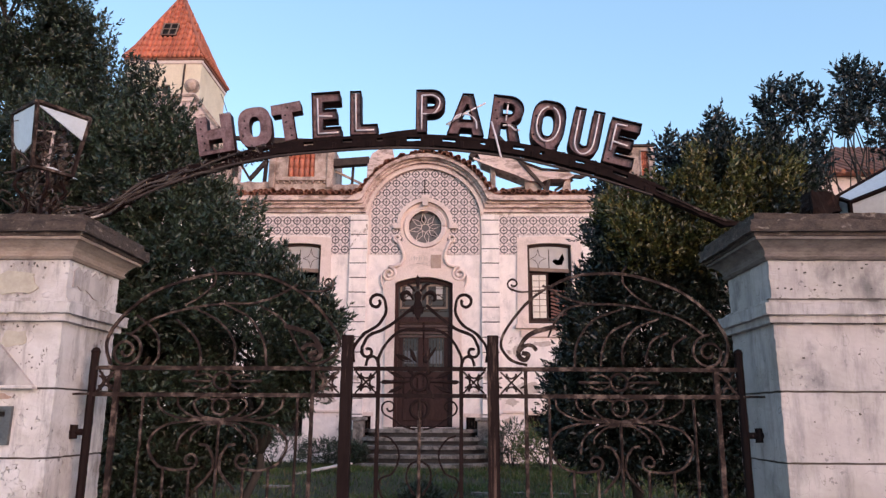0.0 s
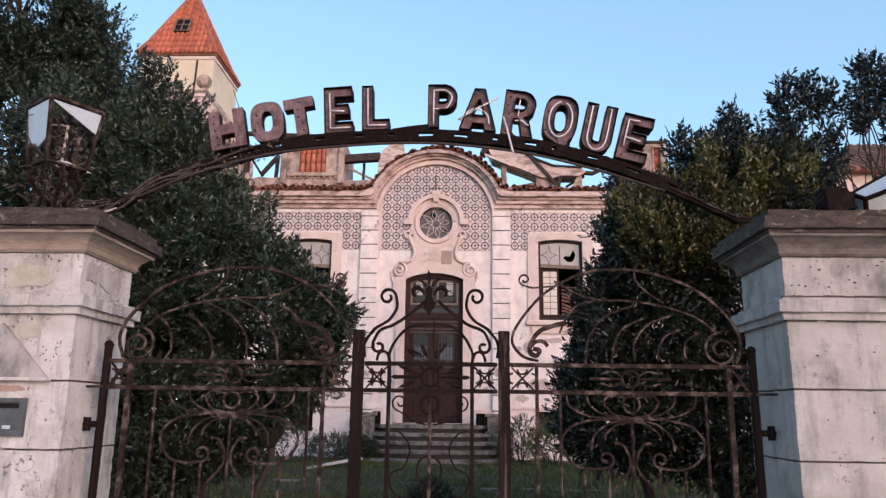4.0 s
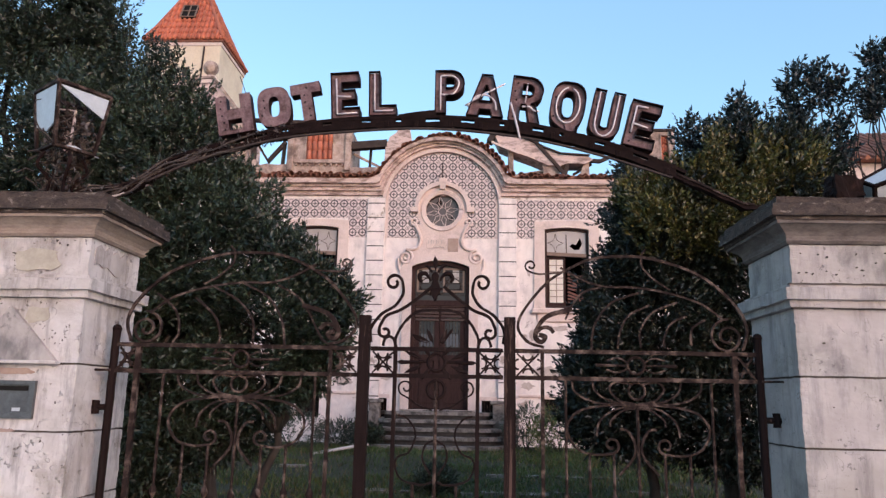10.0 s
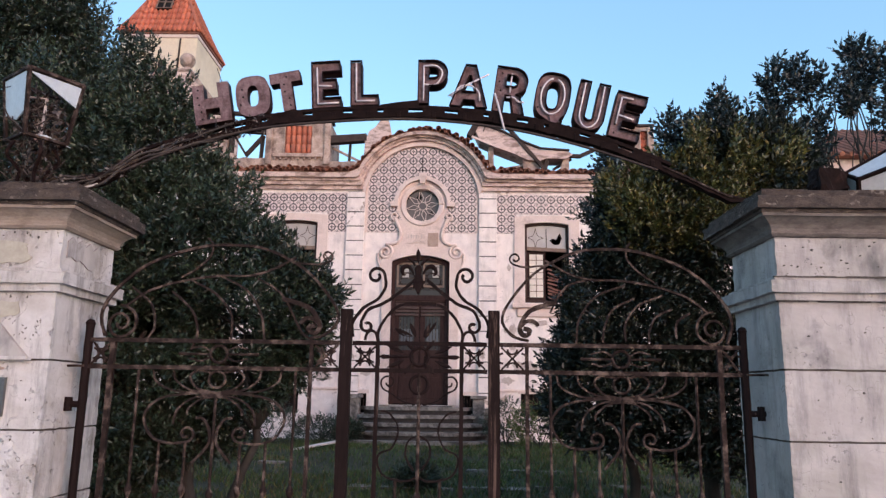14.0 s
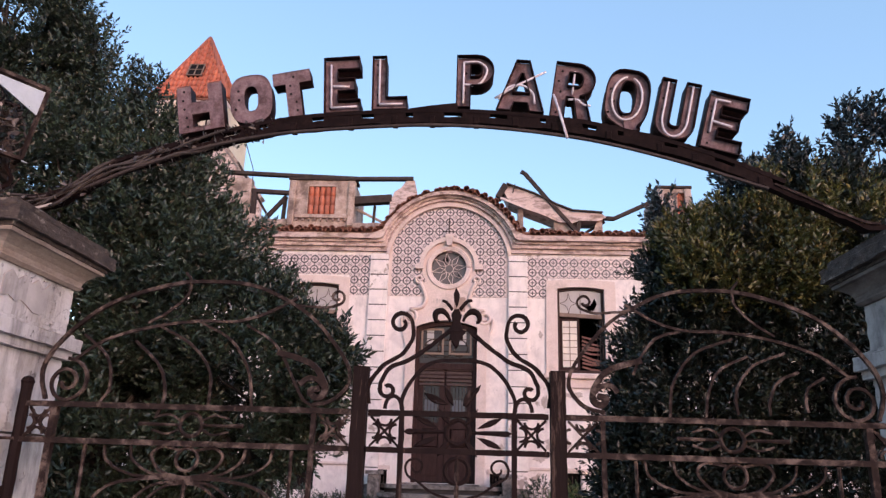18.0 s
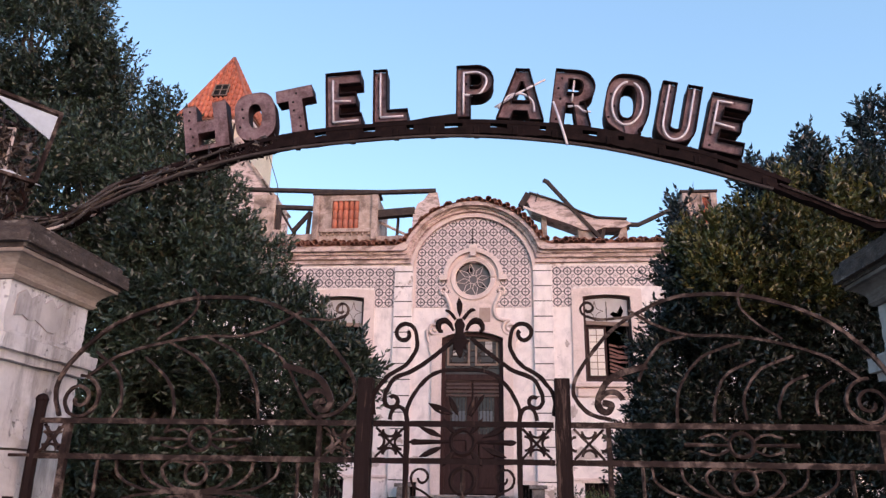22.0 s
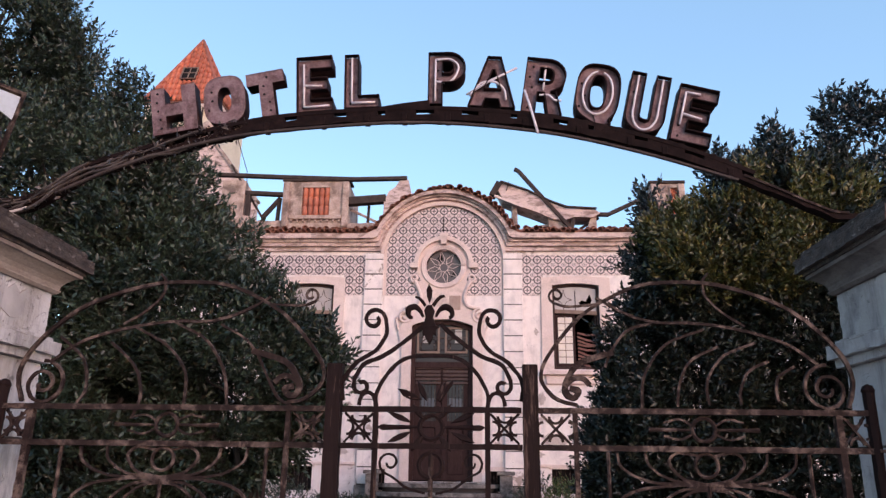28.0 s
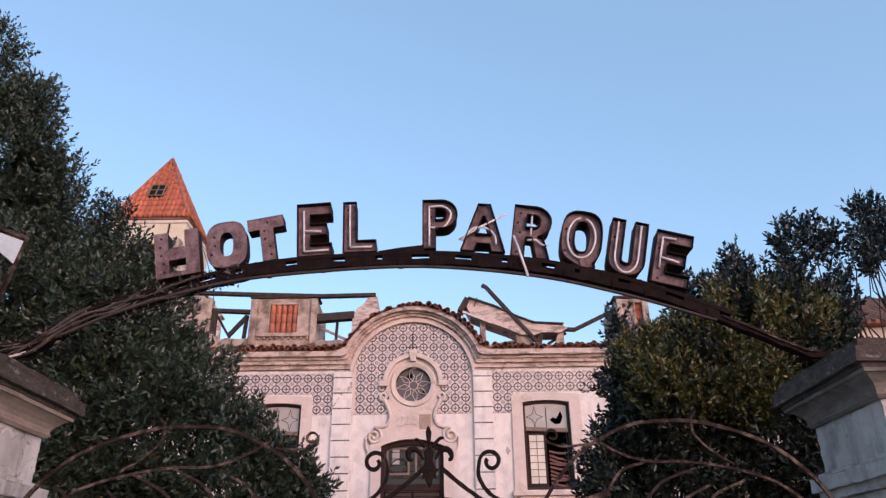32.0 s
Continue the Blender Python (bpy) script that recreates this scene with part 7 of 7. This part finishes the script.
for k in range(4):
    a = radians(45 + 90 * k)
    rod(ft, spline([(-2.02 + 0.10 * math.cos(a), 0.06 + 0.10 * math.sin(a), 2.83), (-2.02 + 0.13 * math.cos(a), 0.06 + 0.13 * math.sin(a), 2.75), (-2.02 + 0.06 * math.cos(a), 0.06 + 0.06 * math.sin(a), 2.66), (-2.02 + 0.09 * math.cos(a), 0.06 + 0.09 * math.sin(a), 2.53)], 5), 0.010, 5)
part("scroll_foot", ft, M_SIGNIRON, lan)
nest = bm_new()
nrng = random.Random(12)
for k in range(260):
    low_ = k % 2 == 0
    a = mid_b + Vector((nrng.uniform(-0.12, 0.10), nrng.uniform(-0.09, 0.09), nrng.uniform(-0.33, -0.02) if low_ else nrng.uniform(0.0, 0.31)))
    e = a + Vector((nrng.uniform(-0.09, 0.09), nrng.uniform(-0.07, 0.07), nrng.uniform(-0.06, 0.09)))
    rod(nest, [a, (a + e) / 2 + Vector((0, 0, nrng.uniform(-0.03, 0.03))), e], nrng.uniform(0.003, 0.006), 4)
tagged(part("twig_nest", nest, M_VINE, lan, "dry brown twigs caught in the lantern"), kind="stuff")

lan2 = thing("pillar_lantern", (2.36, 0.05, 2.52), "fallen iron lantern lying on its side with white glass", "lantern", "pillar lanterns")
fr = bm_new()
rot = Matrix.Translation((2.415, -0.02, 2.612)) @ Matrix.Rotation(radians(72), 4, "Y") @ Matrix.Rotation(radians(32), 4, "Z")
lb_, lt_ = lantern_frame(fr, (0, 0, 0), 0.055, 0.104, 0.34)
fr.transform(rot)
part("frame", fr, M_SIGNIRON, lan2)
Pb, Pt = [rot @ Vector(p) for p in lb_], [rot @ Vector(p) for p in lt_]
for k in range(4):
    j = (k + 1) % 4
    shard([L(Pt[k], Pt[j], 0.06), L(Pt[k], Pt[j], 0.94), L(Pb[k], Pb[j], 0.92), L(Pb[k], Pb[j], 0.08)], lan2, None, "glass_pane")
cup = bm_new()
rows_ = []
for x, r_ in ((2.208, 0.042), (2.222, 0.070), (2.30, 0.056), (2.385, 0.040)):
    rows_.append([cup.verts.new((x, -0.02 + sy * r_, 2.632 + (x - 2.2) * 0.02 + sz * r_)) for sy, sz in ((-1, -1), (1, -1), (1, 1), (-1, 1))])
for a, b in zip(rows_, rows_[1:]):
    for k in range(4):
        cup.faces.new((a[k], a[(k + 1) % 4], b[(k + 1) % 4], b[k]))
cup.faces.new(rows_[0][::-1])
cup.faces.new(rows_[-1])
bmesh.ops.subdivide_edges(cup, edges=list(cup.edges), cuts=3, use_grid_fill=True)
for v in cup.verts:
    v.co += noise.noise_vector(v.co * 16) * 0.018 + noise.noise_vector(v.co * 40) * 0.006
part("lower_cup", cup, M_SIGNIRON, lan2)
wire = bm_new()
rod(wire, spline([(2.02, -0.05, 2.525), (2.08, -0.06, 2.575), (2.15, -0.05, 2.57), (2.22, -0.02, 2.53)], 6), 0.006, 5)
part("loose_wire", wire, M_METALBOX, lan2, "loose pale wire")

# ---- foliage ----
def leaves_mesh(name, spots, mat, length, width, seed, droop=0.2):
    """Folded leaves, two quads each, at (place, direction) spots, in one mesh."""
    r = np.random.RandomState(seed)
    P, D = spots
    n = len(P)
    D = D + r.normal(0, 0.25, (n, 3))
    D[:, 2] -= droop * r.rand(n)
    D /= np.linalg.norm(D, axis=1)[:, None] + 1e-9
    S = np.cross(D, r.normal(0, 1, (n, 3)))
    S /= np.linalg.norm(S, axis=1)[:, None] + 1e-9
    N = np.cross(S, D)
    ln = length * (0.65 + 0.7 * r.rand(n))[:, None]
    wd = width * (0.7 + 0.6 * r.rand(n))[:, None]
    base, tip = P, P + D * ln
    v = np.empty((n, 4, 3))
    v[:, 0], v[:, 2] = base, tip - N * ln * 0.10
    v[:, 1] = P + D * ln * 0.42 + S * wd * 0.5 + N * wd * 0.12
    v[:, 3] = P + D * ln * 0.42 - S * wd * 0.5 + N * wd * 0.12
    verts = v.reshape(-1, 3)
    k = np.arange(n)[:, None] * 4
    tris = np.concatenate([k + np.array([[0, 1, 2]]), k + np.array([[0, 2, 3]])], axis=1).reshape(-1, 3)
    me = bpy.data.meshes.new(name)
    me.vertices.add(len(verts))
    me.vertices.foreach_set("co", verts.ravel().astype(np.float32))
    me.loops.add(tris.size)
    me.loops.foreach_set("vertex_index", tris.ravel().astype(np.int32))
    me.polygons.add(len(tris))
    me.polygons.foreach_set("loop_start", (np.arange(len(tris)) * 3).astype(np.int32))
    me.polygons.foreach_set("loop_total", np.full(len(tris), 3, dtype=np.int32))
    me.update(calc_edges=True)
    me.materials.append(mat)
    return me


def soft_noise(P, scale, seed):
    """Cheap smooth noise, about -1 to 1, from a few crossed waves."""
    r = np.random.RandomState(seed)
    out = np.zeros(len(P))
    for k in range(5):
        w = r.normal(0, 1, 3) * scale
        out += np.sin(P @ w + r.uniform(0, 6.3))
    return out / 2.6


def tuft_spots(lobes, tufts, per, seed, size=0.20, deep=0.55, gaps=-0.55, up=0.45):
    """Leafy shoot ends over and a little inside a set of lobes (x, y, z, rx, ry, rz): places and directions of the leaves."""
    r = np.random.RandomState(seed)
    L6 = np.array(lobes, dtype=np.float64)
    area = L6[:, 3] * L6[:, 5] + L6[:, 4] * L6[:, 5] + L6[:, 3] * L6[:, 4]
    i = r.choice(len(L6), tufts, p=area / area.sum())
    C, R = L6[i, :3], L6[i, 3:]
    d = r.normal(0, 1, (tufts, 3))
    d /= np.linalg.norm(d, axis=1)[:, None]
    f = 1 + 0.13 * soft_noise(C + d * R, 4.0, seed + 1) + 0.07 * soft_noise(C + d * R, 11.0, seed + 2)
    f *= 1 - deep * r.rand(tufts) ** 2.2
    far = r.rand(tufts) < 0.05
    f[far] *= 1.05 + 0.14 * r.rand(far.sum())
    P = C + d * R * f[:, None]
    keep = soft_noise(P, 5.5, seed + 3) > gaps
    for l in L6:
        q = (P - l[:3]) / l[3:]
        keep &= (q * q).sum(axis=1) > 0.30
    P, d, R = P[keep], d[keep], R[keep]
    n = len(P)
    g = d / R
    g /= np.linalg.norm(g, axis=1)[:, None]
    g = g * 0.7 + r.normal(0, 0.30, (n, 3))
    g[:, 2] += up
    g /= np.linalg.norm(g, axis=1)[:, None]
    L = size * r.uniform(0.6, 1.35, n)
    s = np.tile(np.linspace(0.0, 1.0, per), n)
    P, g, L = np.repeat(P, per, axis=0), np.repeat(g, per, axis=0), np.repeat(L, per)
    side = np.cross(g, r.normal(0, 1, (n * per, 3)))
    side /= np.linalg.norm(side, axis=1)[:, None] + 1e-9
    place = P + g * (L * (s - 0.35))[:, None]
    way = g * (0.30 + 0.9 * s)[:, None] + side * (1.0 - 0.45 * s)[:, None]
    return place, way


def limb(bm, a, b, r0, r1, rng, n=6):
    a, b = Vector(a), Vector(b)
    pts = [a + (b - a) * (k / n) + Vector((rng.uniform(-1, 1), rng.uniform(-1, 1), rng.uniform(-0.5, 0.5))) * 0.05 * (b - a).length * (0 < k < n) for k in range(n + 1)]
    rod(bm, pts, [r0 + (r1 - r0) * k / n for k in range(n + 1)], 7)


def build_tree(name, label, feet, lobes, crowns, seed, leaf=(0.060, 0.024)):
    """feet: where the stems leave the ground; crowns: (lobes, tufts, leaves on each, material, shoot length, gaps)."""
    t = thing(name, feet[0][:3], label, "tree")
    rng = random.Random(seed)
    trunks = []
    for x, y, z, tx, ty, tz, r0 in feet:
        bm = bm_new()
        limb(bm, (x, y, z - 0.15), (tx, ty, tz), r0, r0 * 0.7, rng)
        trunks.append((part("trunk", bm, M_BARK, t, "", True), Vector((tx, ty, tz))))
    for l in lobes:
        c = Vector(l[:3])
        trunk, fork = min(trunks, key=lambda q: (q[1] - c).length)
        bm = bm_new()
        limb(bm, fork - Vector((0, 0, 0.06)), c, 0.055, 0.02, rng)
        for q in range(4):
            e = c + Vector((rng.uniform(-1, 1) * l[3], rng.uniform(-1, 1) * l[4], rng.uniform(-0.3, 1) * l[5])) * 0.75
            limb(bm, c - (c - fork) * 0.25, e, 0.020, 0.005, rng, 4)
        part("branch", bm, M_BARK, trunk, "", True)
    for k, (lb, tufts, per, mat, size, gaps) in enumerate(crowns):
        spots = tuft_spots(lb, tufts, per, seed + 10 * k, size, gaps=gaps, up=0.45 if k == 0 else 0.9)
        ob = new("crown", leaves_mesh("crown", spots, mat, leaf[0] * (1.0 if k != 1 else 0.9), leaf[1] * (1.3 if k == 2 else 1.0), seed + k, 0.15))
        ob.parent = t
        ob.matrix_parent_inverse = t.matrix_basis.inverted()
    return t


def stem_set(tree, places, seed):
    """Slim upright shoots under the leafy tufts of a ragged top."""
    rng = random.Random(seed)
    for x, y, z0, z1 in places:
        bm = bm_new()
        limb(bm, (x + rng.uniform(-0.25, 0.25), y, z0), (x, y, z1), 0.014, 0.005, rng, 5)
        part("shoot", bm, M_BARK, tree)


LEFT_LOBES = ((-2.55, 3.0, 2.05, 0.50, 0.55, 0.50), (-1.62, 3.2, 2.25, 0.72, 0.80, 0.82), (-1.14, 3.1, 2.20, 0.38, 0.40, 0.42), (-1.24, 3.1, 1.90, 0.24, 0.34, 0.26), (-2.40, 3.3, 2.80, 0.90, 0.95, 1.02), (-1.62, 3.05, 1.78, 0.43, 0.6, 0.46), (-2.75, 3.2, 1.55, 0.85, 0.9, 0.72), (-3.4, 3.3, 2.3, 1.0, 0.9, 1.3), (-2.85, 3.4, 3.6, 0.70, 0.8, 0.85), (-3.76, 3.4, 3.85, 0.72, 0.8, 0.92), (-2.45, 3.3, 1.25, 0.55, 0.6, 0.50), (-2.05, 3.6, 1.35, 0.45, 0.5, 0.42), (-3.1, 3.3, 0.9, 0.7, 0.6, 0.5), (-3.25, 3.2, 2.75, 0.45, 0.4, 0.45))
LEFT_TOPS = ((-2.60, 3.3, 4.20, 0.24, 0.35, 0.36), (-2.98, 3.2, 4.42, 0.14, 0.2, 0.22), (-3.20, 3.4, 4.95, 0.05, 0.08, 0.20), (-2.92, 3.2, 4.78, 0.05, 0.08, 0.16), (-2.45, 3.2, 4.45, 0.08, 0.12, 0.14), (-1.98, 3.1, 3.12, 0.20, 0.25, 0.20), (-0.86, 3.0, 2.42, 0.16, 0.2, 0.22), (-1.15, 3.0, 2.60, 0.15, 0.2, 0.18), (-1.56, 3.0, 2.86, 0.16, 0.2, 0.18), (-3.08, 3.25, 5.05, 0.05, 0.07, 0.22), (-2.88, 3.2, 4.92, 0.07, 0.09, 0.19), (-2.78, 3.2, 4.62, 0.15, 0.15, 0.24), (-3.2, 3.3, 4.72, 0.17, 0.2, 0.28))
build_tree("evergreen_shrub_tree", "dense dark evergreen shrub tree pressing against the gate", ((-2.05, 3.2, 0.08, -2.1, 3.2, 1.0, 0.075), (-1.90, 3.4, 0.08, -1.55, 3.3, 1.25, 0.055), (-2.65, 3.3, 0.08, -2.9, 3.3, 1.1, 0.09)),
           LEFT_LOBES, ((LEFT_LOBES, 22000, 15, M_LEAF, 0.19, -0.55), (LEFT_TOPS, 700, 15, M_LEAF, 0.22, -0.9)), 11)
TALL_LOBES = ((-4.9, 4.2, 4.6, 1.1, 1.1, 1.3), (-4.64, 4.0, 5.6, 0.58, 0.65, 0.8), (-5.2, 4.2, 6.3, 0.8, 0.8, 0.9), (-5.3, 4.2, 7.2, 0.5, 0.5, 0.7), (-5.6, 4.2, 3.0, 1.2, 1.1, 1.4))
TALL_TOPS = ((-3.72, 3.8, 5.10, 0.30, 0.30, 0.42), (-5.3, 4.1, 7.9, 0.2, 0.25, 0.35), (-4.3, 3.9, 6.35, 0.25, 0.3, 0.35), (-3.92, 3.9, 5.75, 0.14, 0.2, 0.35), (-4.6, 4.0, 6.9, 0.25, 0.3, 0.35))
build_tree("tall_evergreen_tree", "tall dark evergreen tree behind the gate pillar", ((-5.2, 4.3, 0.1, -5.1, 4.2, 3.2, 0.14),),
           TALL_LOBES, ((TALL_LOBES, 15000, 15, M_LEAF, 0.20, -0.50), (TALL_TOPS, 700, 15, M_LEAF, 0.24, -0.9)), 31)
RIGHT_LOBES = ((2.20, 4.0, 2.3, 0.72, 0.85, 1.0), (2.62, 4.1, 3.22, 0.74, 0.85, 0.78), (1.85, 3.9, 1.55, 0.6, 0.7, 0.62), (3.3, 4.1, 2.6, 1.0, 0.9, 1.3), (3.45, 4.2, 3.7, 0.85, 0.9, 0.90), (4.4, 4.3, 2.7, 1.1, 1.0, 1.05), (3.2, 4.0, 1.5, 1.1, 0.9, 0.7), (4.75, 4.3, 3.42, 0.34, 0.4, 0.32), (5.3, 4.3, 3.3, 0.50, 0.5, 0.40), (4.28, 4.4, 3.85, 0.24, 0.35, 0.26), (2.65, 4.5, 2.2, 0.75, 0.4, 0.9))
# upper front lobes that take the leaf colour with sunlight in it
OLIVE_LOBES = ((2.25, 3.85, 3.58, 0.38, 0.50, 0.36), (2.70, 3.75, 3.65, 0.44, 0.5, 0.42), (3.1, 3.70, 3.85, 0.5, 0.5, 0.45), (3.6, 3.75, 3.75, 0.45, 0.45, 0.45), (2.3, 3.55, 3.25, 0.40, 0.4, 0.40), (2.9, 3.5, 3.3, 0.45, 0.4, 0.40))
RIGHT_TOPS = ((2.02, 4.0, 4.05, 0.12, 0.2, 0.18), (2.33, 4.0, 4.15, 0.12, 0.2, 0.18), (2.72, 4.0, 4.42, 0.15, 0.22, 0.24), (2.95, 4.0, 4.45, 0.12, 0.22, 0.22), (3.26, 4.0, 4.66, 0.19, 0.25, 0.28), (3.96, 4.1, 5.02, 0.15, 0.22, 0.30), (4.24, 4.1, 5.00, 0.16, 0.22, 0.34), (4.48, 4.1, 4.95, 0.14, 0.2, 0.32), (4.98, 4.2, 5.35, 0.20, 0.25, 0.38), (5.25, 4.2, 5.1, 0.2, 0.25, 0.5), (4.82, 4.1, 4.92, 0.13, 0.2, 0.18), (1.86, 3.9, 3.50, 0.12, 0.2, 0.15), (1.72, 3.9, 2.98, 0.15, 0.2, 0.18), (1.55, 3.9, 2.45, 0.13, 0.2, 0.18), (1.40, 3.9, 1.88, 0.13, 0.2, 0.18))
rt = build_tree("evergreen_shrub_tree", "dense olive-green evergreen shrub tree with ragged top shoots", ((3.0, 4.2, 0.08, 3.0, 4.15, 1.1, 0.10), (2.3, 4.1, 0.08, 2.1, 4.0, 1.0, 0.07), (4.2, 4.3, 0.08, 4.4, 4.3, 1.5, 0.09)),
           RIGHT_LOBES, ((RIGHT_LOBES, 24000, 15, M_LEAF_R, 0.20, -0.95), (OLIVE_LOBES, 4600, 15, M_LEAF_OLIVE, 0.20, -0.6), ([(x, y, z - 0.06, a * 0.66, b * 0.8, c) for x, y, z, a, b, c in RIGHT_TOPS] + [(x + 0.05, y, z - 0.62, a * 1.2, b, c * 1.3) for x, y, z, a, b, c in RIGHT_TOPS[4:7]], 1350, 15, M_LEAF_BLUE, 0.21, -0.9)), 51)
stem_set(rt, [(x, y, 3.7, z - 0.1) for x, y, z, *q in RIGHT_TOPS[4:12]] + [(4.35, 4.1, 3.6, 4.9), (4.62, 4.1, 3.6, 5.0), (4.75, 4.2, 3.6, 5.1), (5.05, 4.2, 3.6, 5.2), (4.9, 4.2, 3.6, 5.0), (5.3, 4.2, 3.4, 5.0)] + [(4.42 + 0.075 * k, 4.25 + 0.1 * (k % 3), 3.3, 4.55 + 0.12 * (k % 4)) for k in range(14)], 8)

# ---- dead creeper on the arch ----
def build_creeper():
    r = np.random.RandomState(41)
    n = 760
    x = -1.85 + 1.15 * r.rand(n) ** 1.2
    P = np.stack([x, SY + r.normal(0, 0.022, n), np.array([arch_z(q) for q in x]) + r.normal(0.018, 0.024, n)], axis=1)
    ob = new("dead_creeper", leaves_mesh("dead_creeper", (P, r.normal(0, 1, (n, 3))), M_DEADLEAF, 0.028, 0.014, 42))
    ob.parent = sign
    ob.matrix_parent_inverse = sign.matrix_basis.inverted()
    tagged(ob, "shrivelled brown creeper leaves on the arch", kind="stuff")


build_creeper()


def build_lantern_leaves():
    """Dead leaves that fill the lantern's cage and hang under it."""
    r = np.random.RandomState(43)
    n = 620
    P = np.stack([-2.045 + r.uniform(-0.10, 0.10, n), 0.13 + r.uniform(-0.09, 0.10, n), 2.56 + 0.56 * r.rand(n)], axis=1)
    ob = new("dead_leaves", leaves_mesh("dead_leaves", (P, r.normal(0, 1, (n, 3))), M_DEADLEAF, 0.045, 0.022, 44))
    ob.parent = lan
    ob.matrix_parent_inverse = lan.matrix_basis.inverted()
    tagged(ob, "shrivelled brown leaves filling the lantern", kind="stuff")


build_lantern_leaves()

# ---- grass ----
def build_grass():
    r = np.random.RandomState(77)
    n = 70000
    P = np.stack([r.uniform(-5.5, 6.0, n), 0.8 + 12.2 * r.rand(n) ** 0.8, np.zeros(n)], axis=1)
    P = P[(soft_noise(P, 1.9, 5) > -0.25) | (r.rand(n) < 0.25)]
    P[:, 2] = [ground_height(x, y) - 0.01 for x, y in P[:, :2]]
    D = np.concatenate([r.normal(0, 0.35, (len(P), 2)), np.ones((len(P), 1))], axis=1)
    me = leaves_mesh("grass", (P, D), M_GRASS, 0.095, 0.013, 78, 0.0)
    return tagged(new("grass", me), "rough green grass and weeds in the forecourt", "grass", kind="stuff")


build_grass()

# ---- things lying in the forecourt ----
plank = thing("fallen_plank", (-2.22, 10.6, 0.45), "pale fallen board lying in the grass", "board")
bm = bm_new()
box(bm, -0.55, 0.55, -0.12, 0.12, 0.0, 0.03, 0.004)
bm.transform(Matrix.Translation((-2.22, 10.6, 0.525)) @ Matrix.Rotation(radians(28), 4, "Z") @ Matrix.Rotation(radians(-9), 4, "Y"))
part("board", bm, M_STONE, plank)
srng = random.Random(9)
for x, y in [(-0.95 + 0.52 * k, 6.55) for k in range(6)] + [(0.75 + 0.55 * k, 7.95) for k in range(4)] + [(-2.6, 8.6), (2.75, 6.8)]:
    x, y = x + srng.uniform(-0.05, 0.05), y + srng.uniform(-0.10, 0.10)
    z = ground_height(x, y)
    st = thing("paving_stone", (x, y, z), "worn grey stone slab half sunk in the grass", "stone", "sunken stones")
    a, b = srng.uniform(0.20, 0.27), srng.uniform(0.09, 0.15)
    bm = prism(bm_new(), [(a * math.copysign(abs(math.cos(q)) ** 0.4, math.cos(q)) * srng.uniform(0.9, 1.05), b * math.copysign(abs(math.sin(q)) ** 0.4, math.sin(q)) * srng.uniform(0.9, 1.05)) for q in [2 * math.pi * (k + 0.5) / 12 for k in range(12)]], 0, 0.09)
    bm.transform(Matrix.Translation((x, y, z - 0.045)) @ Matrix.Rotation(radians(90 + srng.uniform(-3, 3)), 4, "X") @ Matrix.Translation((0, -0.02, 0)))
    part("stone", bm, M_STEP, st)


def build_bush(x, y, r, h, label, seed, mat):
    z = ground_height(x, y)
    t = thing("weed_bush", (x, y, z), label, "bush", "weed bushes")
    bm = bm_new()
    rg = random.Random(seed)
    for q in range(6):
        limb(bm, (x, y, z - 0.05), (x + rg.uniform(-r, r) * 0.7, y + rg.uniform(-r, r) * 0.7, z + h * 0.8), 0.014, 0.004, rg, 4)
    part("stem", bm, M_BARK, t)
    ob = new("foliage", leaves_mesh("foliage", tuft_spots(((x, y, z + h * 0.5, r, r, h * 0.55),), 420, 10, seed, 0.14), mat, 0.06, 0.02, seed))
    ob.parent = t
    ob.matrix_parent_inverse = t.matrix_basis.inverted()


for k, (x, y, r, h) in enumerate(((-0.15, 6.4, 0.26, 0.30), (2.1, 11.6, 0.6, 0.8), (1.5, 12.4, 0.5, 0.9), (-2.6, 12.6, 0.6, 0.5), (2.9, 10.4, 0.7, 0.7), (-3.4, 11.4, 0.7, 0.8), (-1.9, 12.2, 0.3, 0.5))):
    build_bush(x, y, r, h, "low dark weed bush in the rough grass", 100 + k, M_GRASS if k in (1, 4) else M_LEAF)
